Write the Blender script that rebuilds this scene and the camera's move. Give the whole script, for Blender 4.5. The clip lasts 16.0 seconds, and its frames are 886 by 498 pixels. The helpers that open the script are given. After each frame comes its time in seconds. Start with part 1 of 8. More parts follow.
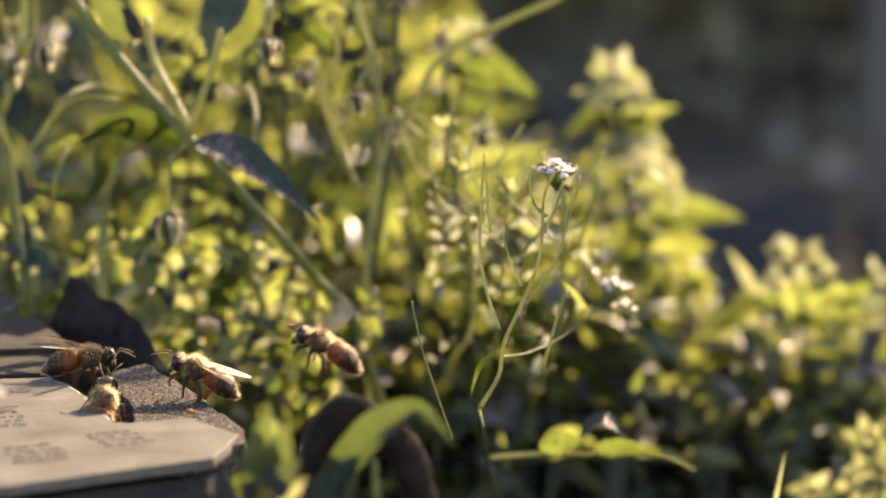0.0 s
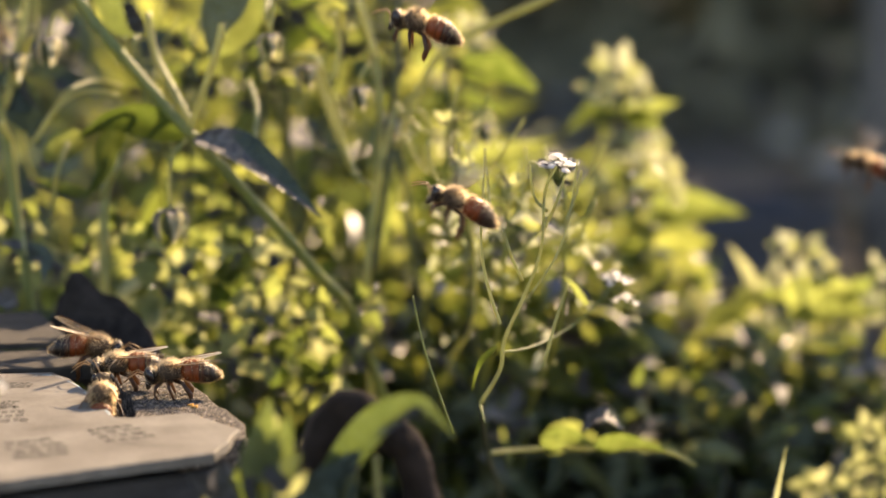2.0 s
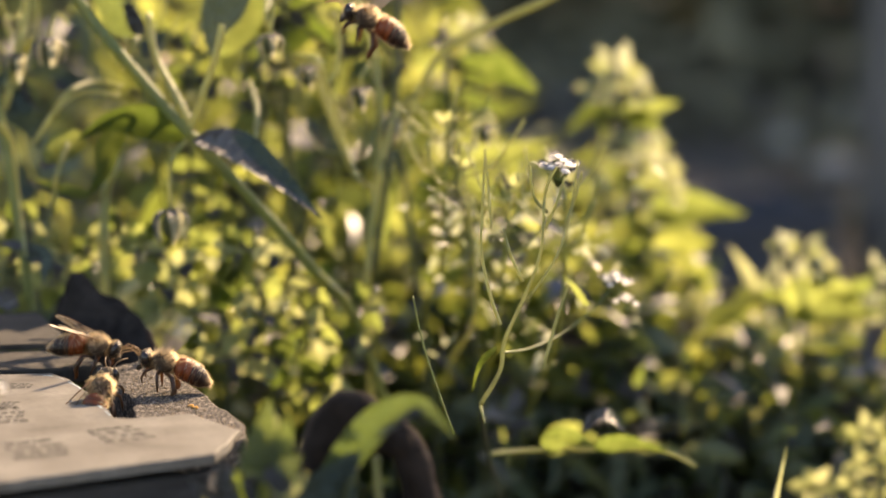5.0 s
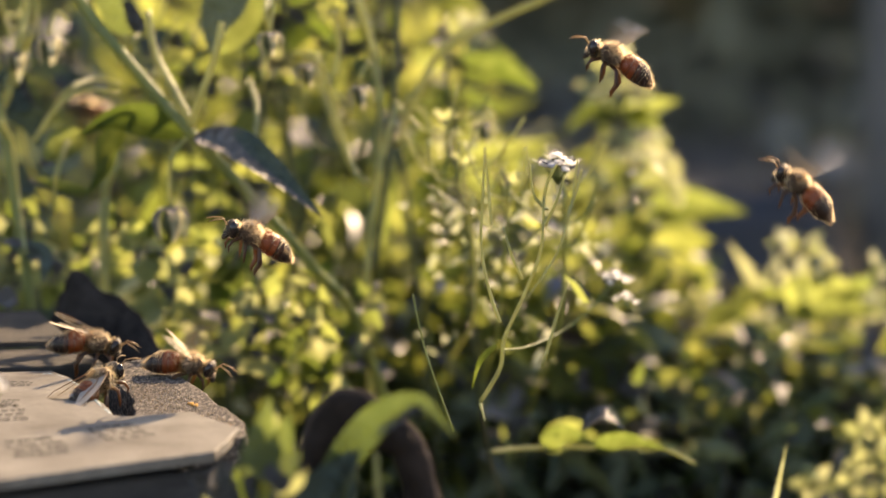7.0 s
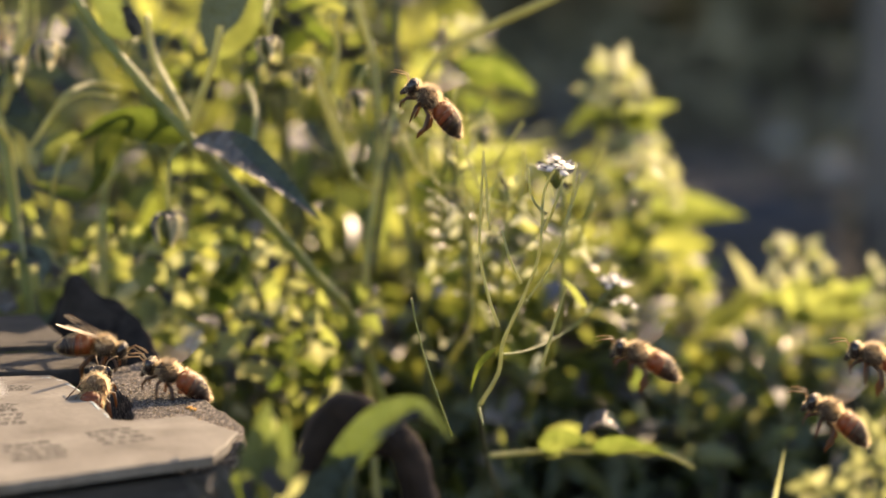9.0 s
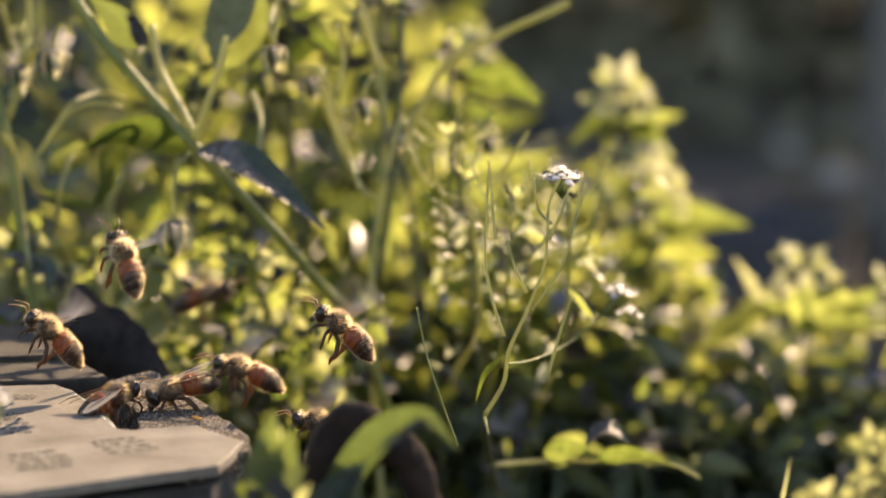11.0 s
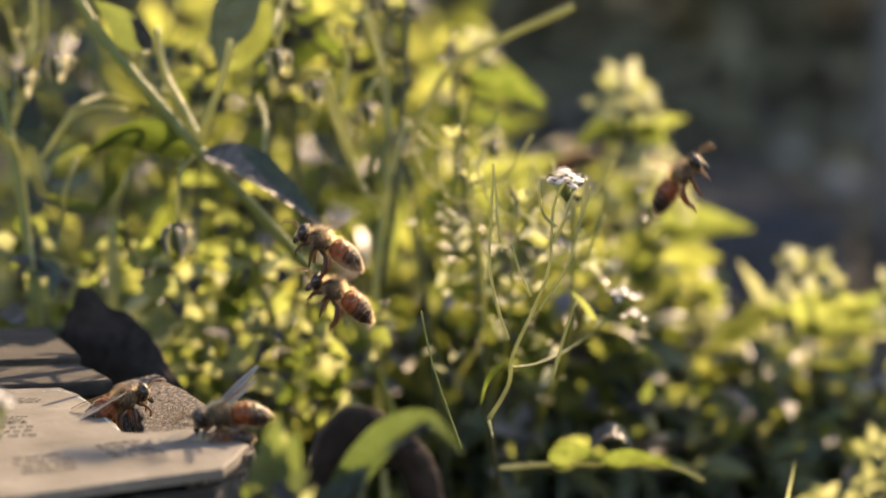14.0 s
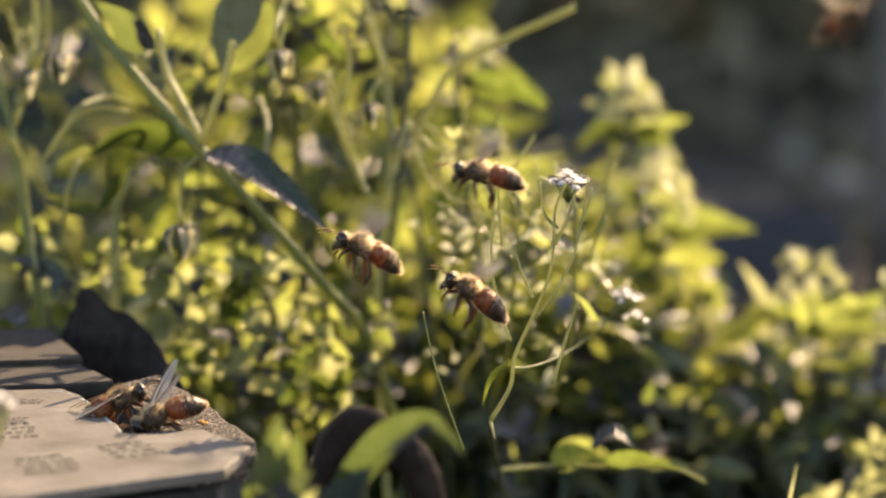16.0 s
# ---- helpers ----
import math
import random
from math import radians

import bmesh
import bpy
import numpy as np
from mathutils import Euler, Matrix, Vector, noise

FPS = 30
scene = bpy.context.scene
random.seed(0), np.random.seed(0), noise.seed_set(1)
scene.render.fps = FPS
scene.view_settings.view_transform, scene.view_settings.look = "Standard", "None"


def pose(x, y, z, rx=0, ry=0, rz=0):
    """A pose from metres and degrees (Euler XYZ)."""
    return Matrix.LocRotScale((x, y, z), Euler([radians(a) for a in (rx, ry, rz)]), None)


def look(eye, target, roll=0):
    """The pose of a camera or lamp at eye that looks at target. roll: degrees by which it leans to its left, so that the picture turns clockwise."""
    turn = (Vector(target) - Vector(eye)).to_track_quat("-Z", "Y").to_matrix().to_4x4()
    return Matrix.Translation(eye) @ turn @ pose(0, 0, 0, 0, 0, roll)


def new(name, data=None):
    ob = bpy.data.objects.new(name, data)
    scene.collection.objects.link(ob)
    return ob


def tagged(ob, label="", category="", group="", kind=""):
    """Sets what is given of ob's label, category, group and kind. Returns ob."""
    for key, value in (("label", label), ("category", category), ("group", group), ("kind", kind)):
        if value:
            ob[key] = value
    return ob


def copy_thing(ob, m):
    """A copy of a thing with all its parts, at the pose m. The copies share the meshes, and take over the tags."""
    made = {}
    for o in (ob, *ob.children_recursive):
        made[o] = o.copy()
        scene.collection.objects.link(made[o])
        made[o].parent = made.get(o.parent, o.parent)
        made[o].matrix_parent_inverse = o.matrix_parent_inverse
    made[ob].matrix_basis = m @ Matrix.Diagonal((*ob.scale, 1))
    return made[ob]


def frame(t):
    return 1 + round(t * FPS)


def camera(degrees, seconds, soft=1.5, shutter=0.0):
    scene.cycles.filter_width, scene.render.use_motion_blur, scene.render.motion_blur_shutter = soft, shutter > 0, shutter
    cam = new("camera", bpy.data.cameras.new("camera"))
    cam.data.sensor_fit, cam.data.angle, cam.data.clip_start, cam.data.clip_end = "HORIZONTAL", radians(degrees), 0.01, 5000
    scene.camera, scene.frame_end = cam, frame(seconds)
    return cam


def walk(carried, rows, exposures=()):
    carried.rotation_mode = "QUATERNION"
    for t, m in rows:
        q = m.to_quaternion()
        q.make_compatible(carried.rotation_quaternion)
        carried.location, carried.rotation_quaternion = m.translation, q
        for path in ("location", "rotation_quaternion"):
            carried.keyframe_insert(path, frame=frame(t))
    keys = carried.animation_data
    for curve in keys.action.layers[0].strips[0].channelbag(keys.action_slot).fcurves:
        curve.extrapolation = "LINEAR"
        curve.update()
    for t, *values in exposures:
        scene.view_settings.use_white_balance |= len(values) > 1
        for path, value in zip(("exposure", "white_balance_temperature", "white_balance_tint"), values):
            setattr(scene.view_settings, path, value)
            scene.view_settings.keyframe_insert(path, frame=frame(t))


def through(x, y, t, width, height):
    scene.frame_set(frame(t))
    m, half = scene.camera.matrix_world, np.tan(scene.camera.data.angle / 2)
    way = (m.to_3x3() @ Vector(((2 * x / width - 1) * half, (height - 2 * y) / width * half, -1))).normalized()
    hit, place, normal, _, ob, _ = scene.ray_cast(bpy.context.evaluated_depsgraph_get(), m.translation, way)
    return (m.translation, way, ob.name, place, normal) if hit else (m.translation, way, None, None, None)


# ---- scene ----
cam = camera(20.0, 16.0, soft=1.5, shutter=0.5)
cam.data.dof.use_dof = True
cam.data.dof.focus_distance = 0.42
cam.data.dof.aperture_fstop = 11.5

walk(cam, [
    (0, pose(0, 0, 0.2961, 80.148, 0, -0.026)),
    (0.5, pose(0, 0, 0.2961, 80.103, 0, -0.013)),
    (1, pose(0, 0, 0.2961, 80.058, 0, -0.013)),
    (1.5, pose(0, 0, 0.2961, 80.039, 0, 0.000)),
    (2, pose(0, 0, 0.2961, 80.032, 0, 0.000)),
    (2.5, pose(0, 0, 0.2961, 80.032, 0, 0.019)),
    (3, pose(0, 0, 0.2961, 80.039, 0, 0.019)),
    (3.5, pose(0, 0, 0.2961, 80.052, 0, 0.032)),
    (4, pose(0, 0, 0.2961, 80.058, 0, 0.009)),
    (4.2, pose(0, 0, 0.2961, 80.058, 0, 0.006)),
    (6.3, pose(0, 0, 0.2961, 80.019, 0, -0.013)),
    (6.5, pose(0, 0, 0.2961, 80.013, 0, -0.017)),
    (7, pose(0, 0, 0.2961, 80.000, 0, 0.000)),
    (7.5, pose(0, 0, 0.2961, 80.013, 0, 0.000)),
    (8, pose(0, 0, 0.2961, 80.019, 0, -0.035)),
    (8.5, pose(0, 0, 0.2961, 80.039, 0, -0.039)),
    (9, pose(0, 0, 0.2961, 80.094, 0, -0.035)),
    (9.2, pose(0, 0, 0.2961, 80.116, 0, -0.019)),
    (11.3, pose(0, 0, 0.2961, 80.329, 0, 0.103)),
    (11.5, pose(0, 0, 0.2961, 80.335, 0, 0.110)),
    (12, pose(0, 0, 0.2961, 80.335, 0, 0.116)),
    (12.5, pose(0, 0, 0.2961, 80.335, 0, 0.116)),
    (13, pose(0, 0, 0.2961, 80.352, 0, 0.135)),
    (13.5, pose(0, 0, 0.2961, 80.354, 0, 0.161)),
    (14, pose(0, 0, 0.2961, 80.387, 0, 0.193)),
    (14.5, pose(0, 0, 0.2961, 80.425, 0, 0.226)),
    (15, pose(0, 0, 0.2961, 80.425, 0, 0.236)),
    (15.5, pose(0, 0, 0.2961, 80.425, 0, 0.258)),
    (16, pose(0, 0, 0.2961, 80.412, 0, 0.238)),
], exposures=[(0.0, 1.5, 7600, 20), (16.0, 1.5, 7600, 20)])

# ---- world, sun ----
SUN_ELEV, SUN_AZ = radians(32), radians(33)   # azimuth to the right of the view, which goes along +y
world = bpy.data.worlds.new("sky_world")
scene.world = world
world.use_nodes = True
wn = world.node_tree.nodes
wl = world.node_tree.links
sky = wn.new("ShaderNodeTexSky")
sky.sky_type = "NISHITA"
sky.sun_disc = False
sky.sun_elevation = SUN_ELEV
sky.sun_rotation = SUN_AZ
bg = next(n for n in wn if n.type == "BACKGROUND")
bg.inputs["Strength"].default_value = 0.15
wl.new(sky.outputs[0], bg.inputs[0])
sun = new("sun", bpy.data.lights.new("sun", "SUN"))
sun.data.energy = 5.0
sun.data.angle = radians(0.6)
sun.data.color = (1.0, 0.82, 0.56)
sun.matrix_basis = look((math.sin(SUN_AZ) * math.cos(SUN_ELEV) * 20, math.cos(SUN_AZ) * math.cos(SUN_ELEV) * 20, math.sin(SUN_ELEV) * 20), (0, 0, 0))


# ---- materials ----
def nodes_of(name):
    m = bpy.data.materials.new(name)
    m.use_nodes = True
    m.node_tree.nodes.clear()
    return m, m.node_tree.nodes, m.node_tree.links


def add(nodes, kind, **values):
    n = nodes.new(kind)
    for k, v in values.items():
        n.inputs[k].default_value = v
    return n


def finish(nodes, links, shader):
    out = nodes.new("ShaderNodeOutputMaterial")
    links.new(shader, out.inputs["Surface"])


def ramp(nodes, links, fac, stops, constant=False):
    r = nodes.new("ShaderNodeValToRGB")
    r.color_ramp.interpolation = "CONSTANT" if constant else "LINEAR"
    el = r.color_ramp.elements
    while len(el) < len(stops):
        el.new(0.5)
    for e, (p, c) in zip(el, stops):
        e.position, e.color = p, (*c, 1)
    links.new(fac, r.inputs[0])
    return r.outputs[0]


def noisy(nodes, links, scale, detail=4, stretch=(1, 1, 1), rough=0.6):
    tc = nodes.new("ShaderNodeTexCoord")
    mp = nodes.new("ShaderNodeMapping")
    mp.inputs["Scale"].default_value = stretch
    links.new(tc.outputs["Object"], mp.inputs[0])
    n = nodes.new("ShaderNodeTexNoise")
    n.inputs["Scale"].default_value = scale
    n.inputs["Detail"].default_value = detail
    n.inputs["Roughness"].default_value = rough
    links.new(mp.outputs[0], n.inputs["Vector"])
    return n.outputs[0]


def bumped(nodes, links, height, strength, distance):
    b = nodes.new("ShaderNodeBump")
    b.inputs["Strength"].default_value = strength
    b.inputs["Distance"].default_value = distance
    links.new(height, b.inputs["Height"])
    return b.outputs[0]


def leaf_material(name, dark, light, through_dark, through_light, gloss=0.34, share=0.5, island=False, shine=1.4):
    """Thin leaf: diffuse on the lit side, light through to the other, a waxy gloss."""
    m, n, l = nodes_of(name)
    info = n.new("ShaderNodeNewGeometry" if island else "ShaderNodeObjectInfo")
    mott = noisy(n, l, 5.0, 4)
    mixf = n.new("ShaderNodeMath")
    mixf.operation = "MULTIPLY_ADD"
    mixf.inputs[1].default_value = 0.95
    l.new(mott, mixf.inputs[0])
    half = n.new("ShaderNodeMath")
    half.operation = "MULTIPLY_ADD"
    half.inputs[1].default_value = 0.9
    half.inputs[2].default_value = -0.43
    l.new(info.outputs["Random Per Island" if island else "Random"], half.inputs[0])
    l.new(half.outputs[0], mixf.inputs[2])
    c1 = ramp(n, l, mixf.outputs[0], [(0.05, dark), (0.95, light)])
    c2 = ramp(n, l, mixf.outputs[0], [(0.05, through_dark), (0.95, through_light)])
    nor = bumped(n, l, noisy(n, l, 9.0, 3), 0.6, 0.06)
    d = n.new("ShaderNodeBsdfDiffuse")
    t = n.new("ShaderNodeBsdfTranslucent")
    g = add(n, "ShaderNodeBsdfGlossy", Color=(0.11, 0.11, 0.11, 1), Roughness=gloss)
    l.new(c1, d.inputs["Color"]), l.new(c2, t.inputs["Color"])
    l.new(nor, d.inputs["Normal"]), l.new(nor, g.inputs["Normal"])
    mx = add(n, "ShaderNodeMixShader", Fac=share)
    l.new(d.outputs[0], mx.inputs[1]), l.new(t.outputs[0], mx.inputs[2])
    fr = add(n, "ShaderNodeFresnel", IOR=shine)
    top = n.new("ShaderNodeMixShader")
    l.new(fr.outputs[0], top.inputs[0]), l.new(mx.outputs[0], top.inputs[1]), l.new(g.outputs[0], top.inputs[2])
    finish(n, l, top.outputs[0])
    return m


def solid_material(name, stops, scale, detail=5, stretch=(1, 1, 1), rough=0.7, bump=0.3, depth=0.001, through=None, share=0.3, spec=0.4, fine=None):
    """Opaque matter with mottled colour at two scales and relief; through adds light that passes."""
    m, n, l = nodes_of(name)
    fac = noisy(n, l, scale, detail, stretch)
    col = ramp(n, l, fac, stops)
    grain = noisy(n, l, fine or scale * 6, 6, stretch, 0.7)
    mul = n.new("ShaderNodeMix")
    mul.data_type, mul.blend_type = "RGBA", "MULTIPLY"
    mul.inputs["Factor"].default_value = 0.7
    g2 = ramp(n, l, grain, [(0.25, (0.45, 0.45, 0.45)), (0.7, (1, 1, 1))])
    l.new(col, mul.inputs[6]), l.new(g2, mul.inputs[7])
    p = add(n, "ShaderNodeBsdfPrincipled", Roughness=rough)
    p.inputs["Specular IOR Level"].default_value = spec
    l.new(mul.outputs[2], p.inputs["Base Color"])
    l.new(bumped(n, l, grain, bump, depth), p.inputs["Normal"])
    last = p.outputs[0]
    if through:
        t = add(n, "ShaderNodeBsdfTranslucent", Color=(*through, 1))
        mx = add(n, "ShaderNodeMixShader", Fac=share)
        l.new(last, mx.inputs[1]), l.new(t.outputs[0], mx.inputs[2])
        last = mx.outputs[0]
    finish(n, l, last)
    return m


LEAF = leaf_material("weed_leaf", (0.035, 0.055, 0.018), (0.10, 0.125, 0.045), (0.10, 0.145, 0.022), (0.42, 0.48, 0.125), share=0.6)
MASS = leaf_material("weed_mass_leaf", (0.035, 0.055, 0.018), (0.10, 0.125, 0.045), (0.11, 0.145, 0.02), (0.45, 0.475, 0.115), 0.41, share=0.6, island=True)
LEAF_NEAR = leaf_material("curved_leaf", (0.05, 0.066, 0.036), (0.15, 0.17, 0.10), (0.05, 0.085, 0.018), (0.17, 0.215, 0.05), 0.4, 0.5)
# bluish base paints sky reflection and shade on some leaves
LEAF_SKY_TINT = leaf_material("sky_tinted_leaf", (0.06, 0.09, 0.065), (0.12, 0.155, 0.12), (0.05, 0.08, 0.02), (0.14, 0.17, 0.03), 0.4, 0.35)
# pale cream base paints the sun glints on leaf tops and edges
GLINTS = leaf_material("sun_glint_leaf", (0.2, 0.23, 0.13), (0.46, 0.46, 0.34), (0.3, 0.34, 0.16), (0.56, 0.56, 0.38), share=0.5, island=True)
# duller bluish copy of MASS with the shade put into its colour
MASS_SHADED = leaf_material("shaded_mass_leaf", (0.085, 0.115, 0.08), (0.17, 0.205, 0.155), (0.06, 0.09, 0.02), (0.2, 0.22, 0.03), 0.55, 0.45, True)
# for dark leaves, and for leaves that stand in for shaded gaps
LEAF_DARK = leaf_material("dark_shaded_leaf", (0.07, 0.098, 0.084), (0.125, 0.16, 0.14), (0.028, 0.042, 0.014), (0.055, 0.072, 0.028), 0.45, 0.3)
# pale leaf whose colour also carries the highlights of sunlit tops
LEAF_PALE = leaf_material("sunlit_pale_leaf", (0.2, 0.25, 0.11), (0.36, 0.40, 0.22), (0.40, 0.44, 0.15), (0.62, 0.63, 0.30))
STEM = solid_material("green_stem", [(0.3, (0.10, 0.14, 0.04)), (0.7, (0.2, 0.23, 0.08))], 120, rough=0.45, depth=0.0003, through=(0.45, 0.47, 0.12), share=0.3)
STEM_PALE = solid_material("pale_stem", [(0.3, (0.2, 0.23, 0.11)), (0.7, (0.36, 0.38, 0.2))], 120, rough=0.45, depth=0.0003, through=(0.55, 0.55, 0.24), share=0.5)
STEM_DARK = solid_material("dark_stem", [(0.3, (0.03, 0.045, 0.012)), (0.7, (0.07, 0.075, 0.025))], 120, rough=0.6, depth=0.0003)
# paler still: sun highlights on the tips are put into the cream base
TIP = leaf_material("sunlit_tip_leaf", (0.28, 0.31, 0.19), (0.5, 0.51, 0.37), (0.38, 0.41, 0.21), (0.58, 0.6, 0.38))
PETAL = leaf_material("white_petal", (0.78, 0.78, 0.77), (0.86, 0.86, 0.85), (0.8, 0.8, 0.78), (0.88, 0.88, 0.86), 0.5, 0.65)
HUSK = leaf_material("pale_husk", (0.4, 0.38, 0.27), (0.56, 0.53, 0.4), (0.45, 0.43, 0.27), (0.62, 0.59, 0.4), 0.5)
PALE_BOARD = solid_material("weathered_pale_paint", [(0.28, (0.085, 0.074, 0.058)), (0.44, (0.14, 0.124, 0.10)), (0.58, (0.18, 0.163, 0.134)), (0.76, (0.25, 0.23, 0.19))], 95, 8, (0.8, 1.1, 1), 0.6, 0.3, 0.0002, fine=1100)
CHIPPED = solid_material("chipped_blue_paint", [(0.3, (0.25, 0.33, 0.33)), (0.7, (0.5, 0.58, 0.56))], 300, rough=0.7, depth=0.0003)
ROUGH_WOOD = solid_material("rough_dark_wood", [(0.38, (0.014, 0.011, 0.009)), (0.5, (0.08, 0.064, 0.05)), (0.66, (0.32, 0.27, 0.22))], 1500, 8, (1, 0.45, 1), 0.9, 1.0, 0.0007, fine=3600)
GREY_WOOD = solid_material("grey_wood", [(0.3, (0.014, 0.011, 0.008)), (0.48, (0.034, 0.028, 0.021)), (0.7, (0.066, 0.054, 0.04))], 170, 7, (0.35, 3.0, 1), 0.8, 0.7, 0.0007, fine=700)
INNER_WOOD = solid_material("crate_wood", [(0.3, (0.02, 0.022, 0.025)), (0.7, (0.06, 0.06, 0.06))], 60, 6, (1, 1, 4), 0.85, 0.6, 0.001)
INK = solid_material("faded_ink", [(0.38, (0.035, 0.03, 0.024)), (0.58, (0.11, 0.10, 0.082))], 700, rough=0.9, depth=0.0001)
GRIT = solid_material("pale_grit", [(0.3, (0.10, 0.075, 0.05)), (0.7, (0.42, 0.34, 0.24))], 700, rough=0.8, depth=0.0001, through=(0.6, 0.5, 0.34), share=0.3)
LICHEN = solid_material("orange_lichen", [(0.3, (0.4, 0.16, 0.02)), (0.7, (0.6, 0.32, 0.06))], 1500, rough=0.9, depth=0.0003)
FELT = solid_material("black_felt", [(0.3, (0.016, 0.013, 0.011)), (0.7, (0.042, 0.035, 0.03))], 300, spec=0.1, rough=0.9, depth=0.0004, fine=2500)
DEAD = solid_material("dark_brown_felt", [(0.3, (0.01, 0.007, 0.005)), (0.7, (0.03, 0.02, 0.014))], 300, spec=0.15, rough=0.9, depth=0.0004, fine=2000)
# paler brown paints the rim light along the strip's edge
LIT_EDGE = solid_material("lit_felt_edge", [(0.3, (0.03, 0.022, 0.016)), (0.7, (0.09, 0.065, 0.05))], 900, spec=0.15, rough=0.9, depth=0.0004, fine=2500)
SOIL = solid_material("dark_soil", [(0.3, (0.04, 0.035, 0.03)), (0.5, (0.08, 0.07, 0.06)), (0.7, (0.13, 0.12, 0.10))], 9, 8, rough=0.95, bump=0.8, depth=0.02)
STONE = solid_material("pale_stone", [(0.3, (0.2, 0.2, 0.19)), (0.7, (0.42, 0.41, 0.38))], 30, rough=0.9, depth=0.003)
POST = solid_material("silvery_post", [(0.3, (0.08, 0.075, 0.068)), (0.7, (0.16, 0.15, 0.135))], 20, stretch=(4, 4, 0.4), rough=0.85, depth=0.002)
BLUE = solid_material("blue_plastic", [(0.3, (0.034, 0.042, 0.056)), (0.7, (0.05, 0.06, 0.08))], 30, rough=0.5, depth=0.0005)
HEDGE = leaf_material("hedge_leaf", (0.10, 0.097, 0.066), (0.265, 0.25, 0.165), (0.045, 0.056, 0.03), (0.1, 0.11, 0.068), 0.6, 0.25, True, 1.1)

THORAX = solid_material("bee_thorax", [(0.3, (0.035, 0.02, 0.01)), (0.7, (0.09, 0.052, 0.025))], 1500, rough=0.8, depth=0.0001)
HEAD = solid_material("bee_head", [(0.3, (0.02, 0.013, 0.008)), (0.7, (0.07, 0.045, 0.02))], 1500, rough=0.6, depth=0.0001)
EYE = solid_material("bee_eye", [(0.3, (0.008, 0.005, 0.004)), (0.7, (0.02, 0.012, 0.01))], 3000, rough=0.25, depth=0.00002)
LEG = solid_material("bee_leg", [(0.3, (0.025, 0.011, 0.006)), (0.7, (0.075, 0.034, 0.014))], 1200, rough=0.4, depth=0.0001, through=(0.5, 0.3, 0.14), share=0.32)
ANTENNA = solid_material("bee_antenna", [(0.3, (0.03, 0.02, 0.012)), (0.7, (0.08, 0.055, 0.03))], 1500, rough=0.35, depth=0.0001, through=(0.75, 0.6, 0.42), share=0.45)
FUZZ = leaf_material("bee_hair", (0.08, 0.042, 0.016), (0.17, 0.1, 0.042), (0.74, 0.56, 0.33), (0.92, 0.8, 0.58), 0.5, 0.78, True, 1.06)


def abdomen_material():
    """Amber front segments with dark rims, and a dark brown tip, some light passing through."""
    m, n, l = nodes_of("bee_abdomen")
    tc = n.new("ShaderNodeTexCoord")
    sp = n.new("ShaderNodeSeparateXYZ")
    l.new(tc.outputs["Object"], sp.inputs[0])
    mr = n.new("ShaderNodeMapRange")
    mr.inputs["From Min"].default_value = -0.0018
    mr.inputs["From Max"].default_value = -0.0086
    l.new(sp.outputs["X"], mr.inputs["Value"])
    amber, rim, brown, pale = (0.24, 0.062, 0.014), (0.14, 0.045, 0.016), (0.016, 0.009, 0.006), (0.10, 0.062, 0.036)
    stops = [(0.0, rim), (0.06, amber), (0.26, amber), (0.29, rim), (0.33, amber), (0.42, amber), (0.47, brown), (0.50, pale),
             (0.52, (0.09, 0.035, 0.014)), (0.60, brown), (0.68, brown), (0.69, pale), (0.70, brown), (0.84, brown), (0.85, pale)]
    col = ramp(n, l, mr.outputs[0], stops)
    p = add(n, "ShaderNodeBsdfPrincipled", Roughness=0.42)
    p.inputs["Subsurface Weight"].default_value = 0.3
    p.inputs["Subsurface Radius"].default_value = (1.0, 0.32, 0.1)
    p.inputs["Subsurface Scale"].default_value = 0.0014
    l.new(col, p.inputs["Base Color"])
    l.new(bumped(n, l, noisy(n, l, 3500, 4), 0.4, 0.0001), p.inputs["Normal"])
    t = n.new("ShaderNodeBsdfTranslucent")
    bright = n.new("ShaderNodeMix")
    bright.data_type, bright.blend_type = "RGBA", "ADD"
    bright.inputs["Factor"].default_value = 1.0
    bright.inputs[7].default_value = (0.04, 0.012, 0.002, 1)
    l.new(col, bright.inputs[6])
    l.new(bright.outputs[2], t.inputs["Color"])
    mx = add(n, "ShaderNodeMixShader", Fac=0.42)
    l.new(p.outputs[0], mx.inputs[1]), l.new(t.outputs[0], mx.inputs[2])
    finish(n, l, mx.outputs[0])
    return m


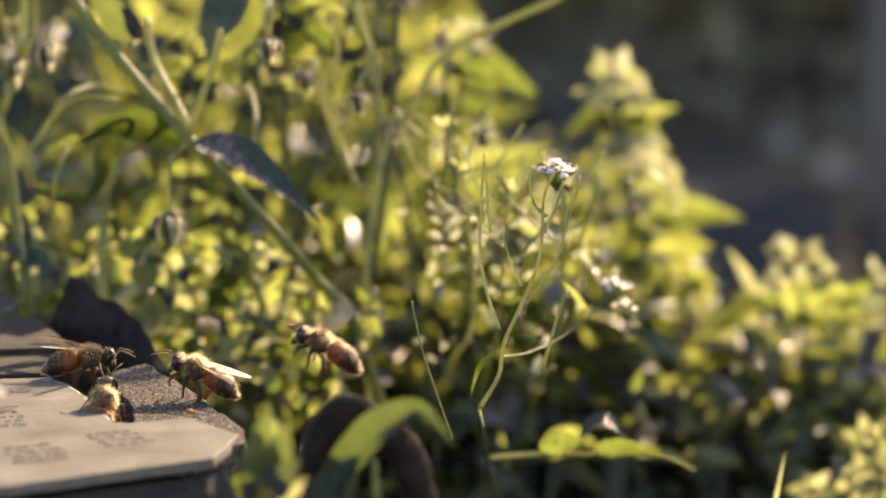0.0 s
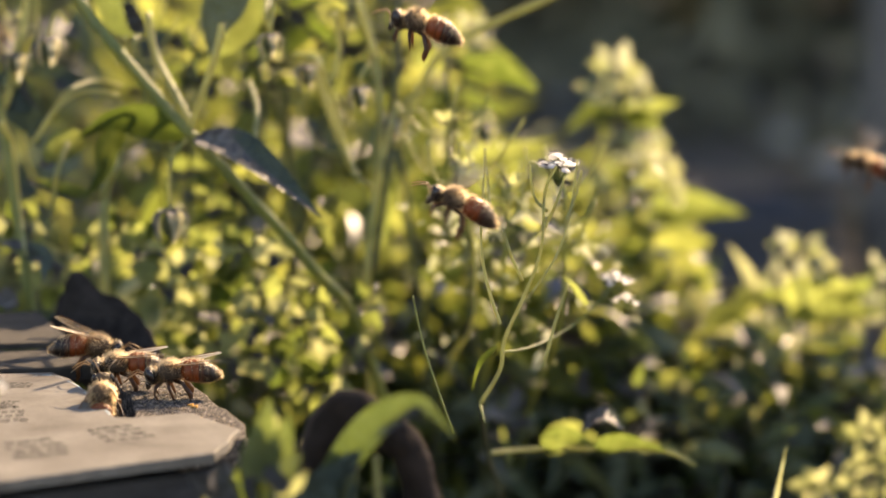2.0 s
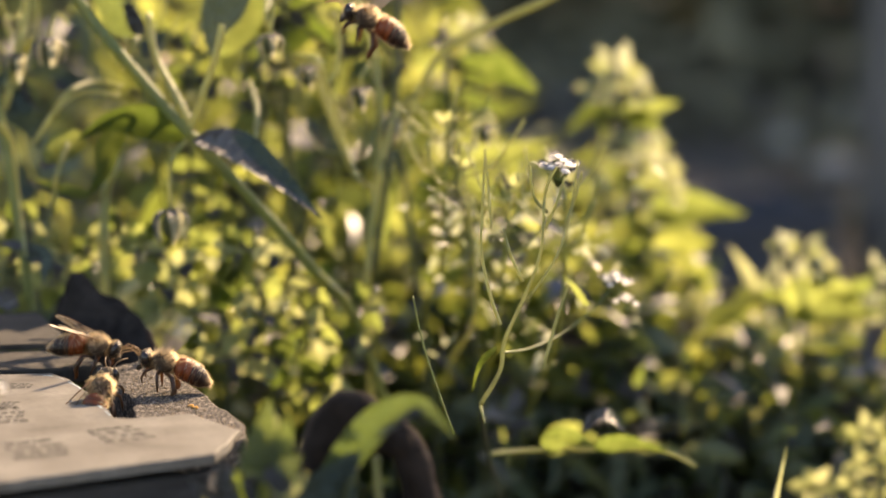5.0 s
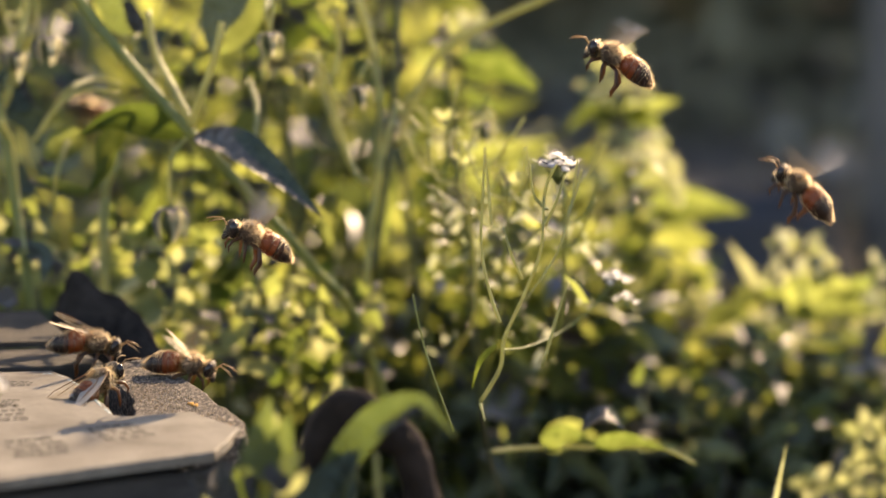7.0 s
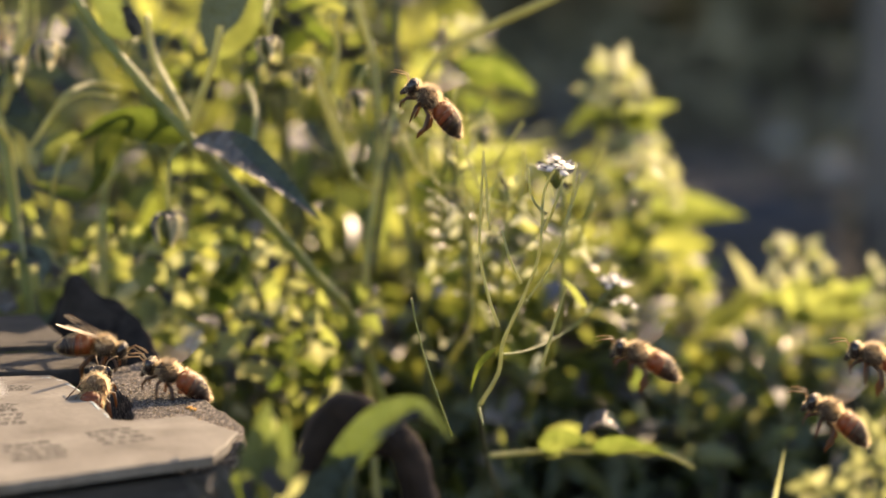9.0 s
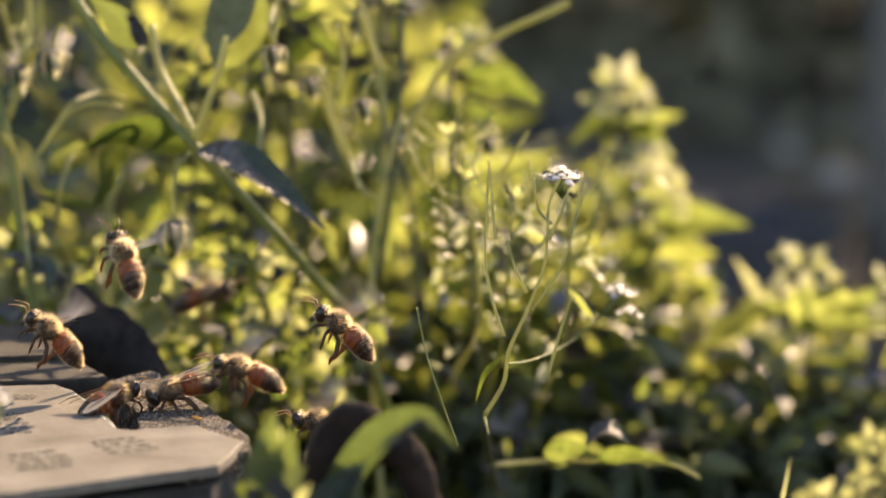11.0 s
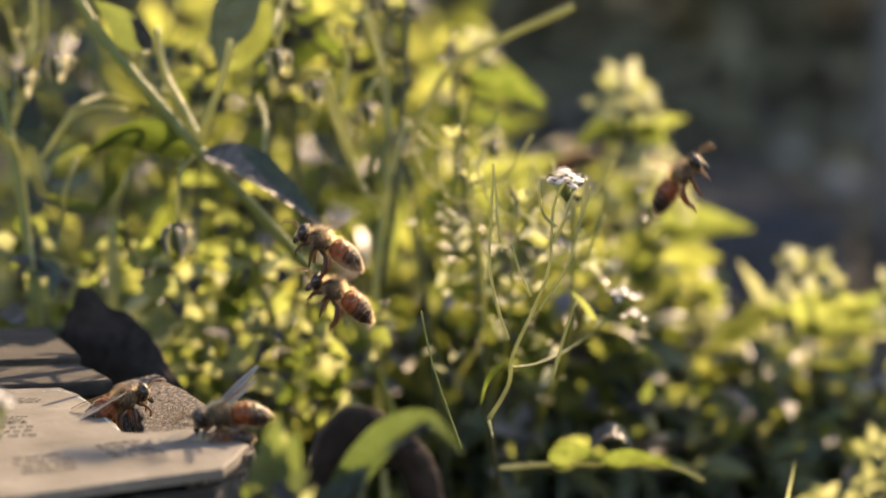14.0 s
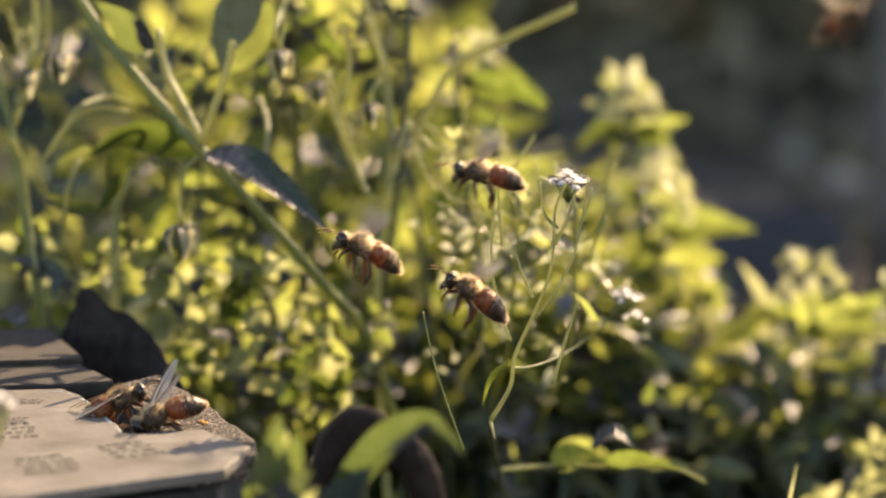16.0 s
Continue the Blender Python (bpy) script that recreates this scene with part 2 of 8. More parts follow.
def wing_material():
    """Clear membrane with a warm sheen."""
    m, n, l = nodes_of("bee_wing")
    tr = add(n, "ShaderNodeBsdfTransparent", Color=(0.95, 0.91, 0.85, 1))
    tl = add(n, "ShaderNodeBsdfTranslucent", Color=(0.8, 0.74, 0.64, 1))
    gl = add(n, "ShaderNodeBsdfGlossy", Color=(0.5, 0.46, 0.4, 1), Roughness=0.6)
    vein = noisy(n, l, 900, 2, (1, 2, 1))
    f = n.new("ShaderNodeMapRange")
    f.inputs["To Min"].default_value, f.inputs["To Max"].default_value = 0.04, 0.12
    l.new(vein, f.inputs["Value"])
    m1 = n.new("ShaderNodeMixShader")
    l.new(f.outputs[0], m1.inputs[0]), l.new(tr.outputs[0], m1.inputs[1]), l.new(tl.outputs[0], m1.inputs[2])
    fr = add(n, "ShaderNodeFresnel", IOR=1.25)
    dim = n.new("ShaderNodeMath")
    dim.operation = "MULTIPLY"
    dim.inputs[1].default_value = 0.6
    l.new(fr.outputs[0], dim.inputs[0])
    m2 = n.new("ShaderNodeMixShader")
    l.new(dim.outputs[0], m2.inputs[0]), l.new(m1.outputs[0], m2.inputs[1]), l.new(gl.outputs[0], m2.inputs[2])
    finish(n, l, m2.outputs[0])
    return m


ABDOMEN, WING = abdomen_material(), wing_material()


# ---- mesh helpers ----
def mesh_of(name, bm, material, smooth=True):
    me = bpy.data.meshes.new(name)
    bm.to_mesh(me)
    bm.free()
    me.materials.append(material)
    if smooth:
        for p in me.polygons:
            p.use_smooth = True
    return me


def part(name, bm, material, parent, label="", smooth=True):
    ob = new(name, mesh_of(name, bm, material, smooth))
    ob.parent = parent
    return tagged(ob, label)


def thing(name, label, category, m=None, group="", kind=""):
    ob = new(name)
    ob.empty_display_size = 0.01
    if m is not None:
        ob.matrix_basis = m
    return tagged(ob, label, category, group, kind)


def tube(bm, pts, radii, sides=6):
    """A tapered round rod through pts."""
    pts = [Vector(p) for p in pts]
    rings = []
    for i, p in enumerate(pts):
        d = (pts[min(i + 1, len(pts) - 1)] - pts[max(i - 1, 0)]).normalized()
        a = d.orthogonal().normalized() if i == 0 else (side - d * side.dot(d)).normalized()
        side = a
        b = d.cross(a)
        r = radii[i] if isinstance(radii, (list, tuple)) else radii
        rings.append([bm.verts.new(p + (a * math.cos(2 * math.pi * k / sides) + b * math.sin(2 * math.pi * k / sides)) * r) for k in range(sides)])
    for r0, r1 in zip(rings, rings[1:]):
        for k in range(sides):
            bm.faces.new((r0[k], r0[(k + 1) % sides], r1[(k + 1) % sides], r1[k]))
    bm.faces.new(rings[0][::-1])
    bm.faces.new(rings[-1])


def curve_pts(pts, steps=6):
    """A smooth line through pts."""
    pts = [Vector(p) for p in pts]
    out = []
    for i in range(len(pts) - 1):
        p0, p1, p2, p3 = pts[max(i - 1, 0)], pts[i], pts[i + 1], pts[min(i + 2, len(pts) - 1)]
        for s in range(steps):
            t = s / steps
            out.append(0.5 * ((2 * p1) + (p2 - p0) * t + (2 * p0 - 5 * p1 + 4 * p2 - p3) * t * t + (3 * p1 - p0 - 3 * p2 + p3) * t ** 3))
    out.append(pts[-1])
    return out


def ball(bm, centre, radii, turn=None, seg=12, rings=8):
    m = Matrix.Translation(centre) @ (turn if turn else Matrix()) @ Matrix.Diagonal((*radii, 1))
    bmesh.ops.create_uvsphere(bm, u_segments=seg, v_segments=rings, radius=1.0, matrix=m)


def leaf_bm(length=1.0, width=0.5, droop=0.25, fold=0.25, peak=0.42, teeth=0, wave=0.0, n=10, twist=0.0):
    """A leaf that grows along +x from its stalk, its face up."""
    bm = bmesh.new()
    rows = []
    for i in range(n + 1):
        s = i / n
        w = width / 2 * max(0.02, (s / peak) ** 0.7 * (max(0.0, 1 - s) / (1 - peak)) ** (0.7 * (1 - peak) / peak))
        if teeth and 0 < i < n:
            w *= 1.0 + (0.10 if i % 2 else -0.06) * teeth
        x = length * (s - 0.12 * droop * s * s)
        z = -droop * length * s * s + 0.12 * length * s
        row = []
        for j in (-2, -1, 0, 1, 2):
            y = w * j / 2
            zz = z + fold * abs(y) + wave * math.sin(s * 9 + j) * abs(j) * 0.5 * width
            a = twist * s
            row.append(bm.verts.new((x, y * math.cos(a), zz + y * math.sin(a))))
        rows.append(row)
    for r0, r1 in zip(rows, rows[1:]):
        for j in range(4):
            bm.faces.new((r0[j], r1[j], r1[j + 1], r0[j + 1]))
    return bm


LEAVES = {
    "ovate": [mesh_of("leaf", leaf_bm(1, 0.62, 0.35, 0.28, 0.40, 1, 0.03, 14), LEAF), mesh_of("leaf", leaf_bm(1, 0.7, 0.6, 0.2, 0.42, 1, 0.05, 14, 0.5), LEAF), mesh_of("leaf", leaf_bm(1, 0.55, 0.1, 0.4, 0.38, 1, 0.04, 14, -0.4), LEAF)],
    "small": [mesh_of("leaf", leaf_bm(1, 0.75, 0.3, 0.3, 0.5, 0, 0.03, 8), LEAF), mesh_of("leaf", leaf_bm(1, 0.6, 0.5, 0.35, 0.5, 0, 0.05, 8, 0.5), LEAF)],
    "bud": [mesh_of("leaf", leaf_bm(1, 0.6, -0.3, 0.5, 0.5, 0, 0, 7), LEAF_PALE), mesh_of("leaf", leaf_bm(1, 0.5, 0.3, 0.5, 0.5, 0, 0, 7), LEAF_PALE)],
    "blue": [mesh_of("leaf", leaf_bm(1, 0.6, 0.4, 0.25, 0.42, 1, 0.03, 12), LEAF_SKY_TINT), mesh_of("leaf", leaf_bm(1, 0.5, 0.2, 0.3, 0.42, 0, 0.05, 12, 0.4), LEAF_SKY_TINT)],
}
rng = random.Random(7)


def frame_along(direction, up=(0, 0, 1)):
    """A turn whose x axis is direction and whose z axis leans to up."""
    x = Vector(direction).normalized()
    y = Vector(up).cross(x)
    y = y.normalized() if y.length > 1e-5 else Vector((0, 1, 0))
    return Matrix((x, y, x.cross(y))).transposed().to_4x4()


def put_leaf(parent, kind, at, direction, size, roll=0.0, up=(0, 0, 1)):
    ob = new("leaf", rng.choice(LEAVES[kind]))
    ob.parent = parent
    up = (TO_SUN * 0.8 + Vector((0, 0, 0.35)) + Vector((rng.gauss(0, .35), rng.gauss(0, .35), rng.gauss(0, .35)))).normalized()
    ob.matrix_basis = Matrix.Translation(at) @ frame_along(direction, up) @ Matrix.Rotation(roll, 4, "X") @ Matrix.Diagonal((size, size, size, 1))
    return ob


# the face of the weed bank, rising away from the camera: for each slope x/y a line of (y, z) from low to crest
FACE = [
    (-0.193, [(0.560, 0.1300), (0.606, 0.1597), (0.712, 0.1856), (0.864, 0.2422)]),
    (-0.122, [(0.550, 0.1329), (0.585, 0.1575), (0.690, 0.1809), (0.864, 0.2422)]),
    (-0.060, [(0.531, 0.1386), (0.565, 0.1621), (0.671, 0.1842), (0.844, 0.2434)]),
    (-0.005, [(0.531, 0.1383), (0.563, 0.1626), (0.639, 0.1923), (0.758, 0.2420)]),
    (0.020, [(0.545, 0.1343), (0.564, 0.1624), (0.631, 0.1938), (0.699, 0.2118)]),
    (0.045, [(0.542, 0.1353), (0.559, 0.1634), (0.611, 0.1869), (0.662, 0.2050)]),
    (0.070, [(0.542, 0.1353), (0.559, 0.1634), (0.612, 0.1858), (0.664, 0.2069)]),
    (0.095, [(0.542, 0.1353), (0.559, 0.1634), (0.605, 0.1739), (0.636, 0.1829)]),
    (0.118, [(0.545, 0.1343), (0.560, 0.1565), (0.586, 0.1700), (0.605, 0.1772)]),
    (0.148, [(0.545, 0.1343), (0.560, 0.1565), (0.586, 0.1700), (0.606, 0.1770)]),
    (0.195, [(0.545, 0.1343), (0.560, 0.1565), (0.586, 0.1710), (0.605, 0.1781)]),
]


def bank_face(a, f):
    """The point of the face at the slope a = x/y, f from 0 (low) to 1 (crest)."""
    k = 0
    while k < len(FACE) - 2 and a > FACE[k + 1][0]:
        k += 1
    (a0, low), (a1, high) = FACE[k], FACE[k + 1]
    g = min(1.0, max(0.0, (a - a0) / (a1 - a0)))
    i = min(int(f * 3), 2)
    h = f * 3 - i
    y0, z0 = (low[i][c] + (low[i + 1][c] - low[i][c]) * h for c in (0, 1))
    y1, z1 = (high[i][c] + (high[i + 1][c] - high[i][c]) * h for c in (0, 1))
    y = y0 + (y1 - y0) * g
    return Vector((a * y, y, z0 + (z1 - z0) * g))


# ---- ground and distance ----
TO_SUN = Vector((math.sin(SUN_AZ) * math.cos(SUN_ELEV), math.cos(SUN_AZ) * math.cos(SUN_ELEV), math.sin(SUN_ELEV)))


def ground():
    bm = bmesh.new()
    xs = [-400, -60, -12, -4, -2, -1, 0, 1, 2, 4, 12, 60, 400]
    ys = [-400, -60, -8, -1, 0, 0.4, 0.8, 1.2, 1.6, 2, 2.5, 3, 3.5, 4, 5, 7, 10, 20, 60, 400]
    grid = [[bm.verts.new((x, y, -0.004 + 0.012 * noise.noise((x * 1.7, y * 1.7, 0)) if abs(x) < 5 and 0.7 < y < 9 else -0.004)) for x in xs] for y in ys]
    for r0, r1 in zip(grid, grid[1:]):
        for k in range(len(xs) - 1):
            bm.faces.new((r0[k], r0[k + 1], r1[k + 1], r1[k]))
    return tagged(new("ground", mesh_of("ground", bm, SOIL)), "dark bare garden soil in shade", "ground", kind="structure")


def leaf_cloud(name, label, category, spots, per, radius, size, material, seed):
    """Dense small leaves about many spots, as one mass."""
    r = random.Random(seed)
    verts, faces = [], []
    for c in spots:
        for _ in range(per):
            v = Vector((r.gauss(0, 1), r.gauss(0, 1), r.gauss(0, 1)))
            v *= min(1.0, 1.7 / v.length)
            p = Vector(c) + v * radius * 0.5
            if p.z < 0.005:
                p.z = 0.005 + r.random() * 0.05
            d = Vector((r.uniform(-1, 1), r.uniform(-1, 1), r.uniform(-0.8, 0.5))).normalized()
            up = (TO_SUN + Vector((r.gauss(0, .6), r.gauss(0, .6), r.gauss(0, .6)))).normalized()
            s = d.cross(up).normalized()
            up = s.cross(d)
            k = size * r.choice((0.5, 0.7, 0.9, 1.1, 1.5)) * r.uniform(0.85, 1.15)
            wd = r.uniform(0.65, 1.1)
            i = len(verts)
            a, b = p + d * k * 0.3, p + d * k * 0.65
            verts += [p, a + s * k * 0.23 * wd + up * k * 0.09, a - up * k * 0.02, a - s * k * 0.23 * wd + up * k * 0.09,
                      b + s * k * 0.14 * wd + up * k * 0.03, b - up * k * 0.05, b - s * k * 0.14 * wd + up * k * 0.03, p + d * k - up * k * 0.16]
            faces += [(i, i + 2, i + 1), (i, i + 3, i + 2), (i + 1, i + 2, i + 5, i + 4), (i + 2, i + 3, i + 6, i + 5), (i + 4, i + 5, i + 7), (i + 5, i + 6, i + 7)]
    me = bpy.data.meshes.new(name)
    me.from_pydata([tuple(v) for v in verts], [], faces)
    me.materials.append(material)
    for f in me.polygons:
        f.use_smooth = True
    return tagged(new(name, me), label, category, kind="stuff")


ground()
hr = random.Random(3)
# only the foot is in view; the height is added to shade the soil
leaf_cloud("hedge", "dark green garden hedge, its height added to shade the soil", "hedge",
           [(0.82 - 0.11 * k + hr.uniform(-.1, .1), 3.0 + hr.uniform(-.2, .2), z + hr.uniform(-.1, .1)) for k in range(34) for z in (0.1, 0.35, 0.6, 0.85, 1.1, 1.35, 1.6, 1.85, 2.1)],
           300, 0.32, 0.06, HEDGE, 5)
leaf_cloud("ground_cover", "low dark ground cover plants on shaded soil", "ground cover",
           [(hr.uniform(-0.5, 0.9), hr.uniform(1.35, 3.4), hr.uniform(0.0, 0.03)) for _ in range(110)], 26, 0.10, 0.03, HEDGE, 6)


def stone(at, size, seed):
    r = random.Random(seed)
    bm = bmesh.new()
    bmesh.ops.create_icosphere(bm, subdivisions=2, radius=1)
    off = Vector((seed * 3.1, 0, 0))
    for v in bm.verts:
        v.co *= 1 + 0.25 * noise.noise(v.co * 1.3 + off)
        v.co = Vector((v.co.x * size, v.co.y * size * r.uniform(0.7, 1), max(v.co.z, -0.5) * size * 0.6))
    ob = new("stone", mesh_of("stone", bm, STONE))
    ob.location = at
    return tagged(ob, "small pale grey stone lying on soil", "stone", group="stones on the soil")


for i, s in enumerate([(*(0.1660, 3.1254, 0.0100), 0.02), (*(0.4616, 2.9441, 0.0100), 0.022), (*(0.2969, 2.1614, 0.0100), 0.018), (*(0.2982, 2.6101, 0.0100), 0.015), (*(0.2855, 3.2042, 0.0100), 0.015), (*(0.3148, 2.0216, 0.0100), 0.02), (*(0.4293, 3.3742, 0.0100), 0.02), (*(0.1200, 2.4575, 0.0100), 0.015)]):
    stone(s[:3], s[3], i + 1)


def post():
    bm = bmesh.new()
    pts = [(0, 0, -0.02), (0.004, 0, 0.15), (0, 0.003, 0.32), (-0.003, 0, 0.5)]
    tube(bm, curve_pts(pts, 4), 0.028, 10)
    ob = new("fence_post", mesh_of("fence_post", bm, POST))
    ob.location = (0.2839, 1.5581, 0.0000)
    return tagged(ob, "weathered silvery wooden fence post in the soil", "post")


post()


def crate():
    """A blue plastic crate, tipped on the soil, with a rim and ribs."""
    c = thing("plastic_crate", "dark blue plastic crate standing on soil", "crate", pose(*(0.1798, 1.5208, 0.0000), 0, 0, 24))
    w, d, h, k = 0.05, 0.04, 0.055, 0.003
    for x0, y0, x1, y1 in ((-w, -d, w, -d + k), (-w, d - k, w, d), (-w, -d, -w + k, d), (w - k, -d, w, d)):
        bm = bmesh.new()
        bmesh.ops.create_cube(bm, size=1, matrix=Matrix.Translation(((x0 + x1) / 2, (y0 + y1) / 2, h / 2)) @ Matrix.Diagonal((x1 - x0, y1 - y0, h, 1)))
        part("side", bm, BLUE, c, smooth=False)
    for x in (-0.035, -0.012, 0.012, 0.035):
        bm = bmesh.new()
        bmesh.ops.create_cube(bm, size=1, matrix=Matrix.Translation((x, -d - 0.003, h / 2)) @ Matrix.Diagonal((0.008, 0.006, h * 0.94, 1)))
        part("rib", bm, BLUE, c, smooth=False)
    bm = bmesh.new()
    tube(bm, [(-w, -d, h), (w, -d, h), (w, d, h), (-w, d, h), (-w, -d, h)], 0.005, 6)
    part("rim", bm, BLUE, c)


crate()


# ---- the hive: crate walls, boards on top, felt ----
TOP = 0.2


def slab(outline, top, thick, seed=0, rough=0.0, cuts=3):
    """A flat board with an uneven outline and worn edges."""
    pts = []
    for i, p in enumerate(outline):
        q = outline[(i + 1) % len(outline)]
        for k in range(cuts):
            f = k / cuts
            x, y = p[0] + (q[0] - p[0]) * f, p[1] + (q[1] - p[1]) * f
            j = noise.noise_vector((x * 260 + seed, y * 260, seed)) * rough
            pts.append((x + j.x, y + j.y))
    bm = bmesh.new()
    upper = [bm.verts.new((x, y, top)) for x, y in pts]
    f = bm.faces.new(upper)
    if f.normal.z < 0:
        f.normal_flip()
    f.normal_update()
    r = bmesh.ops.extrude_face_region(bm, geom=[f])
    for v in r["geom"]:
        if isinstance(v, bmesh.types.BMVert):
            v.co.z -= thick
    bmesh.ops.recalc_face_normals(bm, faces=bm.faces)
    edges = [e for e in bm.edges if all(v.co.z > top - 1e-6 for v in e.verts)]
    bmesh.ops.bevel(bm, geom=edges, offset=min(0.0006, thick * 0.2), segments=2, affect="EDGES", profile=0.6)
    return bm


def hive():
    h = thing("beehive", "low weathered wooden beehive with cracked top boards", "beehive", pose(0, 0, 0))
    # crate walls
    foot = [(-0.40, 0.374), (-0.0475, 0.378), (-0.0625, 0.452), (-0.40, 0.462)]
    t = 0.005
    for i, p in enumerate(foot):
        q = foot[(i + 1) % 4]
        a, b = Vector((*p, 0)), Vector((*q, 0))
        d = (b - a).normalized()
        n_in = Vector((-d.y, d.x, 0))
        for k in range(2):
            z0, z1 = (0.0, 0.0945) if k == 0 else (0.0955, 0.1875)
            bm = bmesh.new()
            lo = [a, b, b + n_in * t - d * t, a + n_in * t + d * t]
            vs = [bm.verts.new((v.x, v.y, z)) for z in (z0, z1) for v in lo]
            for fidx in ((3, 2, 1, 0), (4, 5, 6, 7), (0, 1, 5, 4), (1, 2, 6, 5), (2, 3, 7, 6), (3, 0, 4, 7)):
                bm.faces.new([vs[j] for j in fidx])
            part("wall_plank", bm, INNER_WOOD, h, smooth=False)
    part("rough_board", slab([(-0.0586, 0.4258), (-0.0565, 0.4312), (-0.0523, 0.4354), (-0.0412, 0.4116), (-0.0310, 0.3873), (-0.0308, 0.3782), (-0.0388, 0.3685), (-0.0462, 0.3736), (-0.0487, 0.3869), (-0.0512, 0.4034)], TOP, 0.012, 3, 0.0009, 10), ROUGH_WOOD, h, "rough splintered dark board with grainy wood", False)
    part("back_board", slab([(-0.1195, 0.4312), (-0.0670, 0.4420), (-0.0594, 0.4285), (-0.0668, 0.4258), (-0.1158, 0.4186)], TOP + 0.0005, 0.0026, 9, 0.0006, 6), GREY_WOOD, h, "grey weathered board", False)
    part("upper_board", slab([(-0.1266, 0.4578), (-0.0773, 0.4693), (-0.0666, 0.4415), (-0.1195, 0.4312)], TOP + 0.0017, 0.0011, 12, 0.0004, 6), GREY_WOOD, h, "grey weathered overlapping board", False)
    under = part("under_board", slab([(-0.1162, 0.4188), (-0.0677, 0.4171), (-0.0517, 0.3825), (-0.0400, 0.3807), (-0.0318, 0.3771), (-0.0358, 0.3692), (-0.0644, 0.3539), (-0.0953, 0.3404)], TOP - 0.003, 0.0095, 5, 0.0005, 4), INNER_WOOD, h, "", False)
    sheet = part("pale_sheet", slab([(-0.1158, 0.4171), (-0.0757, 0.4193), (-0.0671, 0.4206), (-0.0622, 0.4137), (-0.0571, 0.4019), (-0.0523, 0.3891), (-0.0492, 0.3880), (-0.0406, 0.3914), (-0.0316, 0.3800), (-0.0343, 0.3658), (-0.0485, 0.3580), (-0.0636, 0.3493), (-0.0936, 0.3341)], TOP + 0.0008, 0.0016, 21, 0.0005, 8), PALE_BOARD, h, "faded pale printed plywood sheet, stained", False)
    bm = bmesh.new()
    rim = curve_pts([(-0.0697, 0.4175, 0.2006), (-0.0663, 0.4177, 0.2006), (-0.0618, 0.4111, 0.2006), (-0.0568, 0.3993, 0.2006), (-0.0520, 0.3867, 0.2006)], 5)
    rim = [p + Vector(noise.noise_vector(p * 900)) * 0.0003 for p in rim]
    tube(bm, rim, [0.0002 + 0.0002 * abs(noise.noise(p * 700)) for p in rim], 6)
    part("chipped_edge", bm, CHIPPED, sheet, "chipped pale blue-green paint edge")
    # faded unreadable print: ragged blocks of worn ink
    for (x, y), (lx, ly), turn in [((-0.0616, 0.3685), (0.009, 0.012), 0.35), ((-0.0503, 0.3775), (0.008, 0.010), 0.5), ((-0.0705, 0.3899), (0.007, 0.012), 0.2), ((-0.0709, 0.4104), (0.004, 0.004), 0.1), ((-0.0713, 0.3967), (0.004, 0.005), 0.1)]:
        r = random.Random(int(x * 1e5))
        c, s = math.cos(turn), math.sin(turn)
        for row in range(4):
            u0 = -0.5 * lx + r.uniform(0, 0.15) * lx
            while u0 < 0.45 * lx:
                wide, tall = lx * r.uniform(0.08, 0.24), ly * r.uniform(0.13, 0.2)
                v0 = (row - 1.5) * 0.25 * ly + r.uniform(-.02, .02) * ly
                edge = [(-.5, -.5), (0, -.5), (.5, -.5), (.5, 0), (.5, .5), (0, .5), (-.5, .5), (-.5, 0)]
                bm = bmesh.new()
                ring = [(u0 + wide * (0.5 + e) + r.uniform(-.12, .12) * wide, v0 + tall * f + r.uniform(-.15, .15) * tall) for e, f in edge]
                bm.faces.new([bm.verts.new((x + u * c - v * s, y + u * s + v * c, TOP + 0.00085)) for u, v in ring])
                part("print_mark", bm, INK, sheet, "", False)
                u0 += wide * r.uniform(1.1, 1.7)
    # splinters, grit and a spot of lichen on the rough board
    r = random.Random(11)
    (ax, ay), (bx, by) = ((-0.0520, 0.4223), (-0.0343, 0.3861))
    for k in range(260):
        f, g = r.random(), r.uniform(-1, 1)
        x, y = ax + (bx - ax) * f + g * 0.0036 - 0.0022, ay + (by - ay) * f + g * 0.002 - 0.0025
        bm = bmesh.new()
        bmesh.ops.create_icosphere(bm, subdivisions=1, radius=r.uniform(0.00006, 0.0002))
        ob = part("grit", bm, GRIT, h)
        ob.location = (x, y, TOP + 0.0001)
    for x, y in [(-0.0411, 0.3991), (-0.0403, 0.3979), (-0.0389, 0.3899), (-0.0336, 0.3836)]:
        bm = bmesh.new()
        bmesh.ops.create_icosphere(bm, subdivisions=2, radius=0.0006)
        for v in bm.verts:
            v.co *= 1 + 0.5 * noise.noise(v.co * 3000)
            v.co.z *= 0.5
        ob = part("lichen_spot", bm, LICHEN, h, "small orange lichen spot")
        ob.location = (x, y, TOP + 0.0001)
    return h


hive()


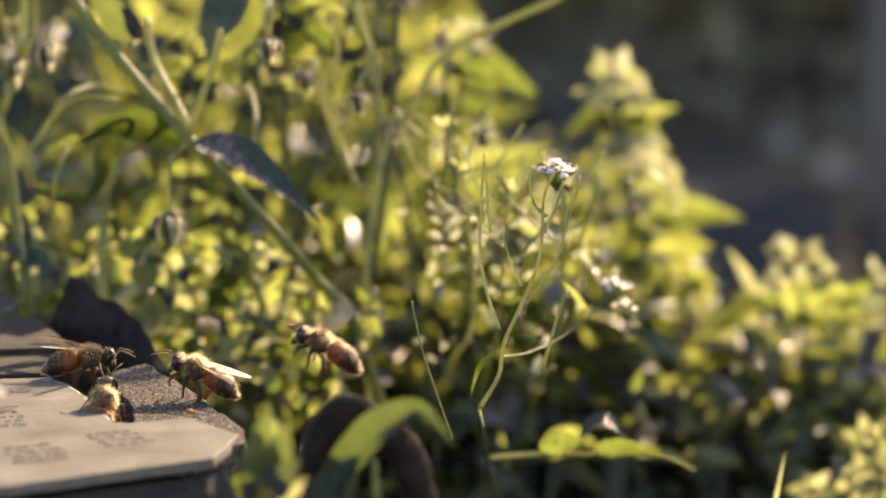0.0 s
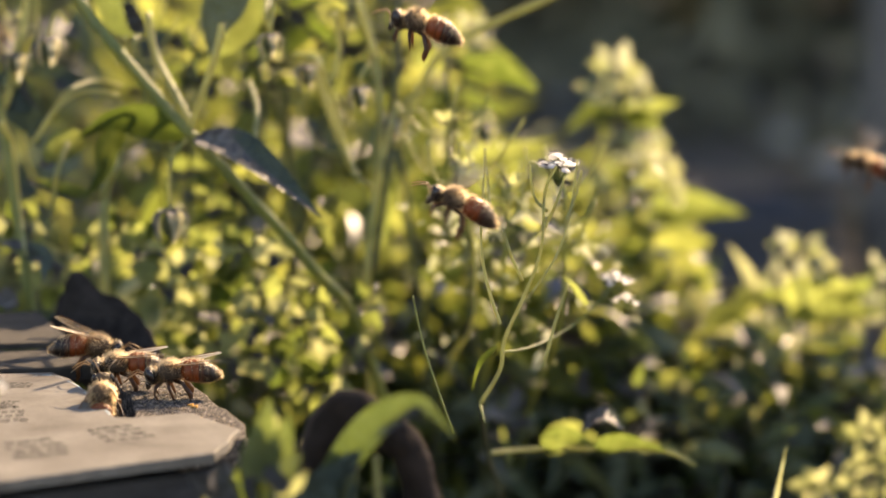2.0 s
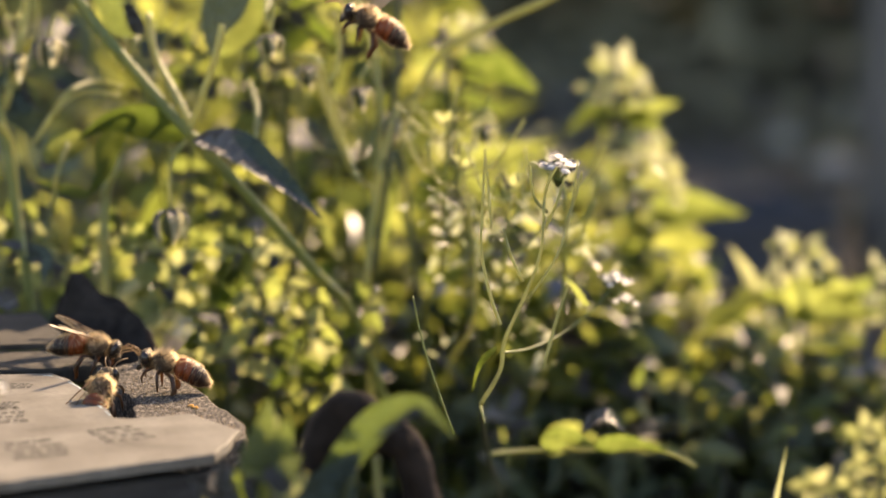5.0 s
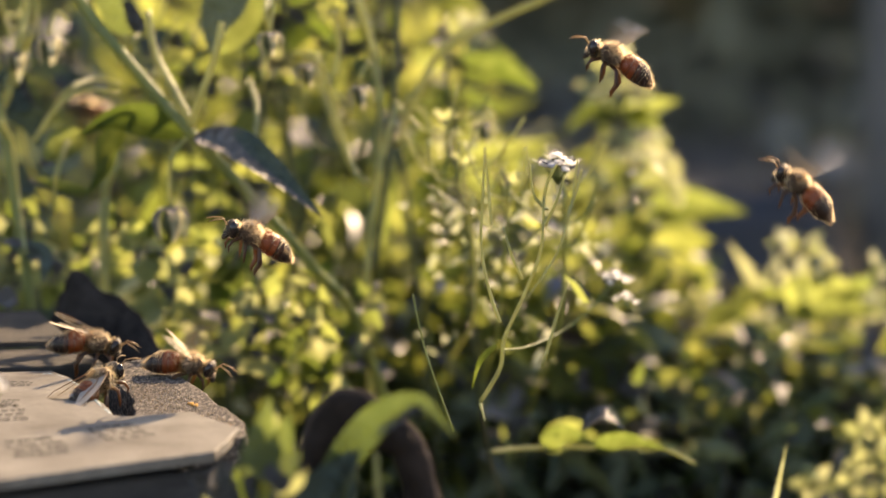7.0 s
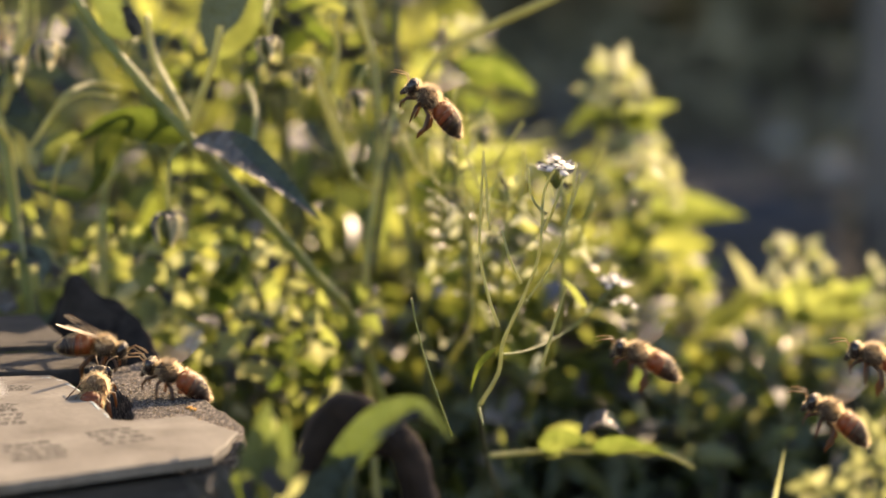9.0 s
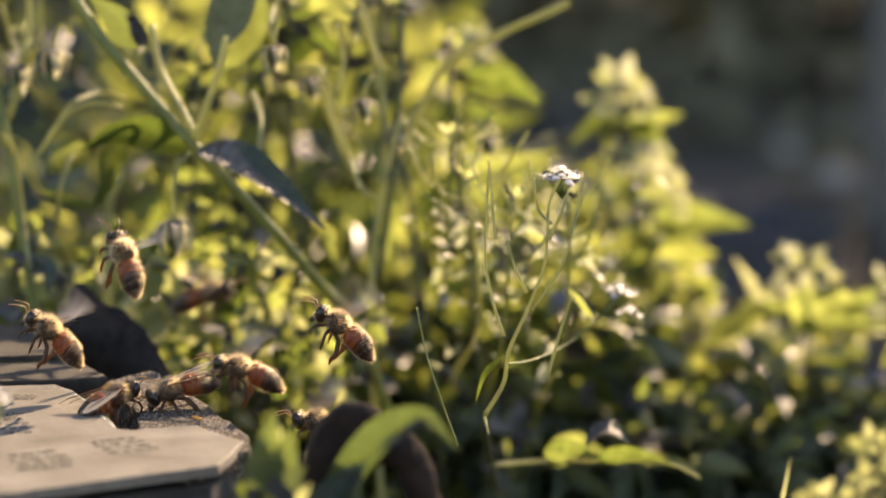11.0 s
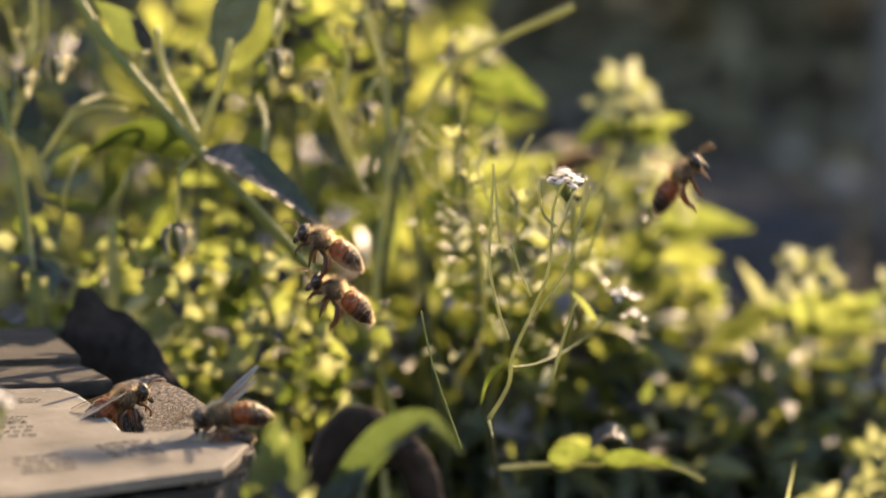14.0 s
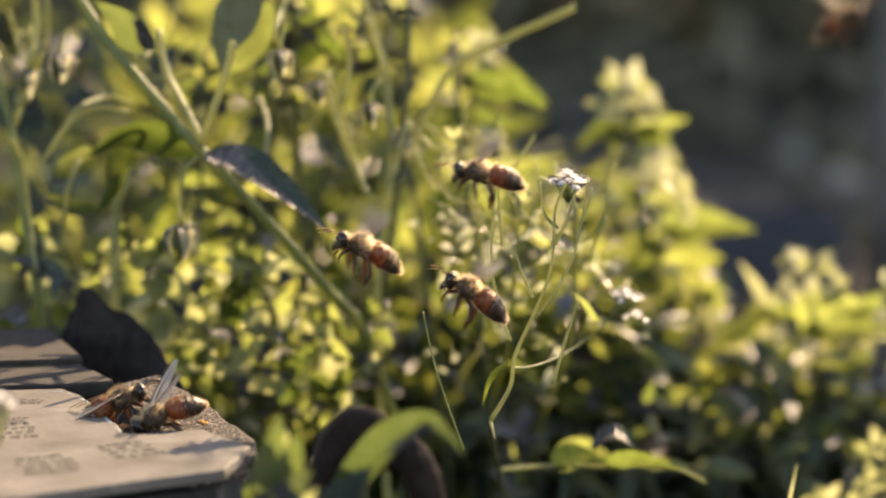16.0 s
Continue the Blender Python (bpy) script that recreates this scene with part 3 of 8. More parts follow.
def sheet_between(lower, upper, thick, bulge, n=14, m=8):
    """A curved sheet with thickness between two lines, bowed towards the camera by bulge."""
    a, b = curve_pts(lower, n), curve_pts(upper, n)
    bm = bmesh.new()
    sides = []
    for off in (0.0, thick):
        grid = []
        for i, (p, q) in enumerate(zip(a, b)):
            row = []
            for j in range(m + 1):
                f = j / m
                v = p.lerp(q, f)
                v = v + Vector((0, -bulge * math.sin(math.pi * f * 0.8) + off, 0)) + Vector(noise.noise_vector(v * 60)) * 0.0011 + Vector(noise.noise_vector(v * 350)) * 0.0005
                row.append(bm.verts.new(v))
            grid.append(row)
        sides.append(grid)
    for grid, flip in zip(sides, (False, True)):
        for i in range(len(grid) - 1):
            for j in range(m):
                q = (grid[i][j], grid[i + 1][j], grid[i + 1][j + 1], grid[i][j + 1])
                bm.faces.new(q[::-1] if flip else q)
    g, k = sides
    last = len(g) - 1
    for i in range(last):
        bm.faces.new((g[i][m], g[i + 1][m], k[i + 1][m], k[i][m]))
        bm.faces.new((g[i + 1][0], g[i][0], k[i][0], k[i + 1][0]))
    for j in range(m):
        bm.faces.new((g[0][j], g[0][j + 1], k[0][j + 1], k[0][j]))
        bm.faces.new((g[last][j + 1], g[last][j], k[last][j], k[last][j + 1]))
    return bm


def felt(name, label, lower, upper, bulge, material, edge, rim):
    """A piece of felt with a frayed upper edge."""
    ob = thing(name, label, name.replace("_", " "), pose(0, 0, 0))
    part("felt_sheet", sheet_between(lower, upper, 0.0016, bulge, 18, 14), material, ob)
    line = [p + Vector((0, 0.0008 - bulge * math.sin(math.pi * 0.8), 0)) for p in curve_pts(upper, 18)]
    line = [p + Vector(noise.noise_vector(p * 60)) * 0.0011 + Vector(noise.noise_vector(p * 350)) * 0.0005 for p in line]
    bm = bmesh.new()
    tube(bm, line, [rim * (0.7 + 0.6 * abs(noise.noise(p * 900))) for p in line], 6)
    # the brown strip's edge is coloured paler for rim light
    part("frayed_edge", bm, edge, ob, "felt edge, rim light painted paler on the strip")


felt("roofing_felt", "curled black roofing felt flap behind the boards", [(-0.0777, 0.4739, 0.1905), (-0.0732, 0.4714, 0.1883), (-0.0697, 0.4682, 0.1873), (-0.0655, 0.4659, 0.1857), (-0.0564, 0.4577, 0.1854), (-0.0467, 0.4492, 0.1832)], [(-0.0765, 0.4767, 0.1952), (-0.0737, 0.4757, 0.2007), (-0.0702, 0.4738, 0.2076), (-0.0663, 0.4714, 0.2054), (-0.0567, 0.4645, 0.2007), (-0.0470, 0.4524, 0.1899)], 0.004, FELT, FELT, 0.0008)
felt("felt_strip", "dark brown curled felt strip arching among weeds", [(-0.0161, 0.3597, 0.1937), (-0.0150, 0.3585, 0.1983), (-0.0119, 0.3561, 0.2022), (-0.0077, 0.3542, 0.2027), (-0.0056, 0.3519, 0.1959)], [(-0.0213, 0.3598, 0.1945), (-0.0199, 0.3596, 0.2049), (-0.0148, 0.3578, 0.2120), (-0.0048, 0.3550, 0.2073), (-0.0003, 0.3519, 0.1959)], 0.003, DEAD, LIT_EDGE, 0.0008)


# ---- weeds ----
def stem_object(parent, pts, r0, r1, material=STEM, name="stem", sides=6, steps=5):
    line = curve_pts(pts, steps)
    bm = bmesh.new()
    k = len(line) - 1
    tube(bm, line, [r0 + (r1 - r0) * i / k for i in range(k + 1)], sides)
    part(name, bm, material, parent)
    return line


def shoot(top, lean, size, nodes=7, gap=0.013, kind="ovate", tip=True, r=None, label="leafy green weed with toothed leaves, backlit"):
    """An upright leafy weed: a stem from the soil to top, pairs of leaves, a bud cluster."""
    r = r or rng
    top = Vector(top)
    base = Vector((top.x + lean[0], top.y + lean[1], 0.0))
    bow = r.uniform(-.02, .02)
    ob = thing("weed", label, "weed", Matrix.Translation(base), "weeds on the bank")
    t = top - base
    mid = t * 0.55 + Vector((-lean[0] * 0.5, -lean[1] * 0.3, 0)) + Vector((bow, r.uniform(-.006, .006), 0))
    stem = stem_object(ob, [(0, 0, 0), mid, t], 0.0009, 0.0005, r.choice((STEM, STEM_DARK, STEM_DARK)))
    turn = r.uniform(0, math.pi)
    for k in range(nodes):
        h = k * gap * (1 + 0.12 * k) + 0.003
        if h > t.z - 0.02:
            break
        f = 1 - h / t.z
        i = min(int(f * (len(stem) - 1)), len(stem) - 2)
        p = stem[i].lerp(stem[i + 1], f * (len(stem) - 1) - i)
        s = size * min(1.0, 0.4 + 0.2 * k) * r.uniform(0.8, 1.15)
        for side in (0, math.pi):
            a = turn + side + r.uniform(-0.3, 0.3)
            el = r.uniform(0.0, 0.7) if k < 2 else r.uniform(-0.45, 0.45)
            d = Vector((math.cos(a) * math.cos(el), math.sin(a) * math.cos(el), math.sin(el)))
            put_leaf(ob, kind if k > 0 else "small", p + d * 0.001, d, s, r.uniform(-0.6, 0.6))
        if k and r.random() < 0.5:
            a = turn + math.pi / 2 + r.uniform(-0.4, 0.4)
            for q in range(3):
                d = Vector((math.cos(a + q * 2.1), math.sin(a + q * 2.1), r.uniform(0.1, 0.9)))
                put_leaf(ob, "small", p, d, size * r.uniform(0.35, 0.6), r.uniform(-0.6, 0.6))
        turn += math.pi / 2 + r.uniform(-0.2, 0.2)
    if tip:
        for q in range(9):
            a = q * 2.4
            el = 0.3 + 0.12 * q
            d = Vector((math.cos(a) * math.cos(el), math.sin(a) * math.cos(el), math.sin(el)))
            put_leaf(ob, "bud", t + Vector((r.uniform(-.0015, .0015), r.uniform(-.0015, .0015), -0.004 + 0.0007 * q)), d, size * r.uniform(0.15, 0.3), r.uniform(-0.6, 0.6))
    return ob


# shoots along the crest, tall on the shady end, low under the broad-leaved weeds
cr = random.Random(17)
for k in range(12):
    shoot((cr.uniform(-0.072, 0.002), 0.53 + cr.uniform(-.004, .012), cr.uniform(0.232, 0.262)), (cr.uniform(-.05, .05), cr.uniform(0.05, .14)),
          cr.uniform(0.015, 0.018), 2, cr.uniform(0.011, 0.014), "ovate" if cr.random() < 0.8 else "blue", r=cr)
for k in range(30):
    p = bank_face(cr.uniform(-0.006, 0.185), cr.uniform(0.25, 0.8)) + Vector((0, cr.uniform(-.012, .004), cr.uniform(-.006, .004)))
    shoot(p, (cr.uniform(-.05, .05), cr.uniform(0.05, .14)), cr.uniform(0.011, 0.0165), 4, cr.uniform(0.011, 0.014), r=cr)

# the body of the bank
br = random.Random(21)
for k in range(125):
    a = br.uniform(-0.19, 0.19)
    f = br.random() ** 0.9
    far = a < -0.01
    if (a < -0.04 and f < 0.5 and k % 2) or (0.005 < a < 0.06 and f > 0.75):
        continue
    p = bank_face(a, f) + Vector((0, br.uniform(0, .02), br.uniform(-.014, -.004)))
    size = br.uniform(0.013, 0.02) if far else br.uniform(0.010, 0.016)
    if not far and a < 0.06:
        size *= 0.75
    # low leaves and the left end mostly take the blue kind, painting shade
    shoot(p, (br.uniform(-.05, .05), br.uniform(0.05, .14)), size, 4, br.uniform(0.010, 0.014),
          br.choice((("ovate", "ovate", "small", "blue") if f > 0.45 else ("ovate", "blue", "blue", "blue")) if a > -0.06 else ("ovate", "blue", "blue", "blue")), br.random() < 0.5, br)


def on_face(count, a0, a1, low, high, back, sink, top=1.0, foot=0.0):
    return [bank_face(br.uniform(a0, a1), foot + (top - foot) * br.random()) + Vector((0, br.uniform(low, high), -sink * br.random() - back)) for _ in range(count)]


def box_spots(count, low, high):
    return [Vector(tuple(br.uniform(a, b) for a, b in zip(low, high))) for _ in range(count)]


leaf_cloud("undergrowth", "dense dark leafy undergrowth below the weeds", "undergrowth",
           on_face(200, -0.20, 0.20, 0.03, 0.07, 0.03, 0.03), 16, 0.03, 0.014, MASS_SHADED, 8)
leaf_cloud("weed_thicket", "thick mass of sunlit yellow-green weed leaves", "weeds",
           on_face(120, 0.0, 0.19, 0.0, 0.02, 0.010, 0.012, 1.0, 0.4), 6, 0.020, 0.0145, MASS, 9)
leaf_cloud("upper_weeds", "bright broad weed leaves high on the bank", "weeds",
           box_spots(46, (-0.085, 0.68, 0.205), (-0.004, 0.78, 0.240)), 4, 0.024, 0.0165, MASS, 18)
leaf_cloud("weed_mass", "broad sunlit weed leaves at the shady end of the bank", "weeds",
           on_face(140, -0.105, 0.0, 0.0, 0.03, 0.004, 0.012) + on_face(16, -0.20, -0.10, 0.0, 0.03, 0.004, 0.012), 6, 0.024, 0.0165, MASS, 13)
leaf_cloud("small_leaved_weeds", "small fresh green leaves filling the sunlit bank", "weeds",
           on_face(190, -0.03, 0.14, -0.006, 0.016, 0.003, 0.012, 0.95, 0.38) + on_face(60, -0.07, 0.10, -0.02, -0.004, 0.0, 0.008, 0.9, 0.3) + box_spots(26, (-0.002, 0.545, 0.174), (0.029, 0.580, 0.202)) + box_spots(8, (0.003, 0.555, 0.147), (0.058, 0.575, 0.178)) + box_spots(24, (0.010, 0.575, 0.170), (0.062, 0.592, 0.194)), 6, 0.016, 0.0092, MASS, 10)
# the shade low on the bank is put into these leaves' colour
leaf_cloud("low_weeds", "weed leaves low on the bank, bluish shade in their colour", "weeds",
           on_face(210, -0.02, 0.20, -0.004, 0.024, 0.0, 0.012, 0.55), 6, 0.022, 0.014, MASS_SHADED, 15)
# duller leaves paint shaded patches among the sunlit ones
leaf_cloud("dark_leaved_weeds", "weed leaves between sunlit ones, shade put into their colour", "weeds",
           [bank_face(br.uniform(-0.19, -0.02), br.uniform(0.4, 1.0)) + Vector((0, -0.012, br.uniform(-.01, .006))) for _ in range(42)], 6, 0.024, 0.018, MASS_SHADED, 14)
# pale specks stand in for sun glints over the bank
leaf_cloud("flower_buds", "tiny pale buds standing in for sun glints on the weeds", "buds", [(0.0018, 0.4942, 0.2194), (0.0062, 0.4837, 0.2176), (0.0093, 0.4735, 0.2171), (-0.0027, 0.4938, 0.2171), (0.0125, 0.4739, 0.2192), (0.0040, 0.4830, 0.2133), (-0.0667, 0.5888, 0.1801), (-0.0491, 0.5902, 0.1881), (-0.0613, 0.5902, 0.1881), (-0.0100, 0.5265, 0.2300), (0.0089, 0.5164, 0.2301), (-0.0282, 0.5504, 0.1928)] + box_spots(28, (0.0, 0.476, 0.189), (0.044, 0.513, 0.222)) + box_spots(6, (-0.061, 0.532, 0.182), (-0.02, 0.569, 0.203)) + on_face(110, -0.03, 0.19, -0.016, 0.0, 0.0, 0.008, 1.0, 0.3) + on_face(30, -0.12, -0.03, -0.02, 0.0, 0.0, 0.01, 1.0, 0.1), 6, 0.0055, 0.0029, GLINTS, 11)
# cream colour brightens these patches in place of sunlight
leaf_cloud("pale_weeds", "pale leaf tips, their cream colour standing in for sun", "weeds", box_spots(16, (-0.080, 0.53, 0.175), (-0.030, 0.57, 0.205)) + on_face(22, 0.03, 0.17, -0.012, 0.004, 0.0, 0.006, 1.0, 0.45), 4, 0.012, 0.0075, GLINTS, 19)
leaf_cloud("far_weeds", "sunlit broad weed leaves at the back of the bank", "weeds", box_spots(96, (-0.082, 0.60, 0.145), (0.010, 0.69, 0.212)) + box_spots(28, (-0.067, 0.539, 0.164), (-0.027, 0.59, 0.189)) + box_spots(22, (-0.080, 0.53, 0.165), (-0.022, 0.575, 0.205)), 4, 0.022, 0.0125, MASS, 12)


# ---- the branching weed with drooping seed heads ----
def own_leaf(parent, line, width, material, up=(0, -0.5, 0.85), fold=0.25, name="leaf"):
    """A single leaf along a line, its face to up."""
    pts = curve_pts(line, 6)
    bm = bmesh.new()
    rows = []
    n = len(pts) - 1
    length = sum((q - p).length for p, q in zip(pts, pts[1:]))
    foot = pts[0].copy()
    pts = [(p - foot) / length for p in pts]
    width /= length
    ripple = 0.0 if name != "leaf" else 0.007
    for i, p in enumerate(pts):
        s = i / n
        d = (pts[min(i + 1, n)] - pts[max(i - 1, 0)]).normalized()
        side = d.cross(Vector(up)).normalized()
        nor = side.cross(d)
        w = width / 2 * max(0.03, math.sin(math.pi * min(1, s ** (0.72 if name != 'leaf' else 0.62))) ** (0.9 if name != 'leaf' else 1.15)) * (1.08 - 0.25 * s)
        rows.append([bm.verts.new(p + side * w * j / 2 + nor * (fold * abs(w * j / 2) + ripple * w * j * math.sin(s * 17 + j + foot.x * 900))) for j in (-2, -1, 0, 1, 2)])
    for r0, r1 in zip(rows, rows[1:]):
        for j in range(4):
            bm.faces.new((r0[j], r1[j], r1[j + 1], r0[j + 1]))
    ob = part(name, bm, material, parent)
    ob.matrix_basis = Matrix.Translation(foot) @ Matrix.Diagonal((length, length, length, 1))
    return ob


def seed_head(parent, line, size):
    """A capsule hanging in its sepals from a bent stalk."""
    stem_object(parent, line, 0.0004, 0.00035, STEM_PALE, "stalk", 6, 5)
    tip = Vector(line[-1])
    bm = bmesh.new()
    ball(bm, tip + Vector((0, 0, -size * 0.5)), (size * 0.32, size * 0.32, size * 0.5), None, 10, 8)
    part("capsule", bm, STEM_DARK, parent, "dark green seed capsule")
    for k in range(5):
        a = k * 2 * math.pi / 5
        o = Vector((math.cos(a), math.sin(a), 0))
        own_leaf(parent, [tip, tip + o * size * 0.56 + Vector((0, 0, -size * 0.35)), tip + o * size * 0.4 + Vector((0, 0, -size * 1.2))], size * 0.36, HUSK, o, 0.3, "sepal")


tall = thing("branching_weed", "tall branching green weed with drooping seed capsules", "weed", pose(0, 0, 0))
stem_object(tall, [(0.0278, 0.5151, -0.0768), (0.0020, 0.5177, 0.1109), (-0.0154, 0.5006, 0.1869), (-0.0248, 0.4838, 0.2064), (-0.0371, 0.4745, 0.2230), (-0.0483, 0.4746, 0.2352), (-0.0585, 0.4766, 0.2466), (-0.0690, 0.4809, 0.2591), (-0.0785, 0.4856, 0.2744)], 0.0011, 0.0011, STEM, "stem")
stem_object(tall, [(-0.0477, 0.4748, 0.2360), (-0.0512, 0.4779, 0.2421), (-0.0554, 0.4832, 0.2491), (-0.0572, 0.4876, 0.2569)], 0.001, 0.0007, STEM_PALE, "stem")
stem_object(tall, [(-0.0478, 0.4738, 0.2364), (-0.0452, 0.4720, 0.2433), (-0.0427, 0.4712, 0.2503), (-0.0416, 0.4722, 0.2561)], 0.0009, 0.0006, STEM_PALE, "stem")
own_leaf(tall, [(-0.0471, 0.4735, 0.2345), (-0.0386, 0.4681, 0.2329), (-0.0300, 0.4641, 0.2272), (-0.0223, 0.4609, 0.2208)], 0.0082, LEAF_DARK, (0.2, -0.6, 0.75), 0.25)
own_leaf(tall, [(-0.0371, 0.5036, 0.2613), (-0.0381, 0.5005, 0.2553), (-0.0419, 0.4975, 0.2497), (-0.0448, 0.4971, 0.2477)], 0.006, LEAF, (-0.3, -0.9, -0.1), 0.25)
own_leaf(tall, [(-0.0388, 0.4893, 0.2667), (-0.0418, 0.4880, 0.2591), (-0.0442, 0.4870, 0.2537), (-0.0451, 0.4862, 0.2487)], 0.0095, LEAF_DARK, (-0.3, -0.9, 0.2), 0.25)
seed_head(tall, [(-0.0485, 0.4714, 0.2342), (-0.0510, 0.4699, 0.2312), (-0.0515, 0.4679, 0.2256), (-0.0513, 0.4672, 0.2219)], 0.0058)
seed_head(tall, [(-0.0322, 0.4757, 0.2643), (-0.0319, 0.4738, 0.2591), (-0.0326, 0.4729, 0.2544)], 0.0042)
seed_head(tall, [(-0.0727, 0.4872, 0.2548), (-0.0748, 0.4866, 0.2570), (-0.0763, 0.4858, 0.2525)], 0.005)
seed_head(tall, [(0.0108, 0.4989, 0.2346), (0.0088, 0.4973, 0.2371), (0.0083, 0.4968, 0.2343)], 0.004)
stem_object(tall, [(-0.0799, 0.4630, -0.0263), (-0.0793, 0.4786, 0.1483), (-0.0803, 0.4803, 0.1981), (-0.0828, 0.4817, 0.2180), (-0.0855, 0.4848, 0.2352), (-0.0897, 0.4898, 0.2524)], 0.0012, 0.0009, STEM, "stem")
stem_object(tall, [(-0.0711, 0.4811, -0.0389), (-0.0689, 0.4950, 0.1551), (-0.0680, 0.4952, 0.2020), (-0.0675, 0.4963, 0.2196), (-0.0653, 0.4974, 0.2263), (-0.0645, 0.5011, 0.2355)], 0.0013, 0.0008, STEM_PALE, "stem")
stem_object(tall, [(-0.0858, 0.4874, 0.2383), (-0.0831, 0.4889, 0.2469), (-0.0818, 0.4926, 0.2565), (-0.0823, 0.4942, 0.2653)], 0.001, 0.0007, STEM_PALE, "stem")
own_leaf(tall, [(-0.0908, 0.5001, 0.2413), (-0.0859, 0.4977, 0.2393), (-0.0820, 0.4968, 0.2343), (-0.0803, 0.4959, 0.2291)], 0.0095, LEAF_DARK, (0.2, -0.95, 0.2), 0.25)
stem_object(tall, [(-0.0788, 0.4803, 0.2325), (-0.0745, 0.4814, 0.2390), (-0.0693, 0.4840, 0.2420), (-0.0630, 0.4858, 0.2412)], 0.0006, 0.0004, STEM_PALE, "stem")
own_leaf(tall, [(-0.0857, 0.4788, 0.2129), (-0.0791, 0.4786, 0.2118), (-0.0715, 0.4779, 0.2075)], 0.004, LEAF_PALE, (0, -0.3, 0.95), 0.25)
own_leaf(tall, [(-0.0815, 0.4796, 0.2116), (-0.0766, 0.4764, 0.2106), (-0.0769, 0.4736, 0.2061)], 0.004, LEAF_DARK, (0, -0.9, 0.3), 0.25)
own_leaf(tall, [(-0.0853, 0.4803, 0.1981), (-0.0875, 0.4810, 0.2024), (-0.0828, 0.4728, 0.2018), (-0.0814, 0.4702, 0.1985)], 0.006, LEAF, (0, -0.6, 0.8), 0.25)
own_leaf(tall, [(-0.0596, 0.4868, 0.2526), (-0.0628, 0.4828, 0.2584), (-0.0684, 0.4815, 0.2628)], 0.008, LEAF_NEAR, (-0.3, -0.9, -0.1), 0.25)
stem_object(tall, [(0.0044, 0.4902, -0.0452), (-0.0122, 0.5027, 0.1408), (-0.0154, 0.5030, 0.2005), (-0.0128, 0.5055, 0.2257), (-0.0136, 0.5088, 0.2449), (-0.0165, 0.5108, 0.2562), (-0.0200, 0.5146, 0.2663)], 0.0008, 0.0006, STEM_PALE, "stem")
stem_object(tall, [(-0.0144, 0.5084, 0.2019), (-0.0111, 0.5104, 0.2250), (-0.0097, 0.5136, 0.2433), (-0.0092, 0.5169, 0.2615)], 0.0008, 0.0006, STEM_DARK, "stem")
stem_object(tall, [(-0.0143, 0.5064, 0.2198), (-0.0181, 0.5021, 0.2239), (-0.0231, 0.5013, 0.2366), (-0.0264, 0.5009, 0.2457), (-0.0298, 0.5012, 0.2474)], 0.0007, 0.0005, STEM_PALE, "stem")
stem_object(tall, [(-0.0097, 0.5108, 0.2273), (-0.0045, 0.5100, 0.2402), (0.0007, 0.5093, 0.2478), (0.0110, 0.5083, 0.2536), (0.0195, 0.5080, 0.2574), (0.0246, 0.5084, 0.2598)], 0.0009, 0.0008, STEM_PALE, "stem")
stem_object(tall, [(-0.0097, 0.5082, 0.2300), (-0.0083, 0.5072, 0.2353), (-0.0045, 0.5062, 0.2354), (-0.0016, 0.5053, 0.2304)], 0.0006, 0.0004, STEM_PALE, "stem")
seed_head(tall, [(-0.0045, 0.5069, 0.2394), (-0.0090, 0.5054, 0.2367), (-0.0099, 0.5050, 0.2344)], 0.004)
seed_head(tall, [(-0.0253, 0.5007, 0.2446), (-0.0265, 0.4992, 0.2476), (-0.0268, 0.4989, 0.2459)], 0.0045)
own_leaf(tall, [(0.0044, 0.5406, 0.2405), (0.0117, 0.5406, 0.2405), (0.0202, 0.5397, 0.2355)], 0.007, LEAF, (-0.2, -0.95, -0.15), 0.25)
own_leaf(tall, [(-0.0122, 0.5169, 0.2218), (-0.0126, 0.5137, 0.2151), (-0.0122, 0.5121, 0.2059)], 0.006, LEAF, (0, -1, 0.1), 0.25)
stem_object(tall, [(-0.0846, 0.4841, 0.2430), (-0.0843, 0.4911, 0.2478), (-0.0823, 0.4918, 0.2522)], 0.0006, 0.0004, STEM_PALE, "stem")
stem_object(tall, [(-0.0831, 0.4881, 0.2426), (-0.0828, 0.4950, 0.2469), (-0.0797, 0.4858, 0.2527)], 0.0006, 0.0004, STEM_PALE, "stem")
stem_object(tall, [(-0.0766, 0.4911, 0.2367), (-0.0732, 0.4879, 0.2415), (-0.0690, 0.4983, 0.2426), (-0.0640, 0.4981, 0.2415)], 0.0006, 0.0004, STEM_PALE, "stem")
stem_object(tall, [(-0.0640, 0.4988, 0.2454), (-0.0600, 0.4856, 0.2511), (-0.0598, 0.4980, 0.2528)], 0.0006, 0.0004, STEM_PALE, "stem")
stem_object(tall, [(-0.0566, 0.4933, 0.2487), (-0.0542, 0.4865, 0.2450), (-0.0525, 0.4896, 0.2397)], 0.0006, 0.0004, STEM_PALE, "stem")
stem_object(tall, [(-0.0296, 0.4972, 0.2478), (-0.0246, 0.4871, 0.2482), (-0.0226, 0.4901, 0.2424), (-0.0195, 0.4941, 0.2307), (-0.0167, 0.4830, 0.2253)], 0.0006, 0.0004, STEM_PALE, "stem")
stem_object(tall, [(-0.0168, 0.4850, 0.2593), (-0.0147, 0.4878, 0.2525), (-0.0127, 0.4871, 0.2482)], 0.0006, 0.0004, STEM_PALE, "stem")
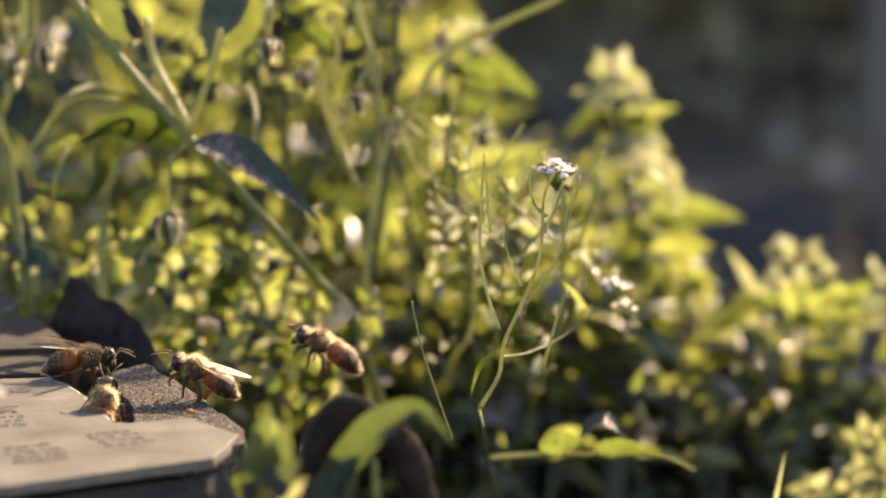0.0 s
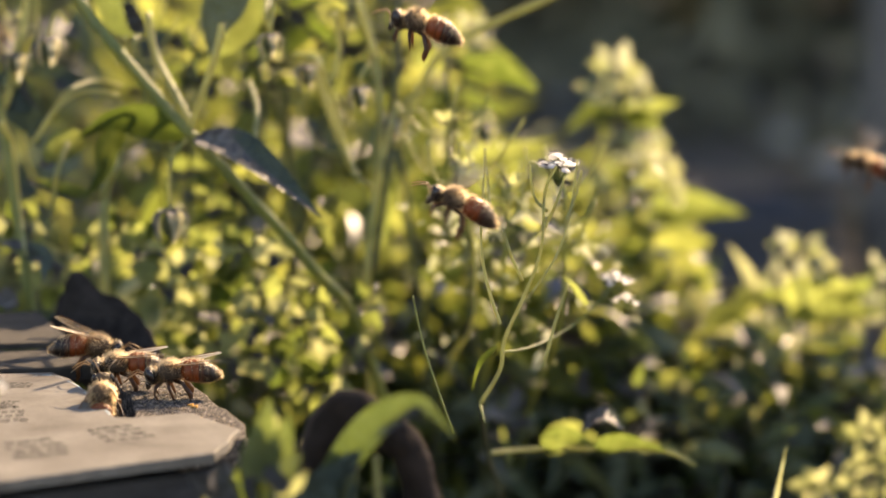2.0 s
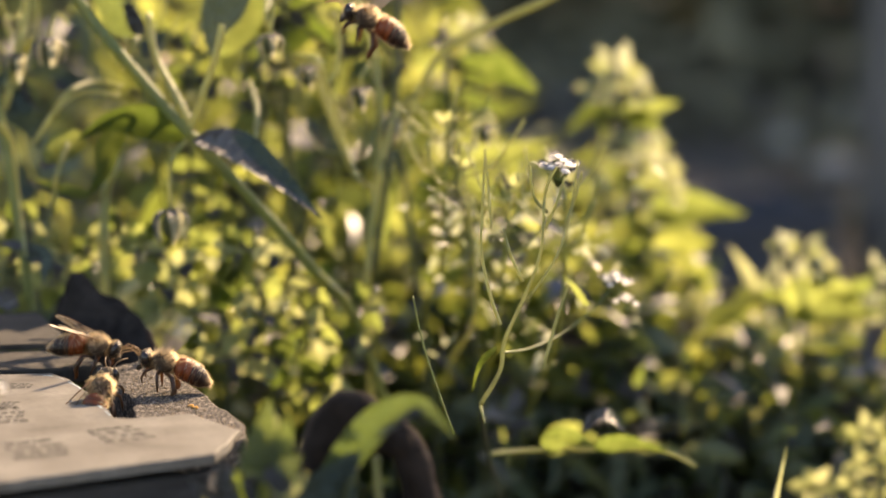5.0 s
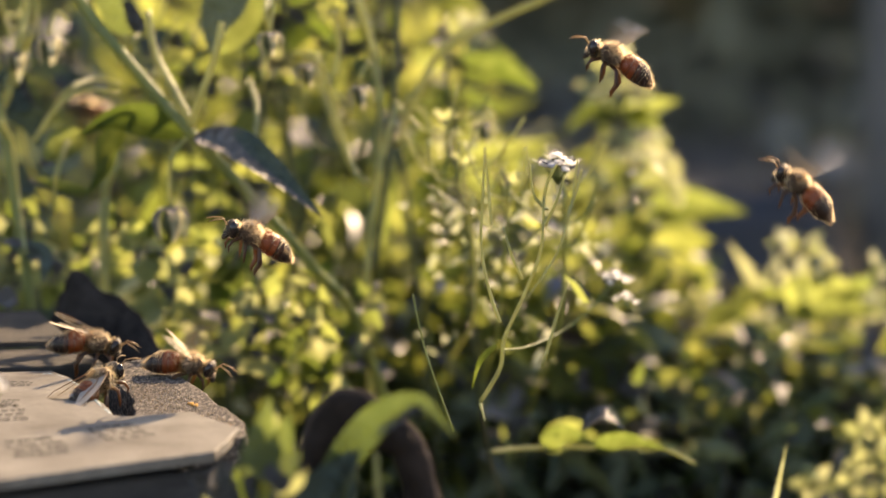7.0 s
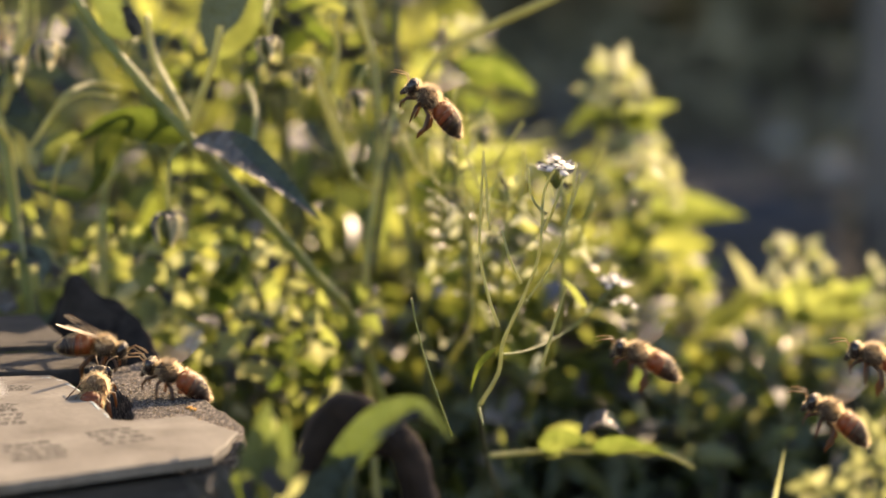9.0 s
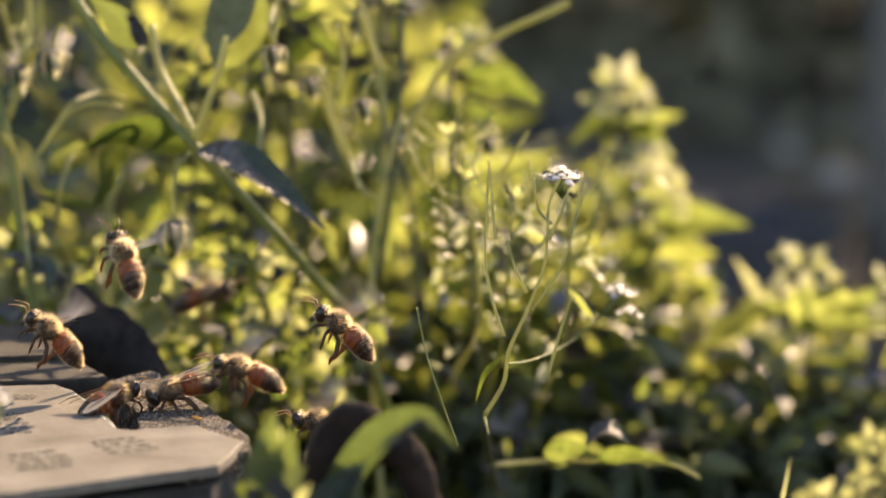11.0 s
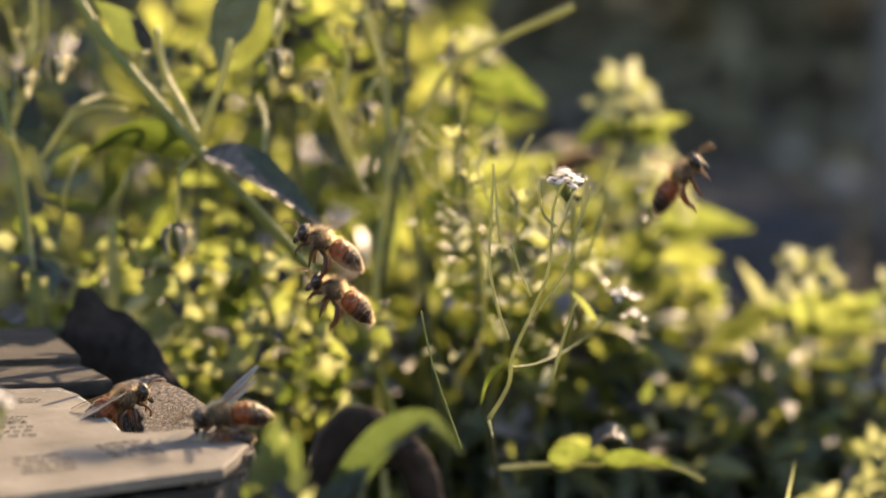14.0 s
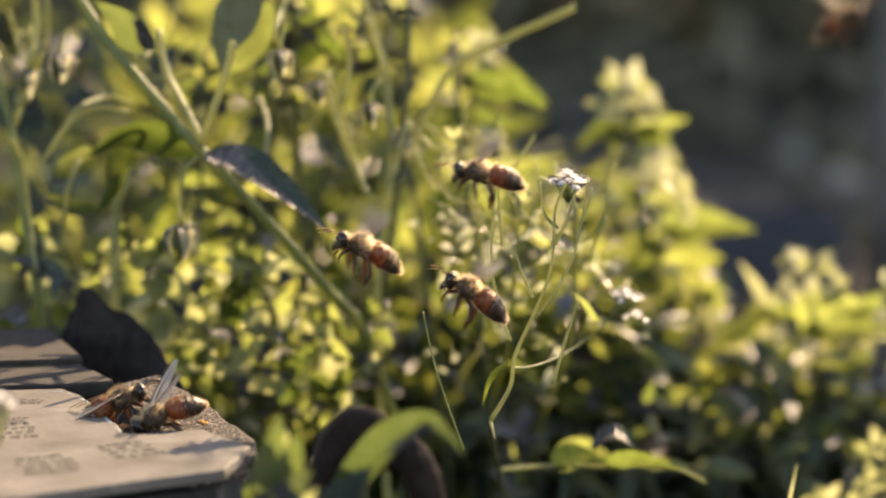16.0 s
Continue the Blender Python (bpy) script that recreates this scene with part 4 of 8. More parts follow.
stem_object(tall, [(-0.0094, 0.4953, 0.2373), (-0.0105, 0.4926, 0.2332), (-0.0116, 0.4896, 0.2279)], 0.0006, 0.0004, STEM_PALE, "stem")
stem_object(tall, [(-0.0666, 0.4883, 0.2208), (-0.0641, 0.4833, 0.2266), (-0.0649, 0.4937, 0.2279)], 0.0006, 0.0004, STEM_PALE, "stem")
stem_object(tall, [(-0.0853, 0.4809, 0.2363), (-0.0839, 0.4842, 0.2320), (-0.0831, 0.4847, 0.2231), (-0.0804, 0.4765, 0.2111)], 0.0006, 0.0004, STEM_PALE, "stem")
stem_object(tall, [(-0.0387, 0.4983, 0.2426), (-0.0366, 0.4913, 0.2378), (-0.0364, 0.4801, 0.2315)], 0.0006, 0.0004, STEM_PALE, "stem")
stem_object(tall, [(-0.0732, 0.4862, 0.2317), (-0.0748, 0.4811, 0.2258), (-0.0766, 0.4877, 0.2170)], 0.0006, 0.0004, STEM_PALE, "stem")
stem_object(tall, [(-0.0335, 0.4898, 0.2524), (-0.0345, 0.4886, 0.2569), (-0.0336, 0.5016, 0.2614)], 0.0006, 0.0004, STEM_PALE, "stem")
stem_object(tall, [(-0.0216, 0.4946, 0.2564), (-0.0205, 0.4955, 0.2496), (-0.0216, 0.4923, 0.2433)], 0.0006, 0.0004, STEM_PALE, "stem")
seed_head(tall, [(-0.0818, 0.4900, 0.2534), (-0.0828, 0.4877, 0.2515), (-0.0830, 0.4873, 0.2493)], 0.0042)
seed_head(tall, [(-0.0145, 0.4889, 0.2469), (-0.0158, 0.4865, 0.2450), (-0.0160, 0.4861, 0.2428)], 0.0042)
# dark leaves put where the foliage has shaded gaps
own_leaf(tall, [(-0.0863, 0.5547, 0.2344), (-0.0820, 0.5598, 0.2344), (-0.0757, 0.5596, 0.2331)], 0.0067, LEAF_DARK, (-0.27, -0.85, 0.4), 0.25)
own_leaf(tall, [(-0.0675, 0.5471, 0.2201), (-0.0637, 0.5570, 0.2188), (-0.0569, 0.5567, 0.2169)], 0.0074, LEAF_DARK, (-0.28, -0.85, 0.4), 0.25)
own_leaf(tall, [(-0.0962, 0.5539, 0.2126), (-0.0915, 0.5562, 0.2138), (-0.0848, 0.5559, 0.2121)], 0.0091, LEAF_DARK, (-0.06, -0.85, 0.4), 0.25)
own_leaf(tall, [(-0.0947, 0.5501, 0.2426), (-0.0915, 0.5613, 0.2431), (-0.0867, 0.5609, 0.2407)], 0.0078, LEAF_DARK, (-0.02, -0.85, 0.4), 0.25)
own_leaf(tall, [(-0.0669, 0.5561, 0.2422), (-0.0624, 0.5616, 0.2449), (-0.0573, 0.5613, 0.2427)], 0.0063, LEAF_DARK, (0.19, -0.85, 0.4), 0.25)
own_leaf(tall, [(-0.0324, 0.5406, 0.2237), (-0.0283, 0.5579, 0.2238), (-0.0210, 0.5571, 0.2194)], 0.0092, LEAF_DARK, (0.05, -0.85, 0.4), 0.25)
own_leaf(tall, [(-0.0490, 0.4820, 0.2339), (-0.0573, 0.4790, 0.2369), (-0.0640, 0.4760, 0.2371), (-0.0696, 0.4730, 0.2340)], 0.0066, LEAF, (0.15, -0.95, 0.1), 0.4)
own_leaf(tall, [(-0.0623, 0.4840, 0.2354), (-0.0648, 0.4810, 0.2316), (-0.0658, 0.4780, 0.2265), (-0.0685, 0.4750, 0.2224)], 0.0049, LEAF, (0.3, -0.95, 0.1), 0.4)
own_leaf(tall, [(-0.0704, 0.4900, 0.2326), (-0.0744, 0.4870, 0.2306), (-0.0768, 0.4840, 0.2284), (-0.0780, 0.4810, 0.2272)], 0.0058, LEAF, (0.2, -0.9, 0.3), 0.4)
own_leaf(tall, [(-0.0696, 0.4900, 0.2208), (-0.0747, 0.4870, 0.2219), (-0.0786, 0.4840, 0.2240), (-0.0808, 0.4810, 0.2252)], 0.0034, LEAF, (0.2, -0.8, 0.4), 0.4)
own_leaf(tall, [(-0.0583, 0.5300, 0.2196), (-0.0531, 0.5270, 0.2211), (-0.0483, 0.5240, 0.2210)], 0.0049, LEAF, (0, -0.9, 0.3), 0.4)
own_leaf(tall, [(-0.0554, 0.5300, 0.2141), (-0.0520, 0.5270, 0.2155), (-0.0479, 0.5240, 0.2155)], 0.0034, LEAF, (0, -0.9, 0.3), 0.4)
own_leaf(tall, [(-0.0506, 0.5300, 0.2123), (-0.0467, 0.5270, 0.2131), (-0.0423, 0.5240, 0.2116)], 0.0058, LEAF, (0, -0.95, 0.1), 0.4)
own_leaf(tall, [(-0.0372, 0.5200, 0.2090), (-0.0356, 0.5170, 0.2060), (-0.0346, 0.5140, 0.2021)], 0.0041, LEAF, (0.1, -0.95, 0.1), 0.4)
own_leaf(tall, [(-0.0266, 0.5200, 0.2102), (-0.0247, 0.5170, 0.2078), (-0.0228, 0.5140, 0.2045)], 0.0041, LEAF, (0.1, -0.95, 0.1), 0.4)
own_leaf(tall, [(-0.0252, 0.5300, 0.2141), (-0.0239, 0.5270, 0.2119), (-0.0220, 0.5240, 0.2096)], 0.0041, LEAF, (0.1, -0.95, 0.1), 0.4)
own_leaf(tall, [(-0.0910, 0.5200, 0.1952), (-0.0894, 0.5170, 0.1927), (-0.0907, 0.5140, 0.1897)], 0.0060, LEAF, (0.1, -0.95, 0.1), 0.4)
own_leaf(tall, [(-0.0767, 0.5300, 0.2055), (-0.0757, 0.5270, 0.2024), (-0.0742, 0.5240, 0.1993)], 0.0049, LEAF, (0.1, -0.95, 0.1), 0.4)
own_leaf(tall, [(-0.0821, 0.5500, 0.2485), (-0.0802, 0.5470, 0.2471), (-0.0789, 0.5440, 0.2442)], 0.0038, LEAF, (0.1, -0.95, 0.1), 0.4)
# more dark leaves painting the shade behind the upper stems
own_leaf(tall, [(-0.0946, 0.5650, 0.2447), (-0.0879, 0.5620, 0.2399), (-0.0781, 0.5590, 0.2351)], 0.0091, LEAF_DARK, (0, -1, -0.25), 0.4)
own_leaf(tall, [(-0.0837, 0.5700, 0.2506), (-0.0809, 0.5670, 0.2445), (-0.0807, 0.5640, 0.2372)], 0.0052, LEAF_DARK, (0.1, -1, -0.25), 0.4)
own_leaf(tall, [(-0.0741, 0.5700, 0.2526), (-0.0700, 0.5670, 0.2483), (-0.0678, 0.5640, 0.2422)], 0.0078, LEAF_DARK, (0.1, -1, -0.2), 0.4)
own_leaf(tall, [(-0.0686, 0.5600, 0.2439), (-0.0656, 0.5570, 0.2398), (-0.0658, 0.5540, 0.2357)], 0.0051, LEAF_DARK, (-0.1, -1, -0.2), 0.4)
own_leaf(tall, [(-0.0879, 0.5000, 0.2438), (-0.0836, 0.4970, 0.2391), (-0.0792, 0.4940, 0.2366)], 0.0076, LEAF_DARK, (0, -1, -0.2), 0.4)
own_leaf(tall, [(-0.0466, 0.5400, 0.2482), (-0.0427, 0.5370, 0.2497), (-0.0395, 0.5340, 0.2535)], 0.0057, LEAF, (0, -0.9, 0.1), 0.4)
own_leaf(tall, [(-0.0459, 0.5600, 0.2426), (-0.0470, 0.5570, 0.2391), (-0.0449, 0.5540, 0.2357)], 0.0064, LEAF, (0.1, -0.95, 0.1), 0.4)
own_leaf(tall, [(-0.0245, 0.5600, 0.2414), (-0.0250, 0.5570, 0.2366), (-0.0243, 0.5540, 0.2307)], 0.0057, LEAF, (0.1, -0.95, 0.1), 0.4)
own_leaf(tall, [(-0.0147, 0.5500, 0.2423), (-0.0153, 0.5470, 0.2389), (-0.0143, 0.5440, 0.2355)], 0.0045, LEAF, (0.1, -0.95, 0.1), 0.4)
own_leaf(tall, [(-0.0325, 0.5700, 0.2506), (-0.0327, 0.5670, 0.2458), (-0.0355, 0.5640, 0.2410)], 0.0092, LEAF, (0.1, -0.95, 0.1), 0.4)
own_leaf(tall, [(-0.0116, 0.5450, 0.2180), (-0.0128, 0.5420, 0.2122), (-0.0134, 0.5390, 0.2040)], 0.0055, LEAF, (0.1, -0.95, 0.1), 0.4)

cress = thing("white_flowering_cress", "thin cress with small white flowers and slender pods", "weed", pose(0, 0, 0))
# same stem split in two: the lower piece is coloured dark for shade
stem_object(cress, [(0.0300, 0.5800, -0.0040), (0.0180, 0.5400, 0.1200), (0.0090, 0.4700, 0.1720), (0.0065, 0.4260, 0.1939)], 0.0005, 0.00042, STEM_DARK, "stem")
stem_object(cress, [(0.0065, 0.4260, 0.1939), (0.0099, 0.4260, 0.1999), (0.0107, 0.4260, 0.2054), (0.0142, 0.4260, 0.2134), (0.0169, 0.4260, 0.2213), (0.0175, 0.4260, 0.2312), (0.0194, 0.4260, 0.2356)], 0.00042, 0.00022, STEM_PALE, "stem")
stem_object(cress, [(0.0148, 0.4270, 0.2125), (0.0197, 0.4292, 0.2195), (0.0222, 0.4316, 0.2271), (0.0234, 0.4331, 0.2358)], 0.00026, 0.00018, STEM_PALE, "stem")
stem_object(cress, [(0.0099, 0.4263, 0.2031), (0.0146, 0.4352, 0.2017), (0.0206, 0.4454, 0.2019), (0.0266, 0.4530, 0.2045), (0.0319, 0.4578, 0.2091)], 0.0002, 0.00016, STEM, "stem")
stem_object(cress, [(0.0180, 0.4286, 0.2274), (0.0156, 0.4271, 0.2303), (0.0149, 0.4270, 0.2357)], 0.00034, 0.0002, STEM_PALE, "pod")
stem_object(cress, [(0.0098, 0.4213, 0.2090), (0.0081, 0.4221, 0.2139), (0.0066, 0.4245, 0.2214), (0.0069, 0.4263, 0.2319), (0.0071, 0.4272, 0.2371)], 0.00034, 0.0002, STEM_PALE, "pod")
stem_object(cress, [(0.0137, 0.4235, 0.2161), (0.0117, 0.4243, 0.2204), (0.0103, 0.4251, 0.2252)], 0.00034, 0.0002, STEM_PALE, "pod")
stem_object(cress, [(0.0018, 0.4180, 0.1906), (-0.0018, 0.4198, 0.2006), (-0.0038, 0.4219, 0.2070), (-0.0052, 0.4231, 0.2137)], 0.00022, 0.00014, STEM, "pod")
stem_object(cress, [(0.0065, 0.4257, 0.1937), (0.0072, 0.4223, 0.1915)], 0.00034, 0.0002, STEM_PALE, "pod")
stem_object(cress, [(0.0212, 0.4311, 0.2247), (0.0232, 0.4321, 0.2300), (0.0242, 0.4338, 0.2337)], 0.00034, 0.0002, STEM_PALE, "pod")
stem_object(cress, [(0.0177, 0.4281, 0.2247), (0.0196, 0.4279, 0.2292), (0.0210, 0.4286, 0.2335)], 0.00034, 0.0002, STEM_PALE, "pod")
stem_object(cress, [(0.0174, 0.4297, 0.1993), (0.0200, 0.4332, 0.2077), (0.0221, 0.4362, 0.2132)], 0.00034, 0.0002, STEM_PALE, "pod")
stem_object(cress, [(0.0085, 0.4340, 0.2237), (0.0080, 0.4360, 0.2294), (0.0073, 0.4374, 0.2372)], 0.00034, 0.0002, STEM_PALE, "pod")
own_leaf(cress, [(0.0272, 0.4590, 0.2050), (0.0248, 0.4566, 0.2088), (0.0220, 0.4550, 0.2112)], 0.0022, LEAF, (-0.2, -0.95, -0.15), 0.25)
own_leaf(cress, [(0.0094, 0.4265, 0.2041), (0.0064, 0.4240, 0.2016), (0.0050, 0.4232, 0.1968)], 0.0012, LEAF, (-0.2, -0.95, -0.15), 0.25)
own_leaf(cress, [(0.0192, 0.4710, 0.1744), (0.0235, 0.4695, 0.1772), (0.0288, 0.4682, 0.1757)], 0.0045, LEAF, (-0.2, -0.9, 0.1), 0.25)
own_leaf(cress, [(0.0289, 0.4691, 0.1749), (0.0352, 0.4664, 0.1769), (0.0426, 0.4641, 0.1755)], 0.0035, LEAF, (-0.2, -0.9, 0.1), 0.25)
stem_object(cress, [(0.0082, 0.4660, 0.1746), (0.0192, 0.4710, 0.1742), (0.0300, 0.4690, 0.1747), (0.0416, 0.4651, 0.1754), (0.0481, 0.4627, 0.1730)], 0.0005, 0.0003, STEM_PALE, "stem")
own_leaf(cress, [(0.0257, 0.4521, 0.1825), (0.0298, 0.4506, 0.1856), (0.0334, 0.4492, 0.1832)], 0.006, LEAF_SKY_TINT, (0, -0.3, 0.95), 0.25)


def flower(parent, at, size, count):
    """A tight head of tiny white four-petalled flowers."""
    r = random.Random(int(at[0] * 1e5))
    at = Vector(at)
    for k in range(count):
        a = k * 2.4
        rad = size * 0.5 * math.sqrt(k / count)
        c = at + Vector((math.cos(a) * rad, math.sin(a) * rad, -rad * 0.7 + r.uniform(0, size * 0.15)))
        lean = Vector((math.cos(a), math.sin(a), 0)) * (rad / size)
        stem_object(parent, [at + Vector((0, 0, -size * 0.7)), c], 0.0002, 0.00015, STEM, "pedicel", 5, 2)
        for q in range(4):
            b = q * math.pi / 2 + r.uniform(-.3, .3)
            d = Vector((math.cos(b), math.sin(b), 0.8)) + lean * 1.2
            own_leaf(parent, [c, c + d * size * 0.16, c + d * size * 0.3 + Vector((0, 0, -size * 0.03))], size * 0.28, PETAL, lean + Vector((0, 0, 1)), 0.15, "petal")
        bm = bmesh.new()
        ball(bm, c + Vector((0, 0, size * 0.02)), (size * 0.05,) * 3, None, 6, 5)
        part("bud", bm, STEM_PALE, parent)


flower(cress, (0.0202, 0.4370, 0.2348), 0.0060, 12)
flower(cress, (0.0322, 0.4600, 0.2100), 0.005, 9)
flower(cress, (0.0342, 0.4613, 0.2057), 0.004, 6)

def pod_weed(top, height, pods, seed):
    """A thin weed whose slender pods stand off a wiry stem."""
    r = random.Random(seed)
    top = Vector(top)
    base = Vector((top.x + r.uniform(-.02, .02), top.y + r.uniform(.12, .17), 0))
    ob = thing("podded_weed", "wiry weed with slender curved seed pods, backlit", "weed", Matrix.Translation(base), "podded weeds in the bank")
    line = stem_object(ob, [(0, 0, 0), top - base + Vector((r.uniform(-.008, .008), 0.08, -0.075)), top - base + Vector((r.uniform(-.003, .003), 0.012, -0.03)), top - base], 0.0006, 0.00028, r.choice((STEM, STEM_PALE)))
    total = (top - base).z
    for k in range(pods):
        f = 1 - height * (k + r.random()) / pods / total
        i = min(int(f * (len(line) - 1)), len(line) - 2)
        p = line[i].lerp(line[i + 1], f * (len(line) - 1) - i)
        a = k * 2.4 + r.uniform(-.4, .4)
        d = Vector((math.cos(a), math.sin(a) * 0.7, 0))
        q = p + d * r.uniform(.003, .006) + Vector((0, 0, r.uniform(.0005, .003)))
        e = q + d * r.uniform(.001, .007) + Vector((r.uniform(-.002, .002), 0, r.uniform(.004, .010)))
        stem_object(ob, [p, q, e], 0.00025, 0.00032, r.choice((STEM_PALE, STEM_PALE, STEM)), "pod", 5, 3)
    for k in range(4):
        a = k * 1.7
        put_leaf(ob, "bud", top - base, Vector((math.cos(a), math.sin(a), 0.8)), 0.0035)


for i, spot in enumerate([(0.0007, 0.4868, 0.2350), (0.0039, 0.4754, 0.2277), (0.0123, 0.4649, 0.2260), (0.0228, 0.4649, 0.2260), (-0.0203, 0.5172, 0.2347), (-0.0339, 0.5280, 0.2382), (-0.0636, 0.5198, 0.2497), (-0.0882, 0.5202, 0.2520)]):
    pod_weed(spot, 0.04, 6, i + 40)

blossom = thing("pale_blossom", "small pale blossom on a thin stalk before the hive", "flower", pose(0, 0, 0))
stem_object(blossom, [(-0.0845, 0.3242, 0.0614), (-0.0732, 0.3376, 0.1836), (-0.0652, 0.3417, 0.2070), (-0.0627, 0.3431, 0.2148)], 0.0006, 0.0004, STEM_PALE)
flower(blossom, (-0.0633, 0.3434, 0.2167), 0.0042, 8)

def sprig(parent, at, size, seed, material):
    """A few rounded leaves fanned round a point, most of them broadside to the light."""
    r = random.Random(seed)
    at = Vector(at)
    for k in range(6):
        a = k * 1.05 + r.uniform(-.35, .35)
        d = Vector((math.cos(a), r.uniform(-.5, .5), math.sin(a))).normalized()
        p = at + d * size * r.uniform(0.05, 0.25)
        tip = p + d * size * r.uniform(0.4, 0.65)
        own_leaf(parent, [p, (p + tip) / 2 + Vector((0, -size * 0.06, size * 0.05)), tip], size * r.uniform(0.3, 0.5), material if k % 3 else LEAF_PALE, (r.gauss(-.2, .35), -0.9, r.gauss(.15, .35)), 0.3)


bush = thing("leafy_weed", "bushy weed with broad pointed backlit leaves", "weed", pose(0, 0, 0), "leafy weeds on the crest")
stem_object(bush, [(0.0742, 0.6400, -0.0040), (0.0622, 0.6220, 0.0900), (0.0542, 0.6100, 0.1605), (0.0489, 0.6100, 0.1876), (0.0448, 0.6100, 0.2157), (0.0421, 0.6100, 0.2330)], 0.0014, 0.0008, STEM_DARK)
own_leaf(bush, [(0.0443, 0.6100, 0.2215), (0.0502, 0.6070, 0.2241), (0.0572, 0.6040, 0.2260)], 0.0062, LEAF, (-0.3, -0.9, 0.2), 0.4)
own_leaf(bush, [(0.0447, 0.6100, 0.2220), (0.0496, 0.6070, 0.2214), (0.0531, 0.6040, 0.2176)], 0.0056, LEAF, (-0.1, -0.9, -0.1), 0.4)
own_leaf(bush, [(0.0425, 0.6100, 0.2215), (0.0358, 0.6070, 0.2233), (0.0293, 0.6040, 0.2181)], 0.0056, LEAF, (0.2, -0.9, 0.2), 0.4)
own_leaf(bush, [(0.0422, 0.6100, 0.2220), (0.0396, 0.6070, 0.2200), (0.0386, 0.6040, 0.2154)], 0.0062, LEAF, (0.1, -0.95, 0.1), 0.4)
own_leaf(bush, [(0.0508, 0.6100, 0.1992), (0.0623, 0.6070, 0.1999), (0.0740, 0.6040, 0.1986)], 0.0090, LEAF, (-0.2, -0.95, 0.25), 0.4)
own_leaf(bush, [(0.0488, 0.6100, 0.1961), (0.0569, 0.6070, 0.1927), (0.0643, 0.6040, 0.1901)], 0.0084, LEAF_NEAR, (-0.2, -0.9, 0.3), 0.4)
own_leaf(bush, [(0.0481, 0.6100, 0.1954), (0.0528, 0.6070, 0.1896), (0.0561, 0.6040, 0.1828)], 0.0059, LEAF, (-0.3, -0.9, 0.1), 0.4)
own_leaf(bush, [(0.0478, 0.6100, 0.1975), (0.0424, 0.6070, 0.1938), (0.0353, 0.6040, 0.1922)], 0.0067, LEAF, (0.2, -0.9, 0.1), 0.4)
own_leaf(bush, [(0.0454, 0.6100, 0.2101), (0.0381, 0.6070, 0.2066), (0.0308, 0.6040, 0.2013)], 0.0056, LEAF, (0.3, -0.9, 0.2), 0.4)
own_leaf(bush, [(0.0454, 0.6100, 0.2129), (0.0518, 0.6070, 0.2119), (0.0592, 0.6040, 0.2047)], 0.0059, LEAF_PALE, (-0.3, -0.8, 0.4), 0.4)
own_leaf(bush, [(0.0466, 0.6100, 0.2045), (0.0533, 0.6070, 0.2053), (0.0610, 0.6040, 0.2026)], 0.0053, LEAF, (-0.2, -0.8, 0.5), 0.4)
own_leaf(bush, [(0.0451, 0.6100, 0.2164), (0.0401, 0.6070, 0.2144), (0.0368, 0.6040, 0.2096)], 0.0048, LEAF_PALE, (0.2, -0.9, 0.3), 0.4)
own_leaf(bush, [(0.0496, 0.6100, 0.1869), (0.0432, 0.6070, 0.1853), (0.0385, 0.6040, 0.1788)], 0.0056, LEAF, (0.2, -0.9, 0.2), 0.4)
own_leaf(bush, [(0.0503, 0.6100, 0.1848), (0.0551, 0.6070, 0.1783), (0.0583, 0.6040, 0.1732)], 0.0064, LEAF, (-0.2, -0.9, 0.1), 0.4)
own_leaf(bush, [(0.0511, 0.6100, 0.1777), (0.0454, 0.6070, 0.1740), (0.0418, 0.6040, 0.1675)], 0.0056, LEAF, (0.2, -0.9, -0.1), 0.4)
own_leaf(bush, [(0.0519, 0.6100, 0.1748), (0.0580, 0.6070, 0.1712), (0.0599, 0.6040, 0.1654)], 0.0056, LEAF_PALE, (-0.3, -0.8, 0.4), 0.4)
sprig(bush, (0.0422, 0.6070, 0.2329), 0.0115, 3, TIP)
sprig(bush, (0.0387, 0.6000, 0.2307), 0.0069, 1070, TIP)
sprig(bush, (0.0469, 0.6000, 0.2286), 0.0069, 1130, TIP)
sprig(bush, (0.0358, 0.6000, 0.2293), 0.0057, 1048, TIP)
sprig(bush, (0.0430, 0.6000, 0.2154), 0.0080, 1100, TIP)
sprig(bush, (0.0392, 0.6000, 0.2140), 0.0057, 1072, TIP)
sprig(bush, (0.0509, 0.6000, 0.2159), 0.0069, 1158, TIP)
sprig(bush, (0.0537, 0.6000, 0.2102), 0.0069, 1178, TIP)
sprig(bush, (0.0471, 0.6000, 0.2102), 0.0057, 1130, TIP)
sprig(bush, (0.0561, 0.6000, 0.2046), 0.0057, 1195, TIP)
sprig(bush, (0.0379, 0.6000, 0.2077), 0.0057, 1062, TIP)
sprig(bush, (0.0413, 0.6000, 0.1866), 0.0069, 1085, TIP)
sprig(bush, (0.0448, 0.6000, 0.1810), 0.0069, 1110, TIP)
broad = thing("leafy_weed", "weed with one broad bright leaf standing out", "weed", pose(0, 0, 0), "leafy weeds on the crest")
stem_object(broad, [(0.0208, 0.6300, -0.0040), (0.0088, 0.6120, 0.0900), (0.0008, 0.6000, 0.1796), (0.0022, 0.6000, 0.2074), (0.0042, 0.6000, 0.2307), (0.0065, 0.6000, 0.2429)], 0.0013, 0.0007, STEM_DARK)
own_leaf(broad, [(0.0042, 0.5950, 0.2363), (0.0128, 0.5920, 0.2358), (0.0227, 0.5890, 0.2309)], 0.0098, LEAF, (-0.2, -0.95, 0.2), 0.4)
